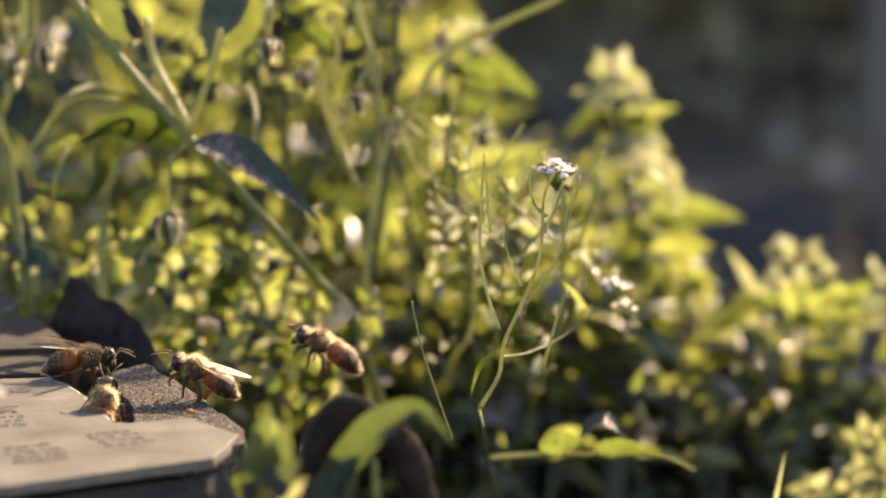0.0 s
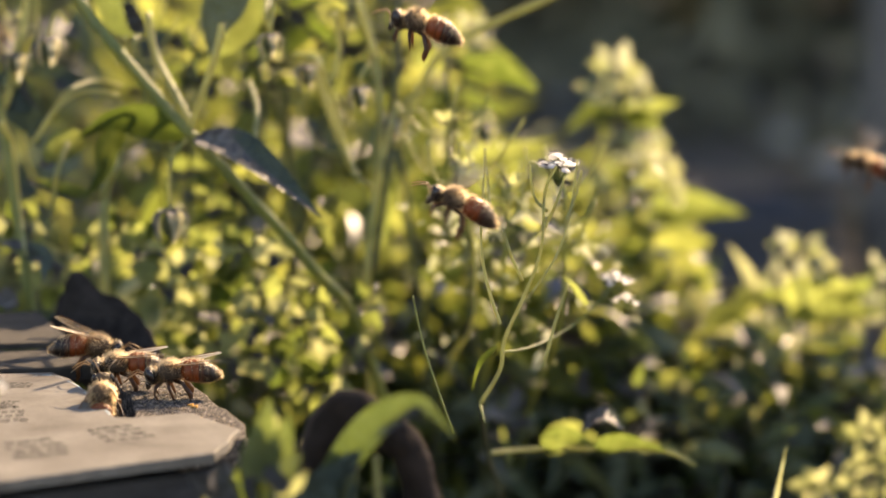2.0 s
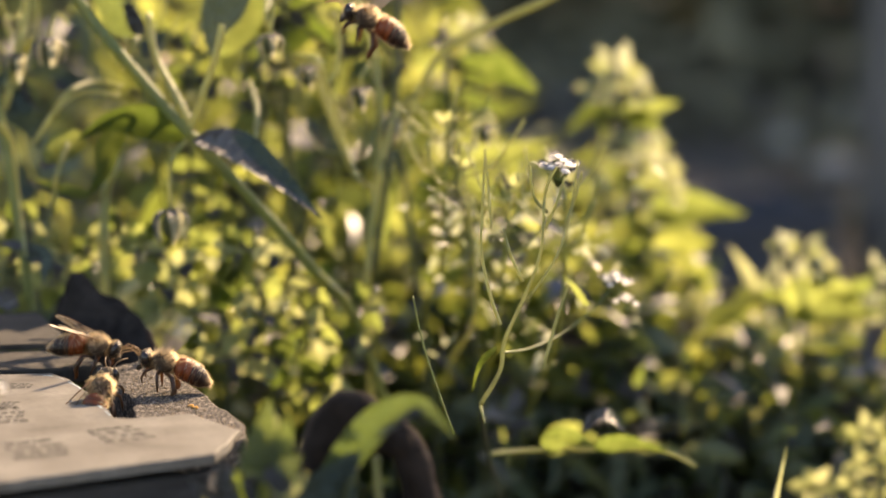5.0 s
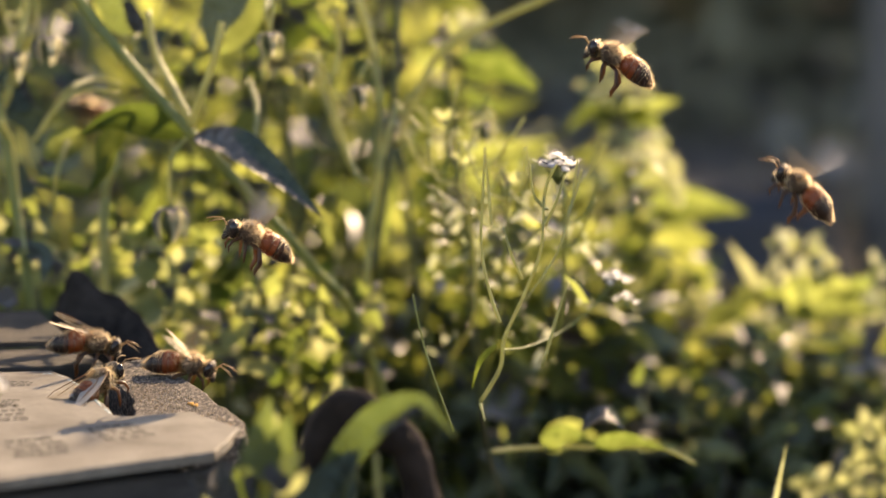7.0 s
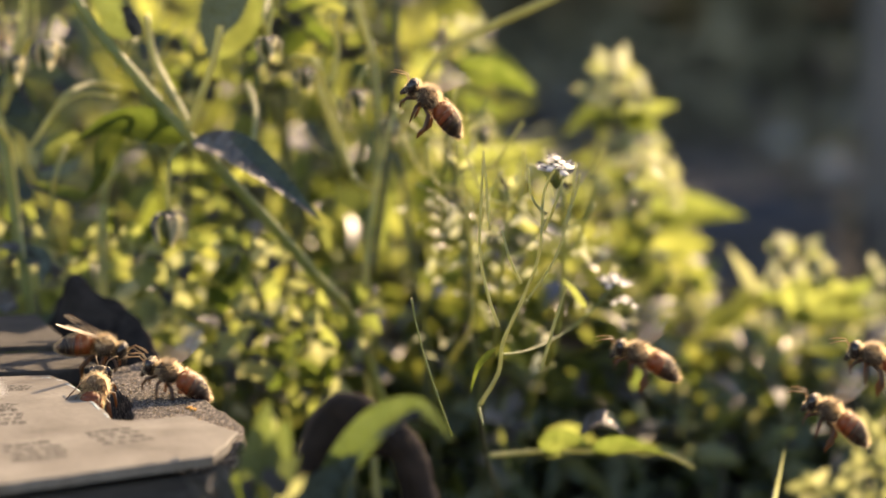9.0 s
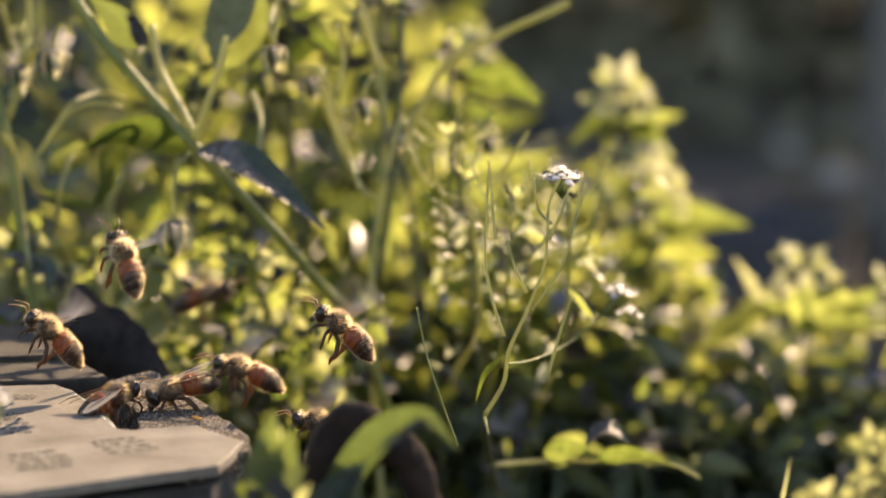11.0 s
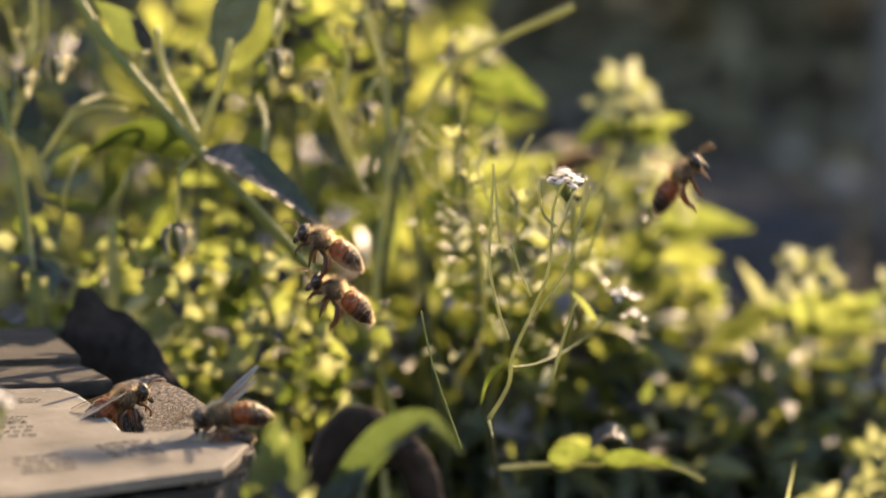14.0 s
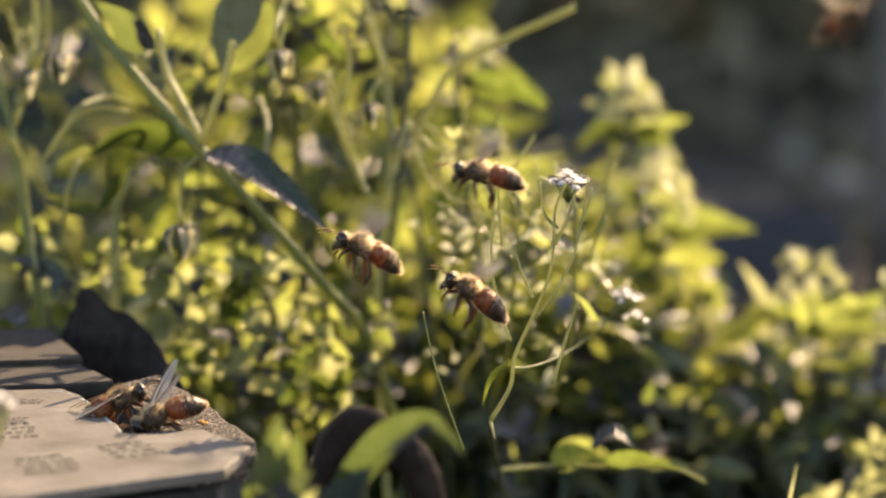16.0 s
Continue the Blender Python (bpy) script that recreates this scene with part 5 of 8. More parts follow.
own_leaf(broad, [(0.0048, 0.5950, 0.2299), (0.0108, 0.5920, 0.2275), (0.0170, 0.5890, 0.2263)], 0.0055, LEAF, (-0.1, -0.9, -0.2), 0.4)
own_leaf(broad, [(0.0062, 0.5950, 0.2420), (0.0095, 0.5920, 0.2396), (0.0127, 0.5890, 0.2385)], 0.0041, LEAF_PALE, (-0.1, -0.8, 0.5), 0.4)
own_leaf(broad, [(0.0038, 0.5950, 0.2292), (-0.0019, 0.5920, 0.2268), (-0.0065, 0.5890, 0.2265)], 0.0060, LEAF, (0.2, -0.9, 0.1), 0.4)
own_leaf(broad, [(0.0030, 0.5950, 0.2129), (0.0142, 0.5920, 0.2151), (0.0275, 0.5890, 0.2190)], 0.0055, LEAF, (0, -0.8, 0.4), 0.4)
own_leaf(broad, [(0.0129, 0.5950, 0.2180), (0.0196, 0.5920, 0.2200), (0.0275, 0.5890, 0.2209)], 0.0035, LEAF_SKY_TINT, (0, -0.4, 0.9), 0.4)
own_leaf(broad, [(0.0030, 0.5950, 0.2122), (0.0089, 0.5920, 0.2072), (0.0129, 0.5890, 0.2009)], 0.0063, LEAF, (-0.2, -0.9, 0.1), 0.4)
own_leaf(broad, [(0.0022, 0.5950, 0.2109), (-0.0039, 0.5920, 0.2072), (-0.0066, 0.5890, 0.1995)], 0.0060, LEAF, (0.2, -0.9, 0.1), 0.4)
own_leaf(broad, [(-0.0039, 0.5950, 0.2245), (-0.0062, 0.5920, 0.2201), (-0.0072, 0.5890, 0.2155)], 0.0068, LEAF, (0.1, -0.95, 0.1), 0.4)
sprig(broad, (0.0068, 0.5900, 0.2444), 0.0080, 835, TIP)
sprig(broad, (0.0088, 0.5900, 0.2398), 0.0069, 850, TIP)
sprig(broad, (0.0095, 0.5900, 0.2217), 0.0069, 855, TIP)
sprig(broad, (0.0008, 0.5900, 0.2183), 0.0057, 790, TIP)
side_weed = thing("leafy_weed", "spreading weed with wide backlit leaves", "weed", pose(0, 0, 0), "leafy weeds on the crest")
stem_object(side_weed, [(0.1140, 0.6150, -0.0040), (0.1020, 0.5970, 0.0900), (0.0940, 0.5850, 0.1439), (0.0931, 0.5850, 0.1592), (0.0897, 0.5850, 0.1771), (0.0860, 0.5850, 0.1927)], 0.0013, 0.0008, STEM_PALE)
stem_object(side_weed, [(0.1032, 0.6150, -0.0040), (0.0912, 0.5970, 0.0900), (0.0832, 0.5850, 0.1550), (0.0790, 0.5850, 0.1716), (0.0738, 0.5850, 0.1853)], 0.001, 0.0007, STEM_DARK)
own_leaf(side_weed, [(0.0815, 0.5820, 0.1793), (0.0890, 0.5790, 0.1848), (0.0985, 0.5760, 0.1832)], 0.0104, LEAF, (-0.1, -0.9, 0.35), 0.4)
own_leaf(side_weed, [(0.0823, 0.5820, 0.1777), (0.0924, 0.5790, 0.1794), (0.1045, 0.5760, 0.1789)], 0.0069, LEAF, (-0.1, -0.85, 0.5), 0.4)
own_leaf(side_weed, [(0.0748, 0.5820, 0.1842), (0.0712, 0.5790, 0.1894), (0.0665, 0.5760, 0.1961)], 0.0035, LEAF_PALE, (-0.3, -0.9, 0.3), 0.4)
own_leaf(side_weed, [(0.0734, 0.5820, 0.1845), (0.0698, 0.5790, 0.1817), (0.0682, 0.5760, 0.1776)], 0.0053, LEAF, (0.1, -0.95, 0.1), 0.4)
own_leaf(side_weed, [(0.0688, 0.5820, 0.1804), (0.0643, 0.5790, 0.1788), (0.0603, 0.5760, 0.1749)], 0.0067, LEAF, (0.2, -0.9, 0.1), 0.4)
own_leaf(side_weed, [(0.0650, 0.5820, 0.1736), (0.0687, 0.5790, 0.1720), (0.0730, 0.5760, 0.1692)], 0.0040, LEAF_PALE, (-0.1, -0.8, 0.5), 0.4)
own_leaf(side_weed, [(0.0748, 0.5820, 0.1838), (0.0780, 0.5790, 0.1826), (0.0814, 0.5760, 0.1809)], 0.0037, LEAF, (-0.1, -0.9, 0.2), 0.4)
own_leaf(side_weed, [(0.0874, 0.5820, 0.1872), (0.0902, 0.5790, 0.1884), (0.0917, 0.5760, 0.1910)], 0.0053, LEAF, (-0.1, -0.9, 0.2), 0.4)
own_leaf(side_weed, [(0.0955, 0.5820, 0.1831), (0.0995, 0.5790, 0.1864), (0.1022, 0.5760, 0.1899)], 0.0040, LEAF, (-0.1, -0.9, 0.2), 0.4)
own_leaf(side_weed, [(0.0794, 0.5820, 0.1626), (0.0839, 0.5790, 0.1576), (0.0877, 0.5760, 0.1510)], 0.0069, LEAF, (-0.2, -0.95, 0.15), 0.4)
own_leaf(side_weed, [(0.0799, 0.5820, 0.1633), (0.0749, 0.5790, 0.1606), (0.0700, 0.5760, 0.1572)], 0.0048, LEAF_SKY_TINT, (0.1, -0.6, 0.7), 0.4)
own_leaf(side_weed, [(0.0919, 0.5820, 0.1667), (0.0960, 0.5790, 0.1715), (0.1027, 0.5760, 0.1735)], 0.0053, LEAF, (-0.1, -0.8, 0.5), 0.4)
own_leaf(side_weed, [(0.0922, 0.5820, 0.1654), (0.0874, 0.5790, 0.1695), (0.0823, 0.5760, 0.1701)], 0.0045, LEAF, (0.1, -0.8, 0.4), 0.4)
own_leaf(side_weed, [(0.1042, 0.5820, 0.1599), (0.0998, 0.5790, 0.1544), (0.0940, 0.5760, 0.1531)], 0.0080, LEAF_SKY_TINT, (0, -0.5, 0.8), 0.4)
sprig(side_weed, (0.0845, 0.5770, 0.1938), 0.0092, 1425, TIP)
sprig(side_weed, (0.0793, 0.5770, 0.1948), 0.0069, 1386, TIP)
sprig(side_weed, (0.0879, 0.5770, 0.1908), 0.0069, 1450, TIP)
sprig(side_weed, (0.0776, 0.5770, 0.1881), 0.0057, 1372, TIP)
sprig(side_weed, (0.1017, 0.5770, 0.1895), 0.0057, 1555, TIP)
sprig(side_weed, (0.0763, 0.5770, 0.1773), 0.0046, 1360, TIP)
sprig(side_weed, (0.0796, 0.5770, 0.1753), 0.0046, 1385, TIP)
sprig(side_weed, (0.1008, 0.5770, 0.1767), 0.0057, 1545, TIP)
sprig(side_weed, (0.0804, 0.5280, 0.1504), 0.0080, 1440, LEAF_PALE)
sprig(side_weed, (0.0924, 0.5280, 0.1619), 0.0080, 1540, LEAF_PALE)
sprig(side_weed, (0.0943, 0.5280, 0.1587), 0.0090, 1555, LEAF_PALE)
sprig(side_weed, (0.0953, 0.5280, 0.1524), 0.0090, 1562, LEAF_PALE)
sprig(side_weed, (0.0872, 0.5280, 0.1491), 0.0080, 1495, LEAF_PALE)
sprig(side_weed, (0.0914, 0.5280, 0.1549), 0.0070, 1530, LEAF_PALE)
creeper = thing("creeping_weed", "low creeping weed with long bright leaves", "weed", pose(0, 0, 0))
stem_object(creeper, [(0.0295, 0.5700, -0.0040), (0.0175, 0.5520, 0.0900), (0.0095, 0.5400, 0.1517), (0.0206, 0.5350, 0.1563), (0.0363, 0.5300, 0.1582), (0.0518, 0.5250, 0.1589)], 0.0006, 0.0004, STEM_DARK)
own_leaf(creeper, [(0.0222, 0.5300, 0.1592), (0.0282, 0.5270, 0.1634), (0.0337, 0.5240, 0.1620)], 0.0056, LEAF, (-0.1, -0.9, 0.3), 0.4)
own_leaf(creeper, [(0.0339, 0.5300, 0.1588), (0.0404, 0.5270, 0.1612), (0.0471, 0.5240, 0.1613)], 0.0024, LEAF, (-0.1, -0.8, 0.4), 0.4)
own_leaf(creeper, [(0.0425, 0.5300, 0.1582), (0.0489, 0.5270, 0.1596), (0.0544, 0.5240, 0.1570)], 0.0022, LEAF_PALE, (-0.1, -0.7, 0.6), 0.4)
own_leaf(creeper, [(0.0301, 0.5300, 0.1643), (0.0348, 0.5270, 0.1663), (0.0390, 0.5240, 0.1658)], 0.0053, LEAF_SKY_TINT, (0, -0.45, 0.9), 0.4)
own_leaf(creeper, [(0.0148, 0.5300, 0.1607), (0.0178, 0.5270, 0.1653), (0.0201, 0.5240, 0.1629)], 0.0039, LEAF_SKY_TINT, (0, -0.5, 0.85), 0.4)
own_leaf(creeper, [(0.0143, 0.5300, 0.1544), (0.0132, 0.5270, 0.1602), (0.0122, 0.5240, 0.1666)], 0.0024, LEAF, (0.2, -0.95, 0.1), 0.4)
own_leaf(creeper, [(0.0130, 0.5300, 0.1605), (0.0102, 0.5270, 0.1627), (0.0078, 0.5240, 0.1638)], 0.0019, LEAF_PALE, (0, -0.6, 0.8), 0.4)
own_leaf(creeper, [(0.0411, 0.5300, 0.1702), (0.0415, 0.5270, 0.1740), (0.0429, 0.5240, 0.1796)], 0.0046, LEAF, (-0.1, -0.95, 0.1), 0.4)
own_leaf(creeper, [(0.0307, 0.5300, 0.1708), (0.0301, 0.5270, 0.1752), (0.0315, 0.5240, 0.1784)], 0.0034, LEAF, (-0.1, -0.95, 0.1), 0.4)
own_leaf(creeper, [(0.0386, 0.5300, 0.1708), (0.0396, 0.5270, 0.1746), (0.0387, 0.5240, 0.1778)], 0.0029, LEAF, (-0.1, -0.95, 0.1), 0.4)
pale_weed = thing("leafy_weed", "low weed with pale sunlit leaf clusters", "weed", pose(0, 0, 0), "leafy weeds on the crest")
stem_object(pale_weed, [(-0.0256, 0.5450, -0.0040), (-0.0376, 0.5270, 0.0900), (-0.0456, 0.5150, 0.1792), (-0.0454, 0.5150, 0.1865), (-0.0455, 0.5150, 0.1961), (-0.0446, 0.5150, 0.2057)], 0.0009, 0.0006, STEM_DARK)
sprig(pale_weed, (-0.0551, 0.4970, 0.2019), 0.0130, 800, LEAF_PALE)
sprig(pale_weed, (-0.0554, 0.4970, 0.1964), 0.0120, 846, LEAF_PALE)
sprig(pale_weed, (-0.0465, 0.4980, 0.2070), 0.0110, 830, LEAF)
sprig(pale_weed, (-0.0403, 0.4920, 0.2097), 0.0100, 865, LEAF)
sprig(pale_weed, (-0.0376, 0.5000, 0.2049), 0.0110, 925, LEAF_PALE)
sprig(pale_weed, (-0.0439, 0.4980, 0.1948), 0.0140, 960, LEAF)
sprig(pale_weed, (-0.0362, 0.4950, 0.1971), 0.0120, 1010, LEAF)
sprig(pale_weed, (-0.0496, 0.4980, 0.1913), 0.0100, 940, LEAF_PALE)
sprig(pale_weed, (-0.0729, 0.5030, 0.2061), 0.0090, 605, LEAF)
sprig(pale_weed, (-0.0510, 0.4880, 0.1894), 0.0100, 955, LEAF)
sprig(pale_weed, (-0.0308, 0.4980, 0.1854), 0.0130, 1155, LEAF)
sprig(pale_weed, (-0.0199, 0.4970, 0.1880), 0.0110, 1230, LEAF)
sprig(pale_weed, (-0.0240, 0.4970, 0.1804), 0.0110, 1260, LEAF)
sprig(pale_weed, (-0.0273, 0.4970, 0.1932), 0.0080, 1120, LEAF_PALE)
sprig(pale_weed, (-0.0399, 0.4900, 0.1889), 0.0110, 1055, LEAF_PALE)
sprig(pale_weed, (-0.0796, 0.5050, 0.2004), 0.0100, 595, LEAF)
sprig(pale_weed, (-0.0841, 0.5050, 0.2057), 0.0090, 510, LEAF_PALE)
sprig(pale_weed, (-0.0670, 0.5030, 0.2113), 0.0090, 610, LEAF)
sprig(pale_weed, (-0.0857, 0.5050, 0.2121), 0.0100, 440, LEAF)
sprig(pale_weed, (-0.0610, 0.5000, 0.2083), 0.0090, 690, LEAF)
sprig(pale_weed, (-0.0256, 0.5000, 0.2014), 0.0090, 1060, LEAF)
sprig(pale_weed, (-0.0165, 0.5000, 0.1967), 0.0090, 1180, LEAF)
sprig(pale_weed, (-0.0347, 0.4970, 0.1903), 0.0090, 1080, LEAF)

near = thing("seedling", "fresh green seedling leaves in front of the hive", "weed", pose(0, 0, 0))
stem_object(near, [(-0.0270, 0.3440, 0.0471), (-0.0252, 0.3424, 0.1820), (-0.0247, 0.3374, 0.2057)], 0.001, 0.0008, STEM, "stem")
own_leaf(near, [(-0.0249, 0.3372, 0.2041), (-0.0249, 0.3342, 0.2105), (-0.0234, 0.3314, 0.2176)], 0.0060, LEAF_NEAR, (0.2, -0.98, 0.1), 0.25)
own_leaf(near, [(-0.0237, 0.3351, 0.2039), (-0.0215, 0.3326, 0.2070), (-0.0192, 0.3320, 0.2095)], 0.0045, LEAF_SKY_TINT, (-0.2, -0.85, 0.1), 0.25)
# dark stem and dark leaves stand in for shade below the curved leaf
stem_object(near, [(-0.0197, 0.3530, 0.0406), (-0.0187, 0.3539, 0.1607), (-0.0149, 0.3467, 0.1949), (-0.0125, 0.3463, 0.2040)], 0.001, 0.0006, STEM_DARK, "stem")
own_leaf(near, [(-0.0205, 0.3453, 0.1928), (-0.0179, 0.3446, 0.2005), (-0.0127, 0.3437, 0.2069)], 0.006, LEAF_DARK, (-0.2, -0.9, 0.3), 0.25)
own_leaf(near, [(-0.0193, 0.3520, 0.1961), (-0.0140, 0.3480, 0.2046), (-0.0089, 0.3440, 0.2113), (-0.0038, 0.3400, 0.2144), (-0.0009, 0.3370, 0.2134), (0.0017, 0.3340, 0.2109)], 0.0049, LEAF_NEAR, (-0.1, -0.95, 0.2), 0.3)
own_leaf(near, [(-0.0148, 0.3461, 0.1975), (-0.0138, 0.3460, 0.2026), (-0.0115, 0.3448, 0.2070)], 0.0045, LEAF_DARK, (-0.2, -0.9, 0.3), 0.25)
own_leaf(near, [(-0.0241, 0.3373, 0.2049), (-0.0221, 0.3362, 0.2100), (-0.0210, 0.3349, 0.2143)], 0.0045, LEAF_NEAR, (-0.25, -0.9, -0.1), 0.25)
own_leaf(near, [(-0.0239, 0.3370, 0.2034), (-0.0205, 0.3352, 0.2047), (-0.0185, 0.3335, 0.2067)], 0.0036, LEAF_PALE, (-0.25, -0.9, -0.1), 0.25)
own_leaf(near, [(-0.0247, 0.3380, 0.2088), (-0.0237, 0.3368, 0.2139), (-0.0243, 0.3353, 0.2166)], 0.003, LEAF_PALE, (-0.25, -0.9, -0.1), 0.25)
own_leaf(near, [(-0.0296, 0.3450, 0.1985), (-0.0306, 0.3420, 0.2030), (-0.0313, 0.3390, 0.2075)], 0.0035, LEAF, (-0.25, -0.9, -0.1), 0.3)
own_leaf(near, [(-0.0276, 0.3450, 0.1989), (-0.0279, 0.3420, 0.2043), (-0.0273, 0.3390, 0.2089)], 0.0033, LEAF, (-0.25, -0.9, -0.1), 0.3)
own_leaf(near, [(-0.0308, 0.3450, 0.1977), (-0.0335, 0.3420, 0.2016), (-0.0357, 0.3390, 0.2048)], 0.0030, LEAF_PALE, (-0.25, -0.9, -0.1), 0.3)
own_leaf(near, [(-0.0252, 0.3450, 0.1989), (-0.0225, 0.3420, 0.2030), (-0.0196, 0.3390, 0.2079)], 0.0024, LEAF_SKY_TINT, (-0.25, -0.9, -0.1), 0.3)
own_leaf(near, [(-0.0324, 0.3450, 0.1977), (-0.0296, 0.3420, 0.2012), (-0.0288, 0.3390, 0.2038)], 0.0024, LEAF_PALE, (-0.25, -0.9, -0.1), 0.3)

grass = thing("grass_blade", "single yellowish grass blade among the weeds", "grass", pose(0, 0, 0))
own_leaf(grass, [(0.0533, 0.4703, -0.0313), (0.0583, 0.4556, 0.1443), (0.0617, 0.4528, 0.1688), (0.0636, 0.4517, 0.1799)], 0.0024, LEAF_PALE, (0.3, -0.95, 0.1), 0.3)


# ---- honey bees ----
def bee():
    b = thing("honey_bee", "honey bee with fuzzy brown thorax and amber striped abdomen", "bee", pose(0, 0, 0), "honey bees at the hive")
    bm = bmesh.new()
    ball(bm, (0, 0, 0), (0.0021, 0.0019, 0.0019), None, 16, 12)
    part("thorax", bm, THORAX, b, "fuzzy brown thorax")
    # abdomen: rings that swell and taper, each overlapping the next
    bm = bmesh.new()
    prof = [(0.0, 0.35), (0.03, 0.7), (0.1, 0.98), (0.2, 1.1), (0.235, 1.13), (0.25, 1.07), (0.36, 1.17), (0.42, 1.17), (0.435, 1.1), (0.54, 1.12), (0.6, 1.08), (0.615, 1.0), (0.7, 0.96), (0.76, 0.86), (0.775, 0.78), (0.85, 0.62), (0.93, 0.36), (0.98, 0.14), (1.0, 0.03)]
    rings = []
    for s, w in prof:
        x, z = -0.0019 - 0.0068 * s, 0.0001 - 0.0011 * s * s
        rings.append([bm.verts.new((x, math.cos(2 * math.pi * k / 16) * 0.00185 * w, z + math.sin(2 * math.pi * k / 16) * 0.00172 * w)) for k in range(16)])
    for r0, r1 in zip(rings, rings[1:]):
        for k in range(16):
            bm.faces.new((r0[k], r1[k], r1[(k + 1) % 16], r0[(k + 1) % 16]))
    bm.faces.new(rings[0])
    bm.faces.new(rings[-1][::-1])
    part("abdomen", bm, ABDOMEN, b, "amber abdomen with dark bands and tip")
    bm = bmesh.new()
    tilt = Matrix.Rotation(radians(25), 4, "Y")
    ball(bm, (0.0030, 0, -0.0005), (0.0011, 0.0017, 0.0016), tilt, 14, 10)
    bmesh.ops.create_cone(bm, cap_ends=True, segments=8, radius1=0.0007, radius2=0.0003, depth=0.0014, matrix=Matrix.Translation((0.0036, 0, -0.0021)) @ Matrix.Rotation(radians(-12), 4, "Y") @ Matrix.Rotation(math.pi, 4, "X"))
    head = part("head", bm, HEAD, b, "dark hairy head")
    for s in (-1, 1):
        bm = bmesh.new()
        ball(bm, (0.0031, s * 0.00135, -0.0003), (0.0007, 0.0006, 0.0012), tilt, 10, 8)
        part("eye", bm, EYE, head, "glossy black eye")
        bm = bmesh.new()
        tube(bm, [(0.0040, s * 0.0004, -0.0003), (0.0052, s * 0.0010, 0.0004), (0.0066, s * 0.0016, -0.0003), (0.0074, s * 0.0019, -0.0010)], [0.00013, 0.00012, 0.00014, 0.0001], 5)
        part("antenna", bm, ANTENNA, head)
    # legs hang below the thorax
    for s in (-1, 1):
        for name, pts, rad in (
                ("front_leg", [(0.0012, s * 0.0010, -0.0012), (0.0024, s * 0.0020, -0.0022), (0.0026, s * 0.0021, -0.0034), (0.0021, s * 0.0019, -0.0042)], [0.0003, 0.00028, 0.0002, 0.0001]),
                ("middle_leg", [(0.0002, s * 0.0012, -0.0014), (0.0002, s * 0.0027, -0.0020), (-0.0004, s * 0.0028, -0.0036), (-0.0008, s * 0.0027, -0.0047)], [0.00032, 0.0003, 0.00025, 0.0001]),
                ("hind_leg", [(-0.0009, s * 0.0011, -0.0014), (-0.0022, s * 0.0023, -0.0016), (-0.0034, s * 0.0024, -0.0036), (-0.0032, s * 0.0022, -0.0050), (-0.0035, s * 0.0021, -0.0058)], [0.00034, 0.00036, 0.00048, 0.00036, 0.00012])):
            bm = bmesh.new()
            tube(bm, pts, rad, 7)
            part(name, bm, LEG, b)
    # wings: fore and hind, hinged at the side of the thorax
    for s in (1, -1):
        def blade(length, width, sweep):
            bm = bmesh.new()
            rows = []
            n = 13
            for i in range(n + 1):
                f = i / n
                w = width * (0.16 + 0.84 * math.sin(math.pi * min(1, 0.08 + 0.86 * f)) ** 0.75)
                lead = 0.0004 + sweep * f - 0.0012 * f ** 4
                rows.append([bm.verts.new((lead - w * q, s * length * f, 0.00012 * math.sin(q * 9) * f)) for q in (0, 0.08, 0.35, 0.7, 1)])
            for r0, r1 in zip(rows, rows[1:]):
                for q in range(4):
                    bm.faces.new((r0[q], r1[q], r1[q + 1], r0[q + 1]))
            return bm
        wing = part("wing", blade(0.0092, 0.0030, 0.0008), WING, b, "clear veined wing")
        wing.location = (0.0004, s * 0.0012, 0.0013)
        hind = part("hindwing", blade(0.0064, 0.0019, -0.0004), WING, wing)
        hind.location = (-0.0022, 0, -0.0001)
        bm = bmesh.new()
        tube(bm, [(0.0004, 0, 0), (0.0009, s * 0.004, 0), (0.0011, s * 0.0075, 0), (0.0004, s * 0.0092, 0)], [0.00014, 0.0001, 0.00007, 0.00004], 4)
        tube(bm, [(-0.0006, s * 0.0006, 0), (-0.0004, s * 0.004, 0.0001), (-0.0010, s * 0.0078, 0.0001)], [0.00009, 0.00007, 0.00004], 4)
        part("vein", bm, LEG, wing)
    # fuzz
    r = random.Random(5)
    verts, faces = [], []
    for k in range(5000):
        v = Vector((r.gauss(0, 1), r.gauss(0, 1), r.gauss(0, 1))).normalized()
        if k < 1800:
            c, rad, ln = Vector((0, 0, 0)), Vector((0.0021, 0.0019, 0.0019)), r.uniform(0.0006, 0.0012)
        elif k < 2200:
            c, rad, ln = Vector((0.0030, 0, -0.0005)), Vector((0.0012, 0.0016, 0.0016)), r.uniform(0.0002, 0.0005)
        else:
            s = r.random()
            w = 0.00185 * (1.1 if s < 0.6 else 1.1 - (s - 0.6) * 2.2)
            c, rad, ln = Vector((-0.0022 - 0.0064 * s, 0, 0.0001 - 0.0011 * s * s)), Vector((0.0001, w, w * 0.95)), r.uniform(0.00025, 0.00065)
        p = c + Vector((v.x * rad.x, v.y * rad.y, v.z * rad.z))
        if v.z < -0.75 and k < 1800:
            continue
        o = (v + Vector((-0.45, 0, 0)) + Vector((r.uniform(-.3, .3), r.uniform(-.3, .3), r.uniform(-.3, .3)))).normalized()
        sd = o.orthogonal().normalized() * 0.000028
        i = len(verts)
        verts += [tuple(p + sd), tuple(p - sd), tuple(p + o * ln)]
        faces.append((i, i + 1, i + 2))
    me = bpy.data.meshes.new("fuzz")
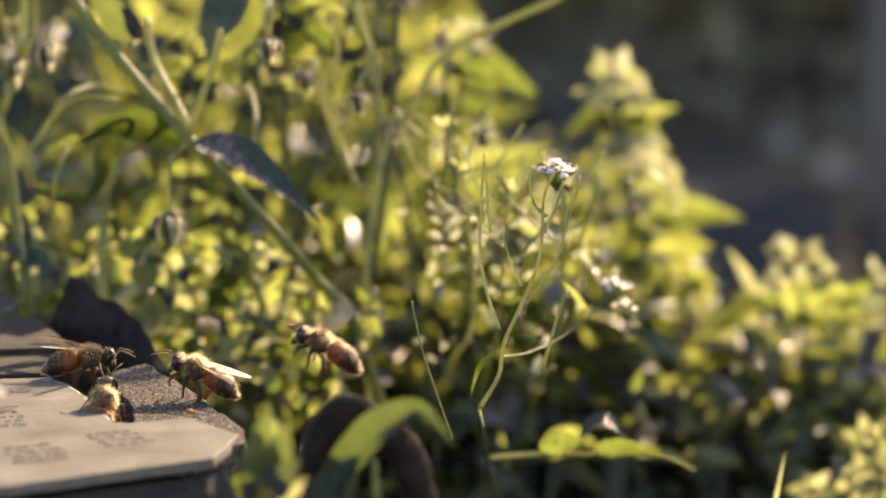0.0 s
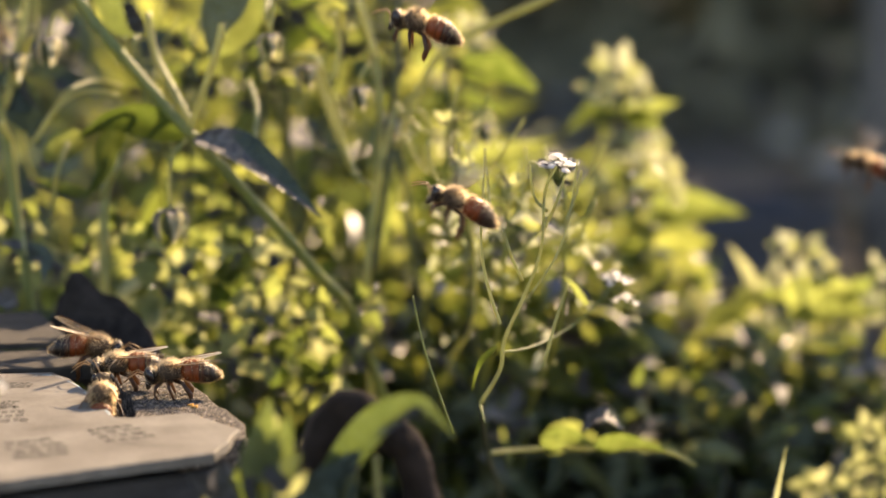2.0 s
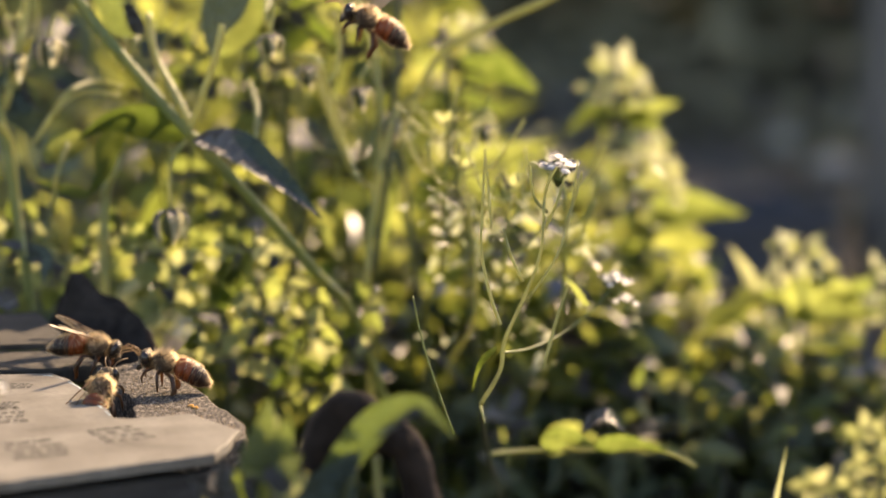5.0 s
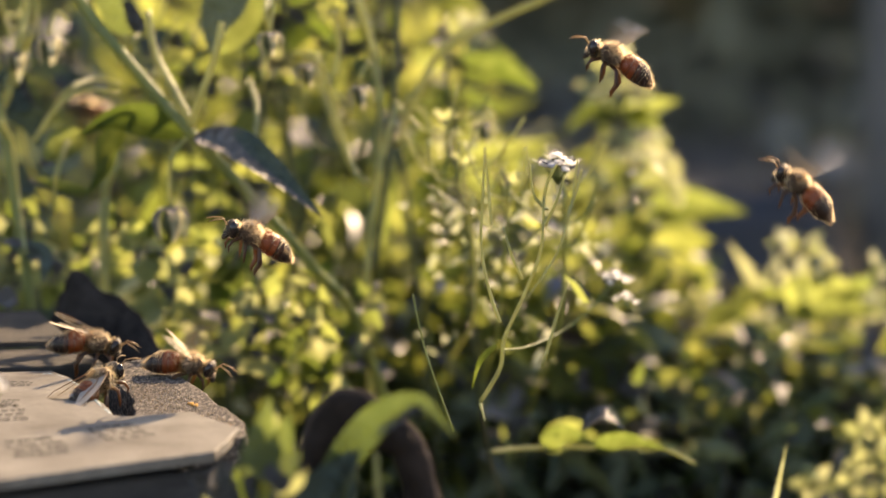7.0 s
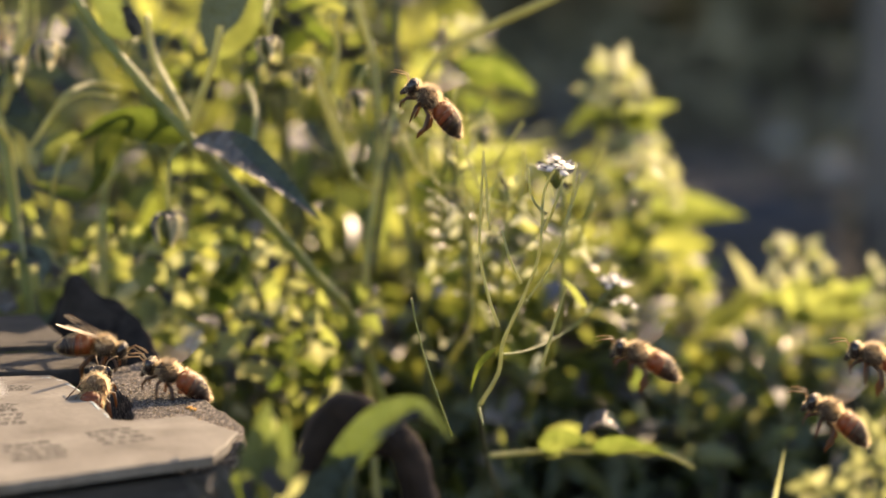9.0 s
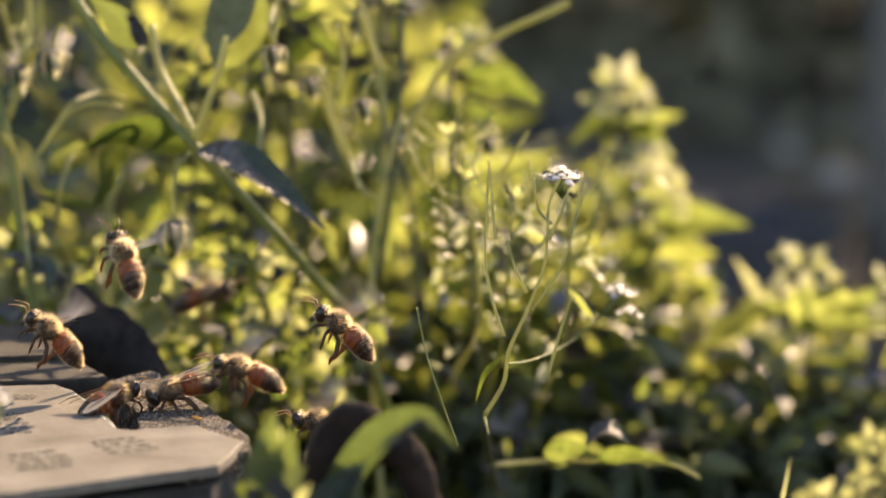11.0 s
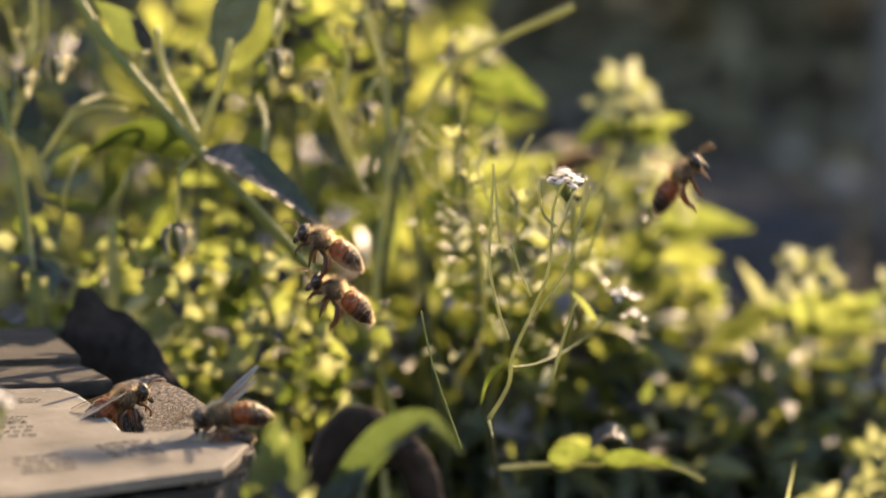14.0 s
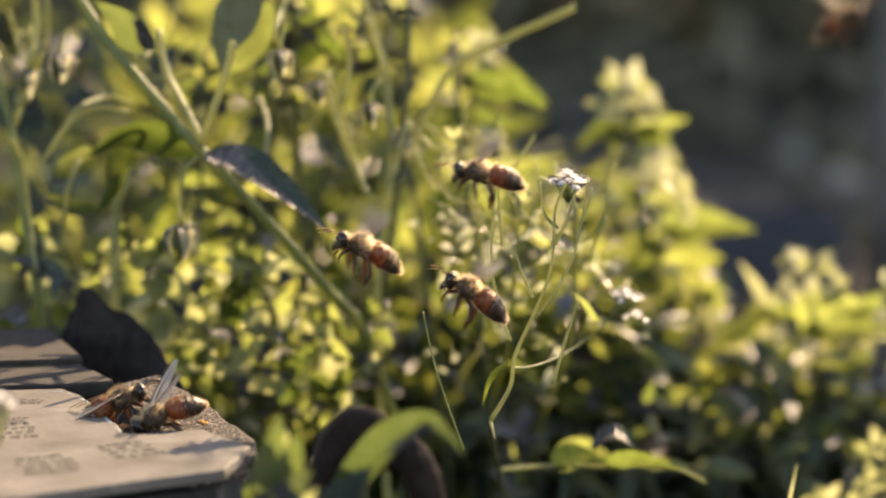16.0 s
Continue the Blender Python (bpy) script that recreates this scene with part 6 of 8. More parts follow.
    me.from_pydata(verts, [], faces)
    me.materials.append(FUZZ)
    f = new("fuzz", me)
    f.parent = b
    tagged(f, "fine golden hair", kind="stuff")
    return b


FIRST_BEE = bee()
BEES = [FIRST_BEE] + [copy_thing(FIRST_BEE, pose(0, 0, 0)) for _ in range(27 - 1)]


def gnat():
    g = thing("gnat", "tiny pale gnat in flight", "gnat", pose(0, 0, 0))
    bm = bmesh.new()
    ball(bm, (0, 0, 0), (0.0011, 0.0004, 0.0004), None, 8, 6)
    part("body", bm, THORAX, g)
    for s in (-1, 1):
        bm = bmesh.new()
        vs = [bm.verts.new(p) for p in ((0.0003, s * 0.0002, 0.0003), (0.0005, s * 0.0012, 0.0010), (-0.0004, s * 0.0016, 0.0013), (-0.0010, s * 0.0008, 0.0008))]
        bm.faces.new(vs)
        part("wing", bm, HUSK, g)
    return g


GNAT = gnat()


def wings_of(b):
    return [o for o in b.children if o.name.startswith("wing")]


def wing_pose(wing, lift, back, twist=0):
    """lift: degrees up from level; back: degrees swept to the tail."""
    s = 1 if wing.location.y > 0 else -1
    return Matrix.Translation(wing.location) @ Matrix.Rotation(radians(s * back), 4, "Z") @ Matrix.Rotation(radians(s * lift), 4, "X") @ Matrix.Rotation(radians(twist), 4, "Y")


BEAT = ((26, 4, 45), (22, -66, 45), (26, -78, 50), (34, -4, 45), (36, 66, 45), (40, 78, 40))


def beat_wings(b, flights, rest, phase=0, landed=None):
    """Wings fold at rest, beat while b is in the air, and may stay raised once it has landed."""
    for w in wings_of(b):
        folded = wing_pose(w, rest[0], rest[1])
        rows, last = [], -1
        for t0, t1 in flights:
            f0, f1 = round(t0 * FPS), round(t1 * FPS)
            if f0 - 3 > last:
                rows += [((last + 1) / FPS, folded), ((f0 - 3) / FPS, folded)] if f0 - 3 > last + 1 else [((f0 - 3) / FPS, folded)]
            for f in range(max(f0, last + 1), f1 + 1):
                rows.append((f / FPS, wing_pose(w, *BEAT[(f + phase) % 6])))
            last = f1 + 3
            if landed:
                folded = wing_pose(w, landed[0], landed[1])
            if last < 16 * FPS:
                rows.append((last / FPS, folded))
        if last < 16 * FPS:
            rows += [((last + 1) / FPS, folded), (16.0, folded)] if rows else [(0.0, folded), (16.0, folded)]
        walk(w, rows)


def motions():
    walk(BEES[0], [
        (0, pose(-0.0602, 0.4211, 0.2042, 0, -8, 12)), (0.5, pose(-0.0599, 0.4213, 0.2042, 0, -8, 10)), (1, pose(-0.0599, 0.4234, 0.2042, 0, -4, 8)),
        (1.5, pose(-0.0596, 0.4264, 0.2042, 0, 2, 5)), (2, pose(-0.0597, 0.4261, 0.2042, 0, 2, 4)), (2.5, pose(-0.0596, 0.4270, 0.2042, 0, 4, 2)),
        (3, pose(-0.0595, 0.4273, 0.2042, 0, 4, 2)), (3.5, pose(-0.0601, 0.4273, 0.2042, 0, 5, 0)), (4, pose(-0.0603, 0.4266, 0.2042, 0, 6, -2)),
        (5.2, pose(-0.0600, 0.4269, 0.2042, 0, 3, 2)), (6.5, pose(-0.0602, 0.4273, 0.2042, 0, 3, 4)), (7, pose(-0.0601, 0.4273, 0.2042, 0, 3, 3)),
        (7.5, pose(-0.0599, 0.4282, 0.2042, 0, 3, 3)), (8, pose(-0.0596, 0.4276, 0.2042, 0, 4, 0)), (8.5, pose(-0.0589, 0.4278, 0.2042, 0, 5, -5)),
        (9, pose(-0.0587, 0.4279, 0.2042, 0, 4, -2)), (9.2, pose(-0.0589, 0.4255, 0.2042, 0, 4, -6)), (9.7, pose(-0.0580, 0.4204, 0.2032, 0, 15, -40)),
        (10.3, pose(-0.0586, 0.4291, 0.1972, 0, 45, -80)), (10.9, pose(-0.0574, 0.4023, 0.1800, 0, 30, -100)), (16, pose(-0.0590, 0.4061, 0.1760, 0, 30, -100))])
    beat_wings(BEES[0], [], (18, 66), 0)
    walk(BEES[1], [
        (0, pose(-0.0549, 0.3976, 0.2022, 0, -48, 84)), (1, pose(-0.0550, 0.3972, 0.2022, 0, -46, 88)), (2, pose(-0.0553, 0.3972, 0.2022, 0, -46, 92)),
        (3, pose(-0.0562, 0.3998, 0.2022, 0, -42, 75)), (3.5, pose(-0.0569, 0.4018, 0.2022, 0, -40, 60)), (4, pose(-0.0559, 0.4012, 0.2022, 0, -40, 80)),
        (6.3, pose(-0.0559, 0.4022, 0.2032, 0, -32, 55)), (6.5, pose(-0.0559, 0.4037, 0.2032, 0, -30, 52)), (7, pose(-0.0561, 0.4032, 0.2032, 0, -28, 50)),
        (7.5, pose(-0.0562, 0.4036, 0.2032, 0, -30, 50)), (8, pose(-0.0564, 0.4055, 0.2032, 0, -32, 60)), (8.5, pose(-0.0570, 0.4064, 0.2022, 0, -40, 75)),
        (9, pose(-0.0572, 0.4057, 0.2022, 0, -38, 80)), (9.2, pose(-0.0572, 0.4063, 0.2022, 0, -38, 80)), (11.3, pose(-0.0540, 0.4009, 0.2032, 0, -18, 40)),
        (11.5, pose(-0.0542, 0.4003, 0.2032, 0, -18, 40)), (12, pose(-0.0541, 0.4015, 0.2032, 0, -12, 20)), (12.5, pose(-0.0533, 0.4003, 0.2032, 0, -14, 35)),
        (13, pose(-0.0522, 0.4000, 0.2032, 0, -18, 35)), (13.5, pose(-0.0530, 0.3988, 0.2032, 0, -24, 24)), (14, pose(-0.0534, 0.4014, 0.2032, 0, -26, 18)),
        (14.5, pose(-0.0534, 0.4027, 0.2032, 0, -26, 18)), (15, pose(-0.0539, 0.4018, 0.2032, 0, -30, 22)), (15.5, pose(-0.0535, 0.4018, 0.2032, 0, -28, 24)),
        (16, pose(-0.0543, 0.4022, 0.2032, 0, -26, 16))])
    beat_wings(BEES[1], [], (3, 72), 5)
    walk(BEES[2], [
        (0, pose(-0.0410, 0.4077, 0.2052, 0, -26, 168)), (0.1, pose(-0.0431, 0.4074, 0.2052, 0, -20, 170)), (0.2, pose(-0.0454, 0.4116, 0.2042, 0, -12, 172)),
        (0.3, pose(-0.0466, 0.4113, 0.2042, 0, -8, 174)), (0.5, pose(-0.0494, 0.4090, 0.2042, 0, -4, 176)), (1, pose(-0.0512, 0.4092, 0.2042, 0, -2, 180)),
        (1.5, pose(-0.0530, 0.4111, 0.2042, 0, -2, 182)), (2, pose(-0.0548, 0.4117, 0.2042, 0, -0, 184)), (2.5, pose(-0.0553, 0.4100, 0.2042, 0, 4, 190)),
        (3, pose(-0.0562, 0.4139, 0.2022, 0, 16, 205)), (3.4, pose(-0.0577, 0.4210, 0.1972, 0, 42, 225)), (4, pose(-0.0560, 0.3954, 0.1820, 0, 40, 240)),
        (16, pose(-0.0608, 0.4041, 0.1760, 0, 20, 240))])
    beat_wings(BEES[2], [], (5, 74), 4)
    walk(BEES[3], [
        (0, pose(-0.0205, 0.4112, 0.2090, 0, -30, 172)), (0.1, pose(-0.0247, 0.4108, 0.2070, 0, -32, 174)), (0.2, pose(-0.0312, 0.4101, 0.2030, 0, -30, 170)),
        (0.3, pose(-0.0345, 0.3913, 0.2072, 0, -26, 170)), (0.4, pose(-0.0386, 0.3981, 0.2052, 0, -24, 190)), (0.5, pose(-0.0412, 0.4085, 0.2042, 0, 4, 215)),
        (0.7, pose(-0.0449, 0.4079, 0.2042, 0, 12, 222)), (1, pose(-0.0440, 0.4075, 0.2042, 0, 14, 212)), (1.5, pose(-0.0443, 0.4102, 0.2042, 0, 8, 195)),
        (2, pose(-0.0452, 0.4057, 0.2042, 0, 2, 184)), (2.5, pose(-0.0485, 0.4040, 0.2042, 0, 6, 182)), (3, pose(-0.0499, 0.4026, 0.2042, 0, 12, 170)),
        (3.3, pose(-0.0529, 0.4098, 0.2032, 0, 10, 140)), (3.6, pose(-0.0555, 0.4145, 0.2012, 0, 25, 200)), (4, pose(-0.0589, 0.4339, 0.1932, 0, 45, 230)),
        (4.5, pose(-0.0556, 0.3950, 0.1780, 0, 30, 230)), (16, pose(-0.0588, 0.4041, 0.1740, 0, 10, 230))])
    beat_wings(BEES[3], [(0, 0.45)], (5, 74), 3)
    walk(BEES[4], [
        (0, pose(0.1304, 0.4480, 0.3048, 0, -15, 175)), (0.5, pose(0.0727, 0.4305, 0.2621, 0, -28, 172)), (0.6, pose(0.0688, 0.4247, 0.2576, 0, -30, 170)),
        (0.7, pose(0.0622, 0.4180, 0.2483, 0, -30, 172)), (0.8, pose(0.0583, 0.4168, 0.2415, 0, -32, 172)), (0.9, pose(0.0542, 0.4158, 0.2357, 0, -34, 174)),
        (1, pose(0.0470, 0.4195, 0.2277, 0, -36, 172)), (1.1, pose(0.0402, 0.4188, 0.2239, 0, -38, 172)), (1.2, pose(0.0328, 0.4186, 0.2224, 0, -38, 172)),
        (1.3, pose(0.0278, 0.4135, 0.2225, 0, -38, 172)), (1.4, pose(0.0236, 0.4134, 0.2217, 0, -38, 174)), (1.5, pose(0.0187, 0.4134, 0.2221, 0, -38, 174)),
        (1.6, pose(0.0152, 0.4137, 0.2239, 0, -36, 174)), (1.7, pose(0.0118, 0.4142, 0.2265, 0, -34, 176)), (1.8, pose(0.0087, 0.4146, 0.2287, 0, -32, 176)),
        (1.9, pose(0.0064, 0.4149, 0.2307, 0, -30, 176)), (2, pose(0.0018, 0.4151, 0.2317, 0, -26, 178)), (2.1, pose(-0.0013, 0.4151, 0.2314, 0, -30, 178)),
        (2.2, pose(-0.0047, 0.4151, 0.2314, 0, -32, 174)), (2.3, pose(-0.0070, 0.4151, 0.2314, 0, -36, 172)), (2.4, pose(-0.0090, 0.4151, 0.2314, 0, -38, 168)),
        (2.5, pose(-0.0109, 0.4153, 0.2326, 0, -40, 166)), (2.6, pose(-0.0123, 0.4155, 0.2336, 0, -44, 168)), (2.7, pose(-0.0132, 0.4159, 0.2363, 0, -46, 168)),
        (2.8, pose(-0.0124, 0.4162, 0.2381, 0, -48, 166)), (2.9, pose(-0.0120, 0.4168, 0.2412, 0, -46, 166)), (3, pose(-0.0102, 0.4176, 0.2461, 0, -42, 166)),
        (3.1, pose(-0.0094, 0.4233, 0.2492, 0, -44, 166)), (3.2, pose(-0.0056, 0.4242, 0.2546, 0, -40, 170)), (3.3, pose(-0.0034, 0.4298, 0.2576, 0, -35, 175)),
        (3.4, pose(-0.0002, 0.4302, 0.2600, 0, -30, 180)), (3.5, pose(0.0079, 0.4307, 0.2625, 0, -24, 184)), (3.6, pose(0.0157, 0.4308, 0.2631, 0, -24, 182)),
        (3.7, pose(0.0227, 0.4307, 0.2629, 0, -28, 182)), (3.8, pose(0.0299, 0.4305, 0.2618, 0, -30, 178)), (3.9, pose(0.0358, 0.4304, 0.2608, 0, -34, 176)),
        (4, pose(0.0419, 0.4302, 0.2599, 0, -36, 172)), (4.1, pose(0.0437, 0.4301, 0.2593, 0, -36, 172)), (4.2, pose(0.0452, 0.4300, 0.2585, 0, -36, 172)),
        (4.7, pose(0.0609, 0.4419, 0.2689, 0, -30, 172)), (6, pose(0.1507, 0.6129, 0.3172, 0, -20, 150)), (16, pose(0.7008, 1.2689, 0.5862, 0, -10, 60))])
    beat_wings(BEES[4], [(0.3, 5.0)], (5, 74), 0)
    walk(BEES[5], [
        (0, pose(0.0743, 0.4769, 0.3541, 0, -20, 178)), (2.4, pose(0.0158, 0.4262, 0.2659, 0, -30, 178)), (2.5, pose(0.0129, 0.4257, 0.2629, 0, -34, 176)),
        (2.6, pose(0.0114, 0.4252, 0.2603, 0, -34, 178)), (2.7, pose(0.0079, 0.4197, 0.2577, 0, -36, 178)), (2.8, pose(0.0075, 0.4189, 0.2532, 0, -34, 178)),
        (2.9, pose(0.0055, 0.4184, 0.2501, 0, -34, 178)), (3, pose(0.0018, 0.4178, 0.2470, 0, -30, 178)), (3.1, pose(-0.0017, 0.4174, 0.2450, 0, -32, 176)),
        (3.2, pose(-0.0067, 0.4173, 0.2442, 0, -32, 174)), (3.3, pose(-0.0109, 0.4172, 0.2439, 0, -34, 172)), (3.4, pose(-0.0140, 0.4171, 0.2432, 0, -36, 170)),
        (3.5, pose(-0.0203, 0.4169, 0.2421, 0, -38, 168)), (3.6, pose(-0.0247, 0.4168, 0.2413, 0, -36, 172)), (3.7, pose(-0.0315, 0.4169, 0.2421, 0, -32, 178)),
        (3.8, pose(-0.0353, 0.4167, 0.2409, 0, -32, 184)), (3.9, pose(-0.0386, 0.4165, 0.2399, 0, -34, 184)), (4, pose(-0.0418, 0.4157, 0.2348, 0, -38, 182)),
        (4.1, pose(-0.0432, 0.4149, 0.2308, 0, -38, 182)), (4.2, pose(-0.0447, 0.4144, 0.2278, 0, -38, 180)), (4.6, pose(-0.0457, 0.4124, 0.2162, 0, -34, 176)),
        (5, pose(-0.0465, 0.4094, 0.2052, 0, -20, 178)), (5.3, pose(-0.0501, 0.4072, 0.2042, 0, -0, 182)), (5.7, pose(-0.0562, 0.4182, 0.1992, 0, 30, 210)),
        (6.1, pose(-0.0559, 0.3963, 0.1820, 0, 40, 230)), (16, pose(-0.0588, 0.4041, 0.1740, 0, -0, 200))])
    beat_wings(BEES[5], [(2.2, 5.0)], (5, 74), 3)
    walk(BEES[6], [
        (0, pose(-0.0499, 0.4770, 0.3541, 0, -20, 150)), (1.8, pose(-0.0061, 0.4269, 0.2697, 0, -18, 176)), (2, pose(-0.0046, 0.4202, 0.2609, 0, -18, 176)),
        (2.1, pose(-0.0043, 0.4197, 0.2576, 0, -22, 176)), (2.2, pose(-0.0023, 0.4189, 0.2532, 0, -24, 176)), (2.3, pose(-0.0005, 0.4186, 0.2513, 0, -24, 176)),
        (2.4, pose(0.0014, 0.4184, 0.2501, 0, -26, 174)), (2.5, pose(0.0061, 0.4178, 0.2469, 0, -26, 172)), (2.6, pose(0.0090, 0.4173, 0.2442, 0, -26, 172)),
        (2.7, pose(0.0151, 0.4166, 0.2400, 0, -24, 174)), (2.8, pose(0.0189, 0.4163, 0.2381, 0, -22, 176)), (2.9, pose(0.0216, 0.4159, 0.2363, 0, -18, 176)),
        (3, pose(0.0250, 0.4156, 0.2342, 0, -16, 176)), (3.1, pose(0.0261, 0.4155, 0.2337, 0, -18, 176)), (3.2, pose(0.0273, 0.4155, 0.2341, 0, -20, 176)),
        (3.3, pose(0.0280, 0.4158, 0.2356, 0, -24, 176)), (3.4, pose(0.0280, 0.4160, 0.2368, 0, -24, 174)), (3.5, pose(0.0277, 0.4166, 0.2400, 0, -26, 174)),
        (3.6, pose(0.0268, 0.4172, 0.2436, 0, -26, 174)), (3.7, pose(0.0265, 0.4182, 0.2492, 0, -28, 172)), (3.8, pose(0.0265, 0.4188, 0.2526, 0, -28, 172)),
        (3.9, pose(0.0265, 0.4194, 0.2562, 0, -28, 170)), (4, pose(0.0277, 0.4201, 0.2602, 0, -26, 172)), (4.1, pose(0.0284, 0.4205, 0.2624, 0, -26, 172)),
        (4.2, pose(0.0308, 0.4208, 0.2642, 0, -26, 172)), (4.7, pose(0.0372, 0.4435, 0.2777, 0, -22, 160)), (7, pose(0.1127, 0.7260, 0.3825, 0, -10, 60)),
        (16, pose(0.5927, 1.2865, 0.6926, 0, -10, 40))])
    beat_wings(BEES[6], [(1.7, 4.8)], (5, 74), 0)
    walk(BEES[7], [
        (0, pose(0.0699, 0.6175, 0.3451, 0, -20, 170)), (1.3, pose(0.0735, 0.5317, 0.2598, 0, -20, 172)), (1.5, pose(0.0776, 0.5298, 0.2489, 0, -20, 172)),
        (1.6, pose(0.0799, 0.5289, 0.2439, 0, -20, 172)), (1.7, pose(0.0842, 0.5278, 0.2372, 0, -20, 172)), (1.8, pose(0.0852, 0.5268, 0.2315, 0, -20, 172)),
        (2, pose(0.0883, 0.5252, 0.2227, 0, -20, 172)), (2.2, pose(0.0880, 0.5242, 0.2168, 0, -25, 172)), (2.5, pose(0.0870, 0.5230, 0.2101, 0, -25, 172)),
        (2.8, pose(0.0840, 0.5226, 0.2078, 0, -20, 172)), (3, pose(0.0852, 0.5230, 0.2098, 0, -18, 172)), (3.3, pose(0.0864, 0.5240, 0.2158, 0, -20, 172)),
        (3.5, pose(0.0886, 0.5256, 0.2248, 0, -30, 172)), (3.7, pose(0.0871, 0.5376, 0.2353, 0, -30, 172)), (3.8, pose(0.0847, 0.5485, 0.2396, 0, -25, 172)),
        (3.9, pose(0.0818, 0.5493, 0.2440, 0, -30, 170)), (4, pose(0.0829, 0.5504, 0.2506, 0, -40, 165)), (4.3, pose(0.0838, 0.5638, 0.2690, 0, -40, 150)),
        (16, pose(0.4848, 1.2725, 0.6128, 0, -20, 60))])
    beat_wings(BEES[7], [(1.0, 4.6)], (5, 74), 3)
    walk(BEES[8], [
        (0, pose(0.0583, 0.6428, 0.3743, 0, -20, 160)), (2.2, pose(0.0633, 0.5823, 0.2588, 0, -40, 150)), (2.4, pose(0.0630, 0.5709, 0.2516, 0, -50, 150)),
        (2.5, pose(0.0634, 0.5704, 0.2487, 0, -50, 150)), (2.7, pose(0.0651, 0.5699, 0.2456, 0, -45, 150)), (2.9, pose(0.0656, 0.5692, 0.2418, 0, -50, 150)),
        (3, pose(0.0660, 0.5687, 0.2387, 0, -50, 150)), (3.1, pose(0.0650, 0.5683, 0.2368, 0, -45, 150)), (3.3, pose(0.0660, 0.5673, 0.2308, 0, -45, 150)),
        (3.5, pose(0.0639, 0.5658, 0.2224, 0, -50, 150)), (3.6, pose(0.0635, 0.5752, 0.2183, 0, -45, 150)), (3.7, pose(0.0603, 0.5845, 0.2133, 0, -40, 155)),
        (3.9, pose(0.0565, 0.6134, 0.2043, 0, -30, 160)), (4.3, pose(0.0406, 0.6719, 0.1909, 0, -20, 170)), (8, pose(-0.0538, 0.8418, 0.1753, 0, -10, 180)),
        (16, pose(-0.4595, 1.1967, 0.1870, 0, -10, 180))])
    beat_wings(BEES[8], [(2.0, 4.4)], (5, 74), 0)
    walk(BEES[9], [
        (0, pose(0.0950, 0.4769, 0.3541, 0, -20, 175)), (4.3, pose(0.0112, 0.4334, 0.2781, 0, -25, 176)), (5.3, pose(-0.0211, 0.4192, 0.2552, 0, -30, 176)),
        (6.3, pose(-0.0338, 0.4160, 0.2369, 0, -34, 176)), (6.4, pose(-0.0345, 0.4156, 0.2344, 0, -32, 176)), (6.5, pose(-0.0349, 0.4152, 0.2320, 0, -26, 178)),
        (6.6, pose(-0.0343, 0.4148, 0.2297, 0, -30, 184)), (6.7, pose(-0.0336, 0.4144, 0.2278, 0, -32, 186)), (6.8, pose(-0.0334, 0.4142, 0.2266, 0, -32, 188)),
        (6.9, pose(-0.0325, 0.4141, 0.2259, 0, -32, 190)), (7, pose(-0.0323, 0.4141, 0.2257, 0, -28, 192)), (7.1, pose(-0.0319, 0.4140, 0.2251, 0, -34, 182)),
        (7.2, pose(-0.0314, 0.4139, 0.2248, 0, -36, 178)), (7.3, pose(-0.0305, 0.4139, 0.2246, 0, -36, 174)), (7.4, pose(-0.0286, 0.4138, 0.2241, 0, -36, 172)),
        (7.5, pose(-0.0275, 0.4137, 0.2237, 0, -32, 172)), (7.6, pose(-0.0267, 0.4136, 0.2230, 0, -30, 174)), (7.7, pose(-0.0263, 0.4135, 0.2226, 0, -28, 174)),
        (7.8, pose(-0.0266, 0.4134, 0.2219, 0, -24, 174)), (7.9, pose(-0.0280, 0.4131, 0.2203, 0, -20, 176)), (8, pose(-0.0289, 0.4129, 0.2192, 0, -14, 178)),
        (8.1, pose(-0.0299, 0.4125, 0.2166, 0, -18, 178)), (8.2, pose(-0.0322, 0.4118, 0.2126, 0, -20, 178)), (8.3, pose(-0.0341, 0.4112, 0.2095, 0, -24, 176)),
        (8.4, pose(-0.0349, 0.4107, 0.2062, 0, -30, 176)), (8.5, pose(-0.0357, 0.4102, 0.2034, 0, -34, 174)), (8.6, pose(-0.0371, 0.4100, 0.2025, 0, -34, 172)),
        (8.7, pose(-0.0367, 0.3894, 0.2072, 0, -32, 170)), (8.8, pose(-0.0400, 0.3997, 0.2052, 0, -30, 170)), (8.9, pose(-0.0425, 0.4058, 0.2042, 0, -28, 170)),
        (9, pose(-0.0455, 0.4078, 0.2042, 0, -26, 170)), (9.1, pose(-0.0477, 0.4090, 0.2042, 0, -24, 172)), (9.2, pose(-0.0509, 0.4111, 0.2042, 0, -20, 174)),
        (9.5, pose(-0.0540, 0.4124, 0.2022, 0, 10, 190)), (9.9, pose(-0.0602, 0.4383, 0.1932, 0, 40, 220)), (10.4, pose(-0.0567, 0.3988, 0.1780, 0, 30, 230)),
        (16, pose(-0.0617, 0.4040, 0.1740, 0, -0, 250))])
    beat_wings(BEES[9], [(4.6, 9.0)], (5, 74), 3)
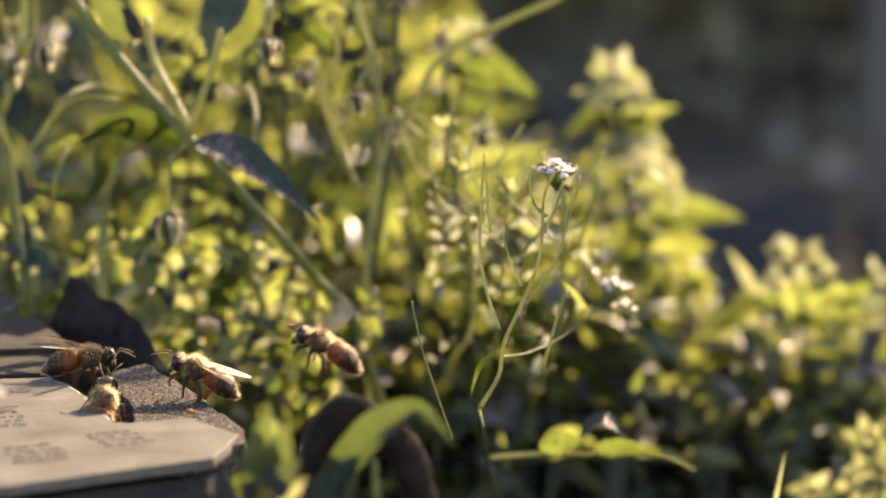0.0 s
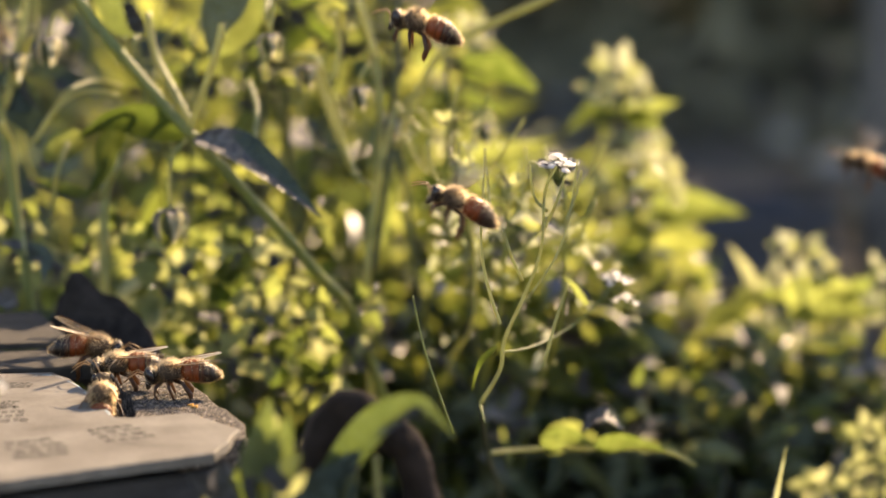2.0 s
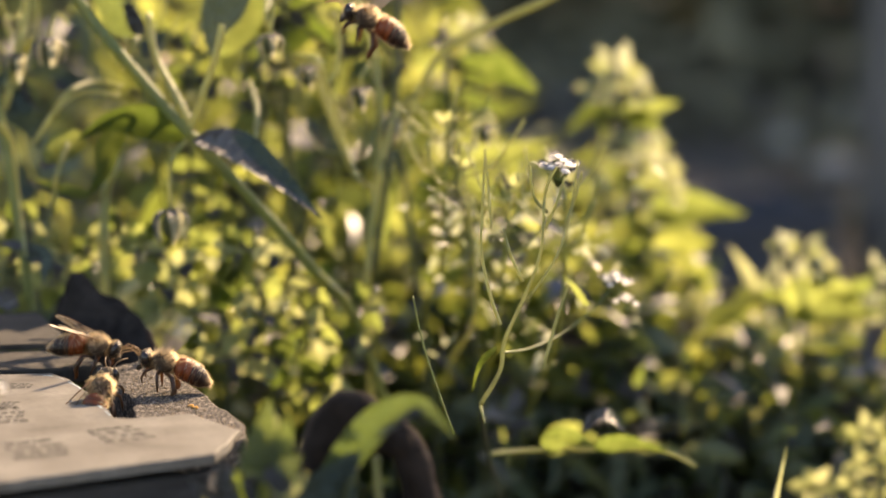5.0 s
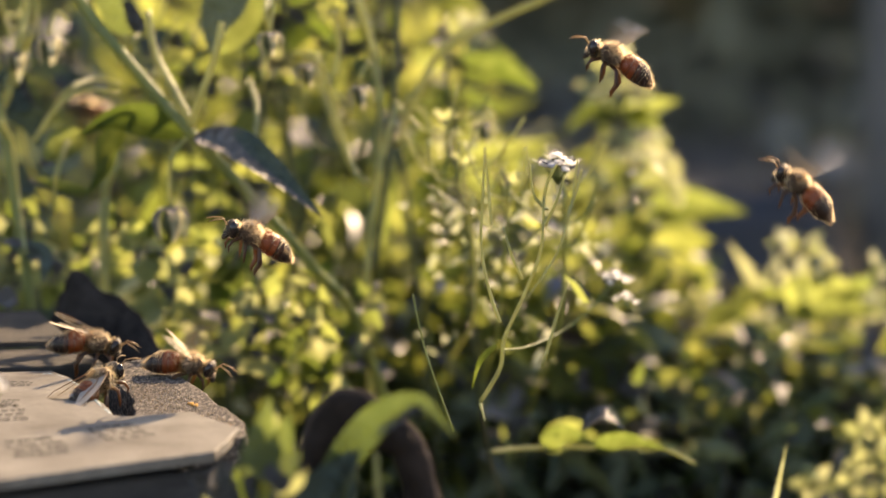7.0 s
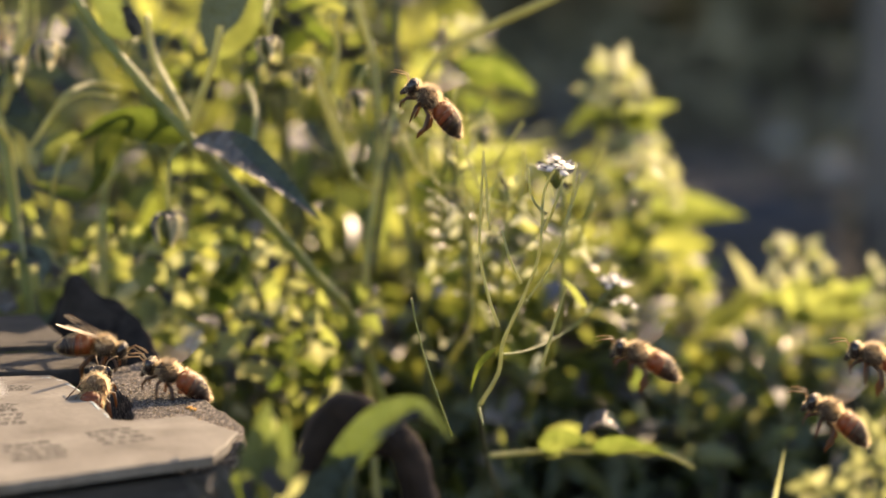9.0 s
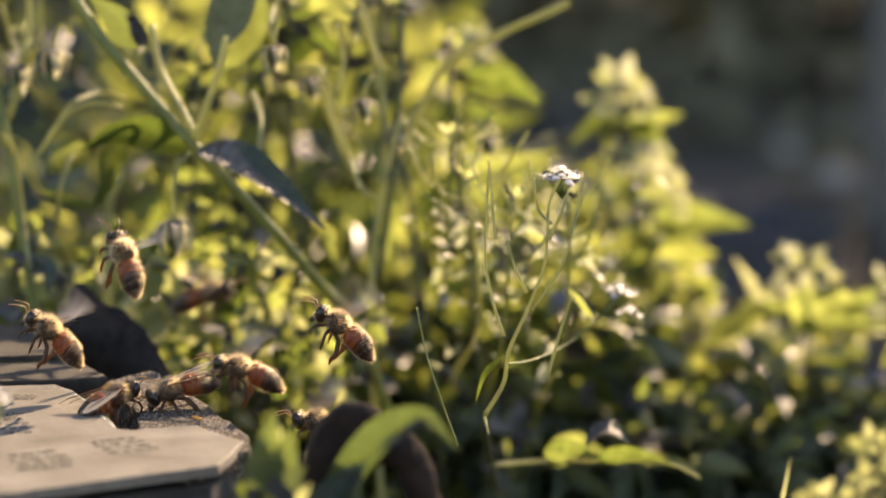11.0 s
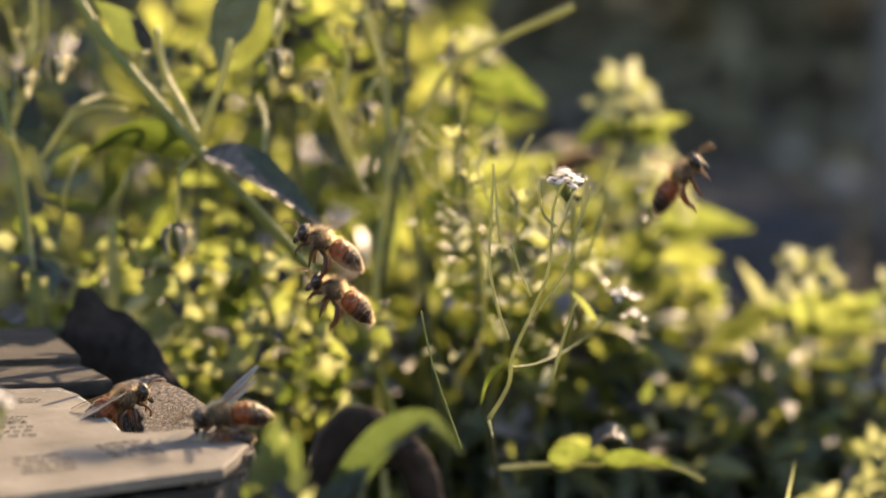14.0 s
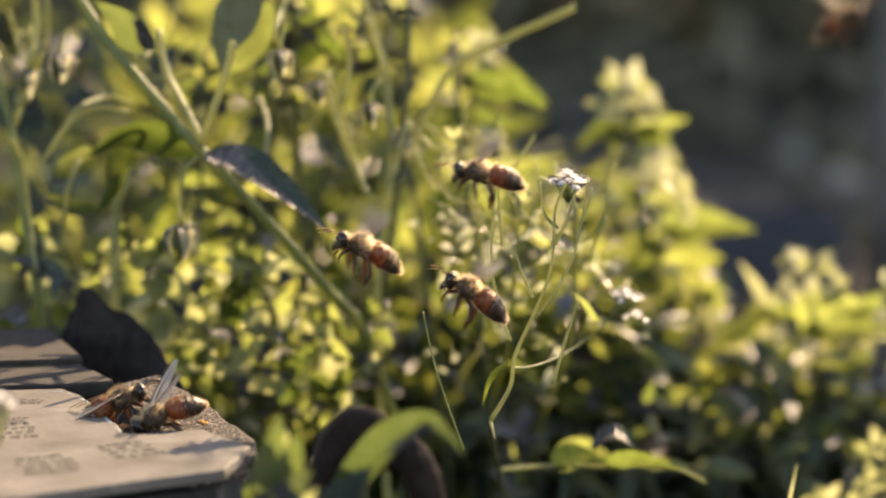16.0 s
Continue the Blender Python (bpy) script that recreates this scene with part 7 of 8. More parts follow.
    walk(BEES[10], [
        (0, pose(0.1370, 0.5241, 0.3924, 0, -20, 175)), (5.5, pose(0.0383, 0.4334, 0.2780, 0, -22, 172)), (6.3, pose(0.0323, 0.4209, 0.2648, 0, -24, 172)),
        (6.4, pose(0.0311, 0.4204, 0.2617, 0, -26, 172)), (6.5, pose(0.0300, 0.4201, 0.2601, 0, -26, 172)), (6.6, pose(0.0288, 0.4199, 0.2587, 0, -26, 172)),
        (6.7, pose(0.0282, 0.4197, 0.2576, 0, -28, 170)), (6.8, pose(0.0278, 0.4195, 0.2565, 0, -30, 170)), (6.9, pose(0.0276, 0.4193, 0.2557, 0, -30, 172)),
        (7, pose(0.0281, 0.4192, 0.2551, 0, -30, 172)), (7.1, pose(0.0274, 0.4190, 0.2538, 0, -28, 172)), (7.2, pose(0.0279, 0.4186, 0.2515, 0, -26, 172)),
        (7.3, pose(0.0279, 0.4184, 0.2505, 0, -24, 172)), (7.4, pose(0.0275, 0.4182, 0.2492, 0, -24, 172)), (7.5, pose(0.0272, 0.4180, 0.2478, 0, -24, 174)),
        (7.6, pose(0.0256, 0.4177, 0.2462, 0, -24, 176)), (7.7, pose(0.0241, 0.4175, 0.2450, 0, -26, 176)), (7.8, pose(0.0232, 0.4174, 0.2446, 0, -28, 176)),
        (7.9, pose(0.0229, 0.4172, 0.2439, 0, -30, 174)), (8, pose(0.0223, 0.4172, 0.2437, 0, -30, 174)), (8.1, pose(0.0201, 0.4171, 0.2428, 0, -30, 172)),
        (8.2, pose(0.0175, 0.4171, 0.2428, 0, -34, 172)), (8.3, pose(0.0162, 0.4171, 0.2430, 0, -34, 172)), (8.4, pose(0.0132, 0.4173, 0.2443, 0, -34, 174)),
        (8.5, pose(0.0106, 0.4174, 0.2449, 0, -32, 176)), (8.6, pose(0.0075, 0.4177, 0.2465, 0, -32, 176)), (8.7, pose(0.0040, 0.4180, 0.2481, 0, -32, 176)),
        (8.8, pose(0.0010, 0.4181, 0.2489, 0, -36, 174)), (8.9, pose(-0.0009, 0.4182, 0.2492, 0, -40, 172)), (9, pose(-0.0023, 0.4181, 0.2488, 0, -44, 172)),
        (9.1, pose(-0.0029, 0.4179, 0.2477, 0, -42, 172)), (9.2, pose(-0.0034, 0.4176, 0.2462, 0, -40, 172)), (9.7, pose(-0.0137, 0.4148, 0.2300, 0, -34, 174)),
        (10.3, pose(-0.0328, 0.4110, 0.2081, 0, -28, 176)), (10.7, pose(-0.0422, 0.4075, 0.2042, 0, -10, 180)), (11, pose(-0.0458, 0.4053, 0.2032, 0, 10, 200)),
        (11.3, pose(-0.0531, 0.4174, 0.1982, 0, 30, 215)), (11.8, pose(-0.0573, 0.3998, 0.1820, 0, 35, 230)), (16, pose(-0.0588, 0.4041, 0.1740, 0, 10, 230))])
    beat_wings(BEES[10], [(5.4, 10.6)], (5, 74), 0)
    walk(BEES[11], [
        (0, pose(0.0920, 0.5319, 0.4367, 0, -20, 172)), (5, pose(0.0383, 0.4342, 0.2828, 0, -28, 172)), (6.2, pose(0.0415, 0.4212, 0.2660, 0, -28, 172)),
        (6.3, pose(0.0428, 0.4206, 0.2628, 0, -28, 172)), (6.4, pose(0.0451, 0.4201, 0.2598, 0, -28, 172)), (6.5, pose(0.0474, 0.4195, 0.2568, 0, -30, 162)),
        (6.6, pose(0.0491, 0.4190, 0.2536, 0, -30, 160)), (6.7, pose(0.0516, 0.4181, 0.2489, 0, -32, 158)), (6.8, pose(0.0537, 0.4173, 0.2442, 0, -32, 155)),
        (6.9, pose(0.0569, 0.4163, 0.2383, 0, -34, 152)), (7, pose(0.0593, 0.4155, 0.2340, 0, -38, 150)), (7.1, pose(0.0601, 0.4149, 0.2303, 0, -36, 155)),
        (7.2, pose(0.0603, 0.4141, 0.2259, 0, -36, 160)), (7.3, pose(0.0593, 0.4135, 0.2226, 0, -36, 165)), (7.4, pose(0.0582, 0.4128, 0.2187, 0, -38, 165)),
        (7.5, pose(0.0579, 0.4123, 0.2157, 0, -40, 165)), (7.6, pose(0.0573, 0.4120, 0.2140, 0, -42, 162)), (7.7, pose(0.0577, 0.4117, 0.2122, 0, -42, 162)),
        (7.8, pose(0.0587, 0.4115, 0.2113, 0, -42, 162)), (7.9, pose(0.0608, 0.4114, 0.2106, 0, -42, 160)), (8, pose(0.0627, 0.4113, 0.2102, 0, -42, 160)),
        (8.1, pose(0.0635, 0.4113, 0.2104, 0, -38, 165)), (8.2, pose(0.0643, 0.4112, 0.2099, 0, -34, 168)), (8.3, pose(0.0637, 0.4111, 0.2093, 0, -30, 172)),
        (8.4, pose(0.0613, 0.4111, 0.2088, 0, -28, 174)), (8.5, pose(0.0589, 0.4110, 0.2083, 0, -26, 176)), (8.6, pose(0.0566, 0.4207, 0.2060, 0, -26, 176)),
        (8.7, pose(0.0503, 0.4208, 0.2062, 0, -26, 176)), (8.8, pose(0.0459, 0.4207, 0.2061, 0, -26, 176)), (8.9, pose(0.0386, 0.4207, 0.2055, 0, -26, 176)),
        (9, pose(0.0335, 0.4205, 0.2046, 0, -26, 176)), (9.1, pose(0.0280, 0.4203, 0.2034, 0, -26, 174)), (9.2, pose(0.0205, 0.4201, 0.2022, 0, -28, 174)),
        (9.8, pose(-0.0063, 0.4201, 0.2019, 0, -30, 174)), (10.6, pose(-0.0161, 0.4163, 0.2092, 0, -36, 172)), (11.2, pose(-0.0188, 0.4120, 0.2136, 0, -40, 168)),
        (11.3, pose(-0.0191, 0.4119, 0.2135, 0, -40, 168)), (11.4, pose(-0.0214, 0.4119, 0.2130, 0, -42, 168)), (11.5, pose(-0.0218, 0.4117, 0.2119, 0, -44, 168)),
        (11.6, pose(-0.0222, 0.4115, 0.2112, 0, -42, 168)), (11.7, pose(-0.0226, 0.4116, 0.2113, 0, -40, 168)), (11.8, pose(-0.0214, 0.4115, 0.2110, 0, -38, 168)),
        (11.9, pose(-0.0199, 0.4114, 0.2103, 0, -36, 168)), (12, pose(-0.0182, 0.4113, 0.2095, 0, -34, 168)), (12.1, pose(-0.0171, 0.4111, 0.2087, 0, -32, 168)),
        (12.2, pose(-0.0163, 0.4110, 0.2078, 0, -30, 170)), (12.3, pose(-0.0167, 0.4108, 0.2071, 0, -28, 172)), (12.4, pose(-0.0184, 0.4107, 0.2063, 0, -24, 174)),
        (12.5, pose(-0.0203, 0.4105, 0.2052, 0, -20, 176)), (12.6, pose(-0.0227, 0.4103, 0.2042, 0, -20, 176)), (12.7, pose(-0.0265, 0.4101, 0.2027, 0, -20, 176)),
        (12.8, pose(-0.0301, 0.4099, 0.2018, 0, -18, 176)), (12.9, pose(-0.0317, 0.3882, 0.2062, 0, -14, 180)), (13, pose(-0.0334, 0.3953, 0.2042, 0, -6, 195)),
        (13.3, pose(-0.0339, 0.3938, 0.2042, 0, -4, 200)), (13.6, pose(-0.0346, 0.3900, 0.2042, 0, -2, 205)), (13.8, pose(-0.0355, 0.3880, 0.2042, 0, -2, 195)),
        (14, pose(-0.0366, 0.3861, 0.2042, 0, 2, 184)), (14.5, pose(-0.0384, 0.3880, 0.2042, 0, 4, 180)), (15, pose(-0.0414, 0.3888, 0.2042, 0, -0, 182)),
        (15.5, pose(-0.0461, 0.3906, 0.2032, 0, -4, 182)), (15.8, pose(-0.0474, 0.3920, 0.2027, 0, 2, 184)), (16, pose(-0.0480, 0.3937, 0.2022, 0, 18, 192))])
    beat_wings(BEES[11], [(4.9, 12.95)], (5, 74), 3, (36, 62))
    walk(BEES[12], [
        (0, pose(-0.0578, 0.3962, 0.1760, 0, -0, 30)), (5, pose(-0.0557, 0.3950, 0.1800, 0, -20, 20)), (5.8, pose(-0.0563, 0.4183, 0.1952, 0, -30, 10)),
        (6.3, pose(-0.0469, 0.3902, 0.2032, 0, -22, 8)), (6.4, pose(-0.0461, 0.3913, 0.2032, 0, -20, 6)), (6.5, pose(-0.0448, 0.3881, 0.2042, 0, -18, 4)),
        (6.6, pose(-0.0448, 0.3888, 0.2042, 0, -14, 4)), (6.7, pose(-0.0446, 0.3919, 0.2042, 0, -10, 4)), (6.8, pose(-0.0446, 0.3950, 0.2042, 0, -6, 2)),
        (6.9, pose(-0.0434, 0.3963, 0.2052, 0, -2, 0)), (7, pose(-0.0429, 0.4200, 0.2020, 0, 4, -8)), (7.1, pose(-0.0382, 0.4157, 0.2060, 0, -2, -4)),
        (7.2, pose(-0.0286, 0.4116, 0.2116, 0, -10, -4)), (7.3, pose(-0.0210, 0.4119, 0.2135, 0, -14, -4)), (7.4, pose(-0.0080, 0.4124, 0.2162, 0, -18, -6)),
        (7.5, pose(0.0018, 0.4131, 0.2202, 0, -18, -8)), (7.6, pose(0.0115, 0.4140, 0.2252, 0, -22, -8)), (7.7, pose(0.0252, 0.4153, 0.2328, 0, -24, -10)),
        (7.8, pose(0.0344, 0.4163, 0.2387, 0, -30, -12)), (7.9, pose(0.0506, 0.4170, 0.2426, 0, -40, -14)), (8, pose(0.0603, 0.4175, 0.2453, 0, -48, -15)),
        (8.1, pose(0.0682, 0.4182, 0.2493, 0, -40, -10)), (8.2, pose(0.0802, 0.4192, 0.2551, 0, -30, -10)), (8.6, pose(0.1305, 0.4425, 0.2728, 0, -20, -10)),
        (16, pose(0.8494, 0.9665, 0.5935, 0, -10, -10))])
    beat_wings(BEES[12], [(6.85, 9.0)], (5, 74), 0)
    walk(BEES[13], [
        (0, pose(0.6690, 0.8292, 0.3969, 0, -10, 176)), (8.3, pose(0.1082, 0.4221, 0.2141, 0, -20, 174)), (8.7, pose(0.0773, 0.4102, 0.2042, 0, -26, 172)),
        (8.8, pose(0.0721, 0.4100, 0.2027, 0, -30, 170)), (8.9, pose(0.0678, 0.4095, 0.1999, 0, -32, 168)), (9, pose(0.0648, 0.4091, 0.1972, 0, -34, 166)),
        (9.1, pose(0.0605, 0.4088, 0.1958, 0, -32, 168)), (9.2, pose(0.0524, 0.4086, 0.1943, 0, -30, 170)), (9.6, pose(0.0251, 0.4085, 0.1937, 0, -26, 172)),
        (10.4, pose(-0.0083, 0.4088, 0.1952, 0, -22, 174)), (11, pose(-0.0218, 0.4091, 0.1970, 0, -14, 176)), (11.3, pose(-0.0264, 0.4093, 0.1981, 0, -8, 178)),
        (11.4, pose(-0.0285, 0.4094, 0.1988, 0, -4, 180)), (11.5, pose(-0.0290, 0.4095, 0.1990, 0, -2, 182)), (11.6, pose(-0.0306, 0.4046, 0.2006, 0, -0, 182)),
        (11.7, pose(-0.0320, 0.3997, 0.2015, 0, -0, 184)), (11.8, pose(-0.0313, 0.3820, 0.2052, 0, 2, 186)), (12, pose(-0.0320, 0.3816, 0.2042, 0, 2, 186)),
        (12.5, pose(-0.0348, 0.3816, 0.2042, 0, -0, 186)), (13, pose(-0.0357, 0.3821, 0.2042, 0, -0, 186)), (13.5, pose(-0.0368, 0.3806, 0.2042, 0, -2, 186)),
        (13.7, pose(-0.0372, 0.3812, 0.2032, 0, 8, 186)),
        (13.9, pose(-0.0385, 0.3822, 0.2006, 0, 16, 188)), (14.1, pose(-0.0400, 0.3850, 0.1965, 0, 26, 190)), (14.5, pose(-0.0450, 0.3920, 0.1880, 0, 24, 195)),
        (16, pose(-0.0500, 0.3950, 0.1780, 0, 10, 200))])
    beat_wings(BEES[13], [(8.4, 11.9)], (5, 74), 3)
    walk(BEES[14], [
        (0, pose(0.7589, 0.8199, 0.3438, 0, -10, 176)), (8.8, pose(0.0811, 0.4104, 0.2052, 0, -20, 174)), (9, pose(0.0721, 0.4107, 0.2064, 0, -24, 172)),
        (9.1, pose(0.0685, 0.4108, 0.2071, 0, -26, 172)), (9.2, pose(0.0596, 0.4114, 0.2105, 0, -28, 172)), (9.7, pose(0.0203, 0.4132, 0.2207, 0, -28, 174)),
        (10.5, pose(-0.0178, 0.4120, 0.2139, 0, -26, 174)), (11, pose(-0.0350, 0.4106, 0.2059, 0, -20, 176)), (11.3, pose(-0.0427, 0.4061, 0.2042, 0, -10, 178)),
        (11.4, pose(-0.0440, 0.4029, 0.2042, 0, -4, 180)), (11.5, pose(-0.0445, 0.4021, 0.2042, 0, -0, 182)), (12, pose(-0.0452, 0.4001, 0.2042, 0, 2, 184)),
        (12.5, pose(-0.0471, 0.4003, 0.2032, 0, 6, 188)), (13, pose(-0.0501, 0.4022, 0.2022, 0, 10, 200)), (13.4, pose(-0.0549, 0.4203, 0.1962, 0, 35, 220)),
        (14, pose(-0.0572, 0.3954, 0.1820, 0, 40, 230)), (16, pose(-0.0588, 0.3962, 0.1740, 0, -0, 230))])
    beat_wings(BEES[14], [(8.6, 11.6)], (5, 74), 0)
    walk(BEES[15], [
        (0, pose(-0.3593, 0.7260, 0.3843, 0, -10, 0)), (8.5, pose(-0.0993, 0.4423, 0.2124, 0, -20, 20)), (10.4, pose(-0.0646, 0.4224, 0.2157, 0, -40, 60)),
        (11.2, pose(-0.0516, 0.4149, 0.2311, 0, -55, 140)), (11.3, pose(-0.0496, 0.4157, 0.2358, 0, -58, 145)), (11.4, pose(-0.0447, 0.4168, 0.2425, 0, -60, 148)),
        (11.5, pose(-0.0399, 0.4176, 0.2469, 0, -55, 150)), (11.6, pose(-0.0367, 0.4185, 0.2523, 0, -45, 158)), (11.7, pose(-0.0322, 0.4198, 0.2599, 0, -38, 165)),
        (11.8, pose(-0.0287, 0.4205, 0.2637, 0, -34, 168)), (11.9, pose(-0.0230, 0.4211, 0.2674, 0, -30, 172)), (12.3, pose(-0.0090, 0.4336, 0.2812, 0, -24, 172)),
        (16, pose(0.3815, 1.0716, 0.6265, 0, -10, 60))])
    beat_wings(BEES[15], [(9.0, 13.2)], (5, 74), 3)
    walk(BEES[16], [
        (0, pose(-0.5905, 0.7959, 0.2019, 0, -10, 0)), (9.8, pose(-0.0995, 0.4302, 0.2016, 0, -20, 170)), (10.8, pose(-0.0689, 0.4115, 0.2113, 0, -40, 172)),
        (11.3, pose(-0.0637, 0.4120, 0.2143, 0, -44, 172)), (11.4, pose(-0.0619, 0.4122, 0.2157, 0, -42, 172)), (11.5, pose(-0.0599, 0.4126, 0.2178, 0, -38, 172)),
        (11.6, pose(-0.0596, 0.4130, 0.2202, 0, -36, 172)), (11.7, pose(-0.0588, 0.4135, 0.2234, 0, -34, 172)), (11.8, pose(-0.0583, 0.4142, 0.2272, 0, -30, 174)),
        (11.9, pose(-0.0586, 0.4150, 0.2316, 0, -28, 174)), (12, pose(-0.0589, 0.4154, 0.2345, 0, -22, 176)), (12.1, pose(-0.0588, 0.4157, 0.2358, 0, -26, 176)),
        (12.2, pose(-0.0575, 0.4158, 0.2366, 0, -32, 174)), (12.3, pose(-0.0547, 0.4158, 0.2365, 0, -36, 172)), (12.4, pose(-0.0500, 0.4156, 0.2355, 0, -38, 170)),
        (12.5, pose(-0.0469, 0.4154, 0.2343, 0, -36, 172)), (12.6, pose(-0.0448, 0.4152, 0.2330, 0, -34, 176)), (12.7, pose(-0.0424, 0.4150, 0.2315, 0, -32, 182)),
        (12.8, pose(-0.0402, 0.4148, 0.2304, 0, -30, 186)), (12.9, pose(-0.0370, 0.4147, 0.2299, 0, -28, 190)), (13, pose(-0.0342, 0.4147, 0.2299, 0, -26, 190)),
        (13.1, pose(-0.0320, 0.4146, 0.2295, 0, -26, 186)), (13.2, pose(-0.0293, 0.4148, 0.2307, 0, -26, 182)), (13.3, pose(-0.0278, 0.4150, 0.2314, 0, -26, 178)),
        (13.4, pose(-0.0264, 0.4151, 0.2321, 0, -26, 176)), (13.5, pose(-0.0247, 0.4152, 0.2325, 0, -26, 176)), (13.6, pose(-0.0237, 0.4151, 0.2320, 0, -26, 176)),
        (13.7, pose(-0.0230, 0.4149, 0.2313, 0, -26, 176)), (13.8, pose(-0.0225, 0.4148, 0.2302, 0, -28, 176)), (13.9, pose(-0.0219, 0.4146, 0.2292, 0, -30, 174)),
        (14, pose(-0.0218, 0.4143, 0.2275, 0, -30, 174)), (14.1, pose(-0.0224, 0.4141, 0.2265, 0, -28, 176)), (14.2, pose(-0.0229, 0.4141, 0.2264, 0, -26, 176)),
        (14.3, pose(-0.0221, 0.4141, 0.2265, 0, -26, 176)), (14.4, pose(-0.0205, 0.4141, 0.2266, 0, -26, 176)), (14.5, pose(-0.0166, 0.4142, 0.2271, 0, -26, 176)),
        (14.6, pose(-0.0134, 0.4144, 0.2280, 0, -24, 178)), (14.7, pose(-0.0104, 0.4144, 0.2282, 0, -22, 178)), (14.8, pose(-0.0089, 0.4145, 0.2284, 0, -20, 178)),
        (14.9, pose(-0.0080, 0.4145, 0.2286, 0, -18, 178)), (15, pose(-0.0067, 0.4146, 0.2291, 0, -18, 178)), (15.1, pose(-0.0061, 0.4146, 0.2290, 0, -22, 178)),
        (15.2, pose(-0.0048, 0.4146, 0.2288, 0, -28, 176)), (15.3, pose(-0.0033, 0.4145, 0.2284, 0, -32, 174)), (15.4, pose(-0.0022, 0.4143, 0.2273, 0, -32, 174)),
        (15.5, pose(-0.0005, 0.4140, 0.2256, 0, -30, 174)), (15.6, pose(0.0002, 0.4138, 0.2243, 0, -28, 176)), (15.7, pose(-0.0001, 0.4136, 0.2228, 0, -26, 176)),
        (15.8, pose(-0.0005, 0.4134, 0.2218, 0, -28, 174)), (15.9, pose(0.0003, 0.4132, 0.2209, 0, -32, 172)), (16, pose(0.0024, 0.4131, 0.2197, 0, -34, 172))])
    beat_wings(BEES[16], [(9.5, 16)], (5, 74), 0)
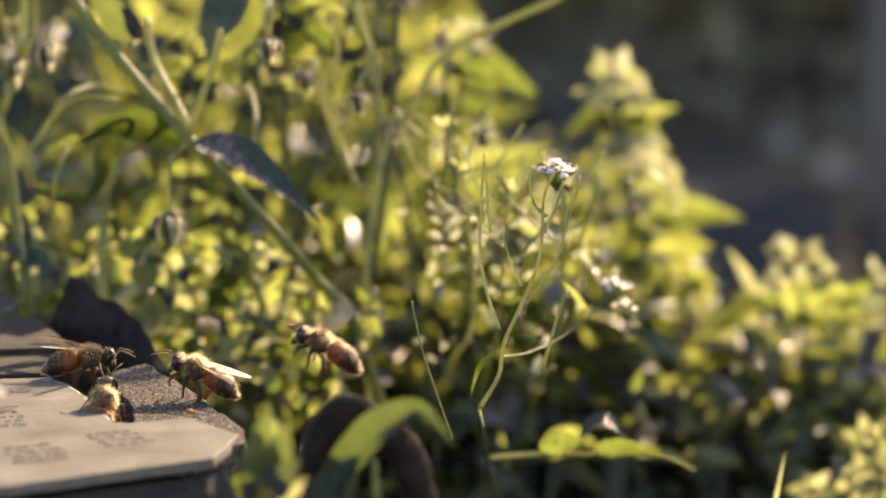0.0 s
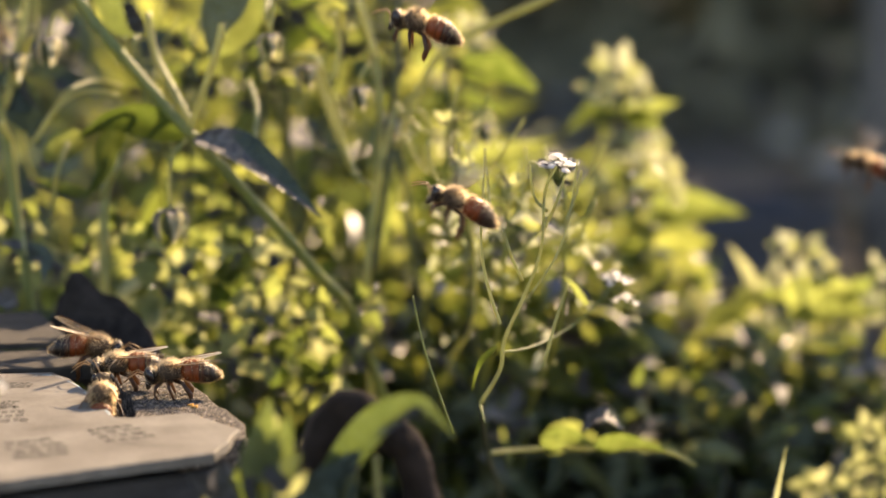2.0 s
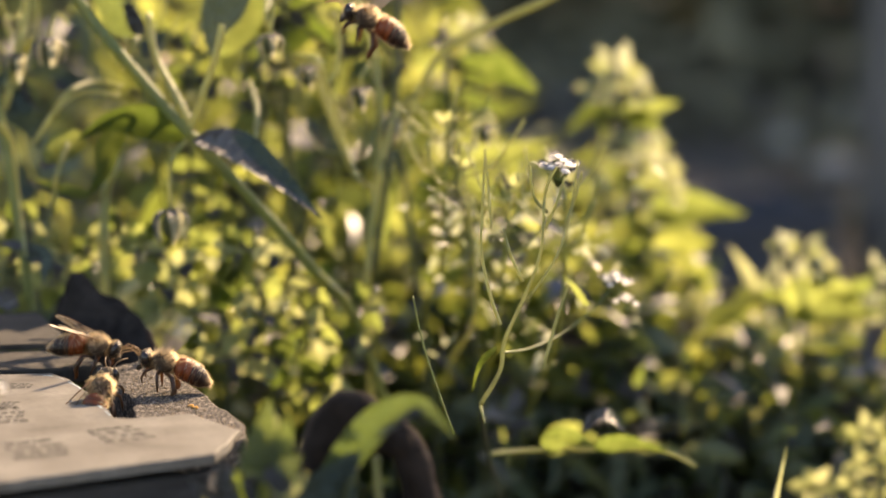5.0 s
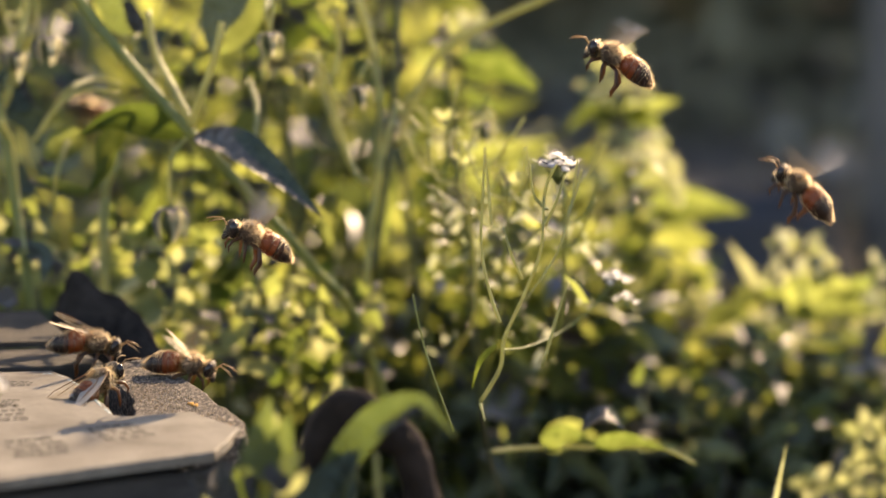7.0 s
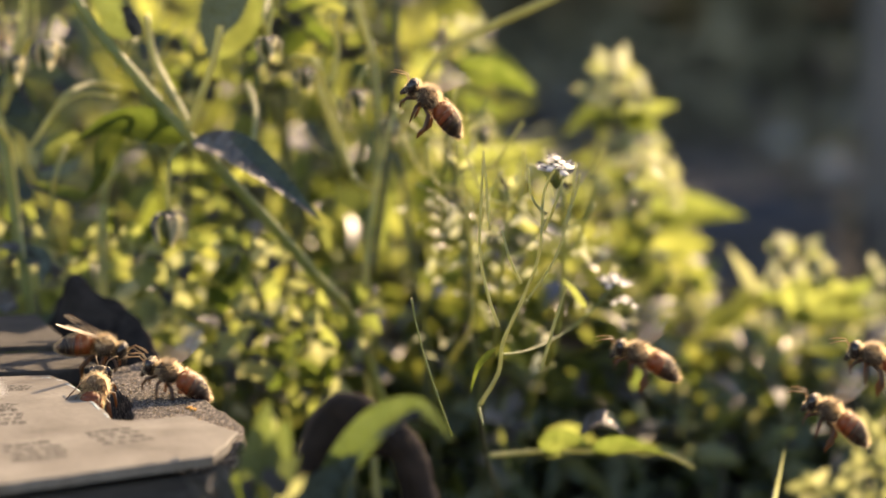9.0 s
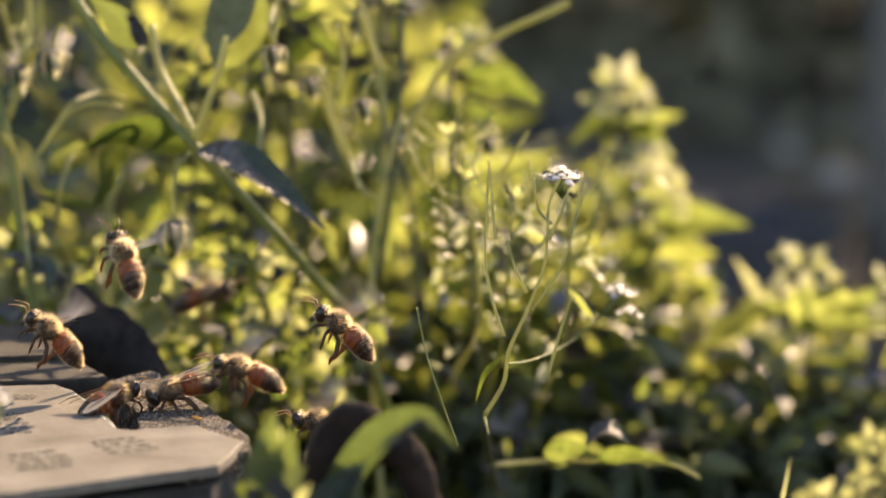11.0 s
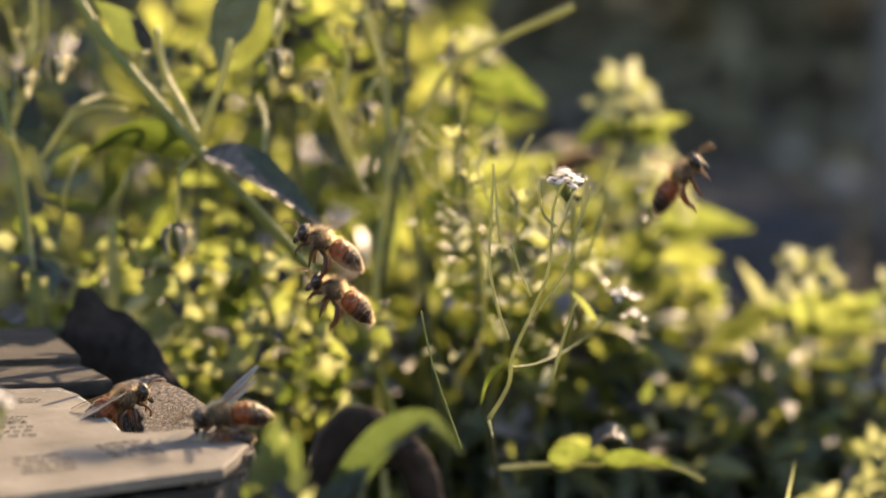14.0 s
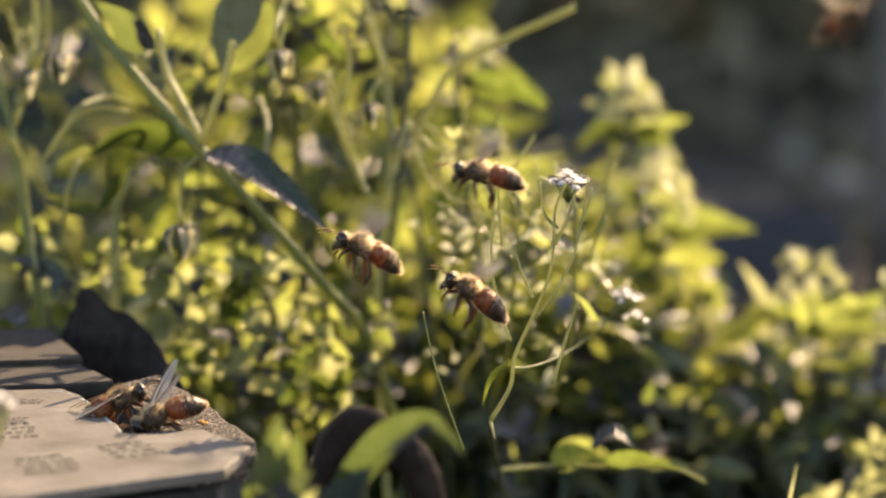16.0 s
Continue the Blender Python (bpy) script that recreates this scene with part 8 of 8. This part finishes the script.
    walk(BEES[17], [
        (0, pose(0.8538, 0.9536, 0.5292, 0, -10, 176)), (10.5, pose(0.1075, 0.4257, 0.2338, 0, -18, 174)), (11.2, pose(0.0764, 0.4171, 0.2428, 0, -22, 172)),
        (11.3, pose(0.0727, 0.4173, 0.2441, 0, -24, 172)), (11.4, pose(0.0694, 0.4177, 0.2461, 0, -26, 172)), (11.5, pose(0.0654, 0.4180, 0.2484, 0, -26, 172)),
        (11.6, pose(0.0596, 0.4186, 0.2516, 0, -26, 172)), (11.7, pose(0.0523, 0.4190, 0.2541, 0, -26, 172)), (11.8, pose(0.0456, 0.4193, 0.2558, 0, -28, 172)),
        (11.9, pose(0.0385, 0.4194, 0.2566, 0, -30, 172)), (12, pose(0.0326, 0.4194, 0.2567, 0, -32, 172)), (12.1, pose(0.0274, 0.4193, 0.2561, 0, -34, 170)),
        (12.2, pose(0.0216, 0.4191, 0.2549, 0, -36, 170)), (12.3, pose(0.0175, 0.4188, 0.2532, 0, -36, 170)), (12.4, pose(0.0131, 0.4182, 0.2497, 0, -34, 172)),
        (12.5, pose(0.0099, 0.4174, 0.2454, 0, -30, 174)), (12.6, pose(0.0075, 0.4165, 0.2401, 0, -32, 174)), (12.7, pose(0.0051, 0.4157, 0.2350, 0, -34, 174)),
        (12.8, pose(0.0017, 0.4150, 0.2313, 0, -36, 174)), (12.9, pose(-0.0013, 0.4147, 0.2293, 0, -38, 172)), (13, pose(-0.0031, 0.4145, 0.2286, 0, -38, 172)),
        (13.1, pose(-0.0041, 0.4143, 0.2272, 0, -38, 172)), (13.2, pose(-0.0047, 0.4143, 0.2269, 0, -38, 172)), (13.3, pose(-0.0052, 0.4142, 0.2266, 0, -36, 172)),
        (13.4, pose(-0.0059, 0.4141, 0.2258, 0, -34, 174)), (13.5, pose(-0.0072, 0.4140, 0.2254, 0, -32, 174)), (13.6, pose(-0.0091, 0.4138, 0.2246, 0, -32, 174)),
        (13.7, pose(-0.0115, 0.4137, 0.2241, 0, -32, 174)), (13.8, pose(-0.0141, 0.4135, 0.2228, 0, -34, 174)), (13.9, pose(-0.0174, 0.4132, 0.2210, 0, -34, 174)),
        (14, pose(-0.0197, 0.4129, 0.2193, 0, -34, 174)), (14.1, pose(-0.0218, 0.4126, 0.2177, 0, -34, 174)), (14.2, pose(-0.0242, 0.4123, 0.2159, 0, -34, 174)),
        (14.3, pose(-0.0260, 0.4122, 0.2153, 0, -34, 174)), (14.4, pose(-0.0279, 0.4122, 0.2154, 0, -32, 174)), (14.5, pose(-0.0311, 0.4123, 0.2159, 0, -30, 176)),
        (14.6, pose(-0.0337, 0.4124, 0.2169, 0, -32, 176)), (14.7, pose(-0.0366, 0.4126, 0.2181, 0, -36, 174)), (14.8, pose(-0.0387, 0.4127, 0.2183, 0, -40, 172)),
        (14.9, pose(-0.0404, 0.4126, 0.2178, 0, -42, 172)), (15, pose(-0.0419, 0.4123, 0.2166, 0, -42, 172)), (15.1, pose(-0.0416, 0.4122, 0.2155, 0, -46, 168)),
        (15.2, pose(-0.0397, 0.4122, 0.2158, 0, -48, 166)), (15.3, pose(-0.0373, 0.4124, 0.2169, 0, -46, 166)), (15.4, pose(-0.0347, 0.4127, 0.2184, 0, -42, 168)),
        (15.5, pose(-0.0311, 0.4131, 0.2211, 0, -36, 172)), (15.6, pose(-0.0281, 0.4135, 0.2233, 0, -34, 176)), (15.7, pose(-0.0247, 0.4137, 0.2244, 0, -32, 182)),
        (15.8, pose(-0.0212, 0.4139, 0.2252, 0, -30, 186)), (15.9, pose(-0.0184, 0.4140, 0.2259, 0, -28, 190)), (16, pose(-0.0157, 0.4142, 0.2268, 0, -28, 192))])
    beat_wings(BEES[17], [(9.5, 16)], (5, 74), 3)
    walk(BEES[18], [
        (0, pose(-0.3202, 0.9645, 0.5890, 0, -10, 0)), (13, pose(0.0006, 0.4655, 0.2895, 0, -30, 20)), (13.6, pose(0.0213, 0.4460, 0.2641, 0, -30, 12)),
        (13.7, pose(0.0258, 0.4401, 0.2592, 0, -34, 8)), (13.8, pose(0.0306, 0.4392, 0.2537, 0, -42, 6)), (13.9, pose(0.0368, 0.4375, 0.2436, 0, -48, 4)),
        (14, pose(0.0405, 0.4362, 0.2356, 0, -50, 2)), (14.1, pose(0.0440, 0.4351, 0.2290, 0, -50, 0)), (14.2, pose(0.0486, 0.4387, 0.2205, 0, -46, 0)),
        (14.3, pose(0.0512, 0.4377, 0.2145, 0, -46, 0)), (14.4, pose(0.0556, 0.4418, 0.2088, 0, -48, 0)), (14.5, pose(0.0618, 0.4409, 0.2032, 0, -50, 0)),
        (14.6, pose(0.0661, 0.4405, 0.2008, 0, -48, 0)), (14.7, pose(0.0707, 0.4402, 0.1987, 0, -46, 0)), (14.8, pose(0.0731, 0.4400, 0.1974, 0, -44, 0)),
        (14.9, pose(0.0744, 0.4396, 0.1949, 0, -42, 0)), (15, pose(0.0759, 0.4391, 0.1922, 0, -40, -5)), (15.2, pose(0.0848, 0.4387, 0.1894, 0, -36, -5)),
        (16, pose(0.2022, 0.4890, 0.1841, 0, -20, -10))])
    beat_wings(BEES[18], [(12.5, 16)], (5, 74), 0)
    walk(BEES[19], [
        (0, pose(1.1736, 1.0479, 0.4886, 0, -10, 176)), (14.3, pose(0.1088, 0.4364, 0.2356, 0, -10, 176)), (14.9, pose(0.0724, 0.4271, 0.2413, 0, -6, 178)),
        (15, pose(0.0672, 0.4272, 0.2416, 0, -6, 178)), (15.1, pose(0.0611, 0.4272, 0.2422, 0, -8, 178)), (15.2, pose(0.0516, 0.4274, 0.2434, 0, -12, 178)),
        (15.3, pose(0.0450, 0.4275, 0.2439, 0, -16, 178)), (15.4, pose(0.0384, 0.4322, 0.2422, 0, -24, 176)), (15.5, pose(0.0274, 0.4319, 0.2404, 0, -30, 174)),
        (15.6, pose(0.0222, 0.4317, 0.2393, 0, -26, 176)), (15.7, pose(0.0157, 0.4266, 0.2396, 0, -22, 178)), (15.8, pose(0.0114, 0.4266, 0.2394, 0, -18, 178)),
        (15.9, pose(0.0081, 0.4264, 0.2387, 0, -14, 178)), (16, pose(0.0042, 0.4262, 0.2376, 0, -12, 180))])
    beat_wings(BEES[19], [(14.0, 16)], (5, 74), 3)
    walk(BEES[20], [
        (0, pose(-0.4619, 0.8710, 0.0506, 0, -10, 0)), (10.4, pose(-0.0774, 0.4893, 0.1915, 0, -20, 10)), (11.3, pose(-0.0116, 0.4709, 0.2321, 0, -20, -4)),
        (11.4, pose(0.0030, 0.4729, 0.2436, 0, -22, -6)), (11.5, pose(0.0155, 0.4744, 0.2525, 0, -24, -8)), (11.6, pose(0.0243, 0.4758, 0.2603, 0, -26, -10)),
        (11.8, pose(0.0418, 0.4833, 0.2742, 0, -26, -10)), (16, pose(0.6064, 1.0725, 0.6265, 0, -10, -10))])
    beat_wings(BEES[20], [(10.6, 13)], (5, 74), 0)
    walk(BEES[21], [
        (0, pose(0.7238, 1.0712, 0.6216, 0, -10, 176)), (7.6, pose(0.1319, 0.6423, 0.2533, 0, -30, 172)), (7.9, pose(0.1080, 0.6193, 0.2382, 0, -40, 160)),
        (8, pose(0.1030, 0.6183, 0.2325, 0, -45, 155)), (8.1, pose(0.0969, 0.6267, 0.2227, 0, -45, 155)), (8.2, pose(0.0894, 0.6350, 0.2123, 0, -40, 155)),
        (8.3, pose(0.0855, 0.6538, 0.2038, 0, -35, 160)), (8.6, pose(0.0691, 0.6919, 0.1893, 0, -30, 165)), (10, pose(-0.0356, 0.8405, 0.1685, 0, -10, 180)),
        (16, pose(-0.6214, 1.1915, 0.1604, 0, -10, 180))])
    beat_wings(BEES[21], [(7.4, 10)], (5, 74), 3)
    walk(BEES[22], [
        (0, pose(-0.6159, 1.2029, 0.2080, 0, -10, 0)), (13, pose(-0.0328, 0.7433, 0.1938, 0, -20, 0)), (14.3, pose(0.0472, 0.5961, 0.2216, 0, -30, -4)),
        (14.4, pose(0.0533, 0.5965, 0.2238, 0, -34, -6)), (14.5, pose(0.0632, 0.5973, 0.2284, 0, -30, -8)), (14.6, pose(0.0728, 0.5977, 0.2308, 0, -20, -8)),
        (14.7, pose(0.0848, 0.5979, 0.2313, 0, -10, -8)), (14.8, pose(0.0941, 0.5978, 0.2302, 0, -8, -8)), (14.9, pose(0.1036, 0.5976, 0.2289, 0, -8, -8)),
        (16, pose(0.2830, 0.7003, 0.2324, 0, -8, -10))])
    beat_wings(BEES[22], [(13.4, 15.6)], (5, 74), 0)
    walk(BEES[23], [
        (0, pose(-0.6159, 1.1891, 0.1283, 0, -10, 0)), (14.2, pose(-0.0168, 0.7420, 0.1862, 0, -10, 0)), (15.1, pose(0.0587, 0.5649, 0.2168, 0, -10, -5)),
        (15.3, pose(0.0627, 0.5650, 0.2168, 0, -25, -5)), (15.4, pose(0.0658, 0.5657, 0.2210, 0, -35, -5)), (15.5, pose(0.0700, 0.5664, 0.2252, 0, -30, -5)),
        (15.6, pose(0.0731, 0.5670, 0.2284, 0, -30, -5)), (15.7, pose(0.0797, 0.5680, 0.2345, 0, -30, -5)), (15.8, pose(0.0819, 0.5691, 0.2407, 0, -35, -5)),
        (15.9, pose(0.0849, 0.5700, 0.2462, 0, -35, -5)), (16, pose(0.0888, 0.5712, 0.2534, 0, -35, -5))])
    beat_wings(BEES[23], [(14.4, 16)], (5, 74), 3)
    walk(BEES[24], [
        (0, pose(0.3864, 1.0713, 0.6216, 0, -10, 176)), (12, pose(0.0651, 0.6231, 0.2609, 0, -30, 172)), (12.2, pose(0.0586, 0.6112, 0.2506, 0, -30, 172)),
        (12.3, pose(0.0542, 0.6104, 0.2463, 0, -30, 172)), (12.4, pose(0.0476, 0.6092, 0.2391, 0, -32, 172)), (12.5, pose(0.0432, 0.6085, 0.2351, 0, -32, 172)),
        (12.7, pose(0.0321, 0.6266, 0.2227, 0, -30, 174)), (13.2, pose(0.0008, 0.6930, 0.1960, 0, -20, 176)), (16, pose(-0.5404, 1.1873, 0.1338, 0, -10, 180))])
    beat_wings(BEES[24], [(11.4, 13.8)], (5, 74), 0)
    walk(BEES[25], [
        (0, pose(-0.1460, 0.6037, 0.2654, 0, -20, 170)), (2.5, pose(-0.0930, 0.5689, 0.2405, 0, -20, 175)), (3, pose(-0.0885, 0.5686, 0.2387, 0, -20, 175)),
        (3.5, pose(-0.0829, 0.5698, 0.2457, 0, -20, 175)), (5, pose(-0.0696, 0.5790, 0.2396, 0, -20, 178)), (6.8, pose(-0.0812, 0.5670, 0.2291, 0, -20, 178)),
        (7.5, pose(-0.0813, 0.5670, 0.2294, 0, -20, 178)), (8.2, pose(-0.0925, 0.5686, 0.2379, 0, -20, 178)), (8.7, pose(-0.0989, 0.5699, 0.2458, 0, -20, 178)),
        (9.2, pose(-0.0997, 0.5694, 0.2432, 0, -20, 178)), (10, pose(-0.1263, 0.5999, 0.2446, 0, -15, 178)), (16, pose(-0.5179, 1.0154, 0.3160, 0, -10, 180))])
    beat_wings(BEES[25], [(0, 12)], (5, 74), 3)
    walk(BEES[26], [
        (0, pose(0.7336, 1.2439, 0.4474, 0, -10, 176)), (0.8, pose(0.2565, 0.9022, 0.2309, 0, -10, 178)), (0.9, pose(0.1856, 0.9012, 0.2248, 0, -10, 178)),
        (1, pose(0.1138, 0.8997, 0.2163, 0, -10, 178)), (1.1, pose(0.0338, 0.8987, 0.2102, 0, -10, 178)), (1.3, pose(-0.1001, 0.9162, 0.1943, 0, -10, 178)),
        (2.5, pose(-0.4170, 1.0936, 0.1644, 0, -10, 178)), (16, pose(-1.6203, 1.5252, 0.3593, 0, -10, 178))])
    beat_wings(BEES[26], [(0, 3)], (5, 74), 0)
    walk(GNAT, [(0, pose(0.3478, 0.9538, 0.5292, 0, -15, 20)), (11.9, pose(0.0345, 0.4344, 0.2850, 0, -15, 20)), (12.2, pose(0.0375, 0.4216, 0.2694, 0, -15, 20)), (12.4, pose(0.0426, 0.4195, 0.2573, 0, -15, 20)), (12.5, pose(0.0446, 0.4193, 0.2562, 0, -15, 20)), (12.6, pose(0.0472, 0.4195, 0.2569, 0, -15, 20)), (12.7, pose(0.0525, 0.4201, 0.2603, 0, -15, 20)), (12.8, pose(0.0563, 0.4206, 0.2634, 0, -15, 20)), (12.9, pose(0.0653, 0.4212, 0.2668, 0, -15, 20)), (13.3, pose(0.1016, 0.4548, 0.2846, 0, -15, 20)), (16, pose(0.5458, 0.9450, 0.4737, 0, -15, 20))])


motions()
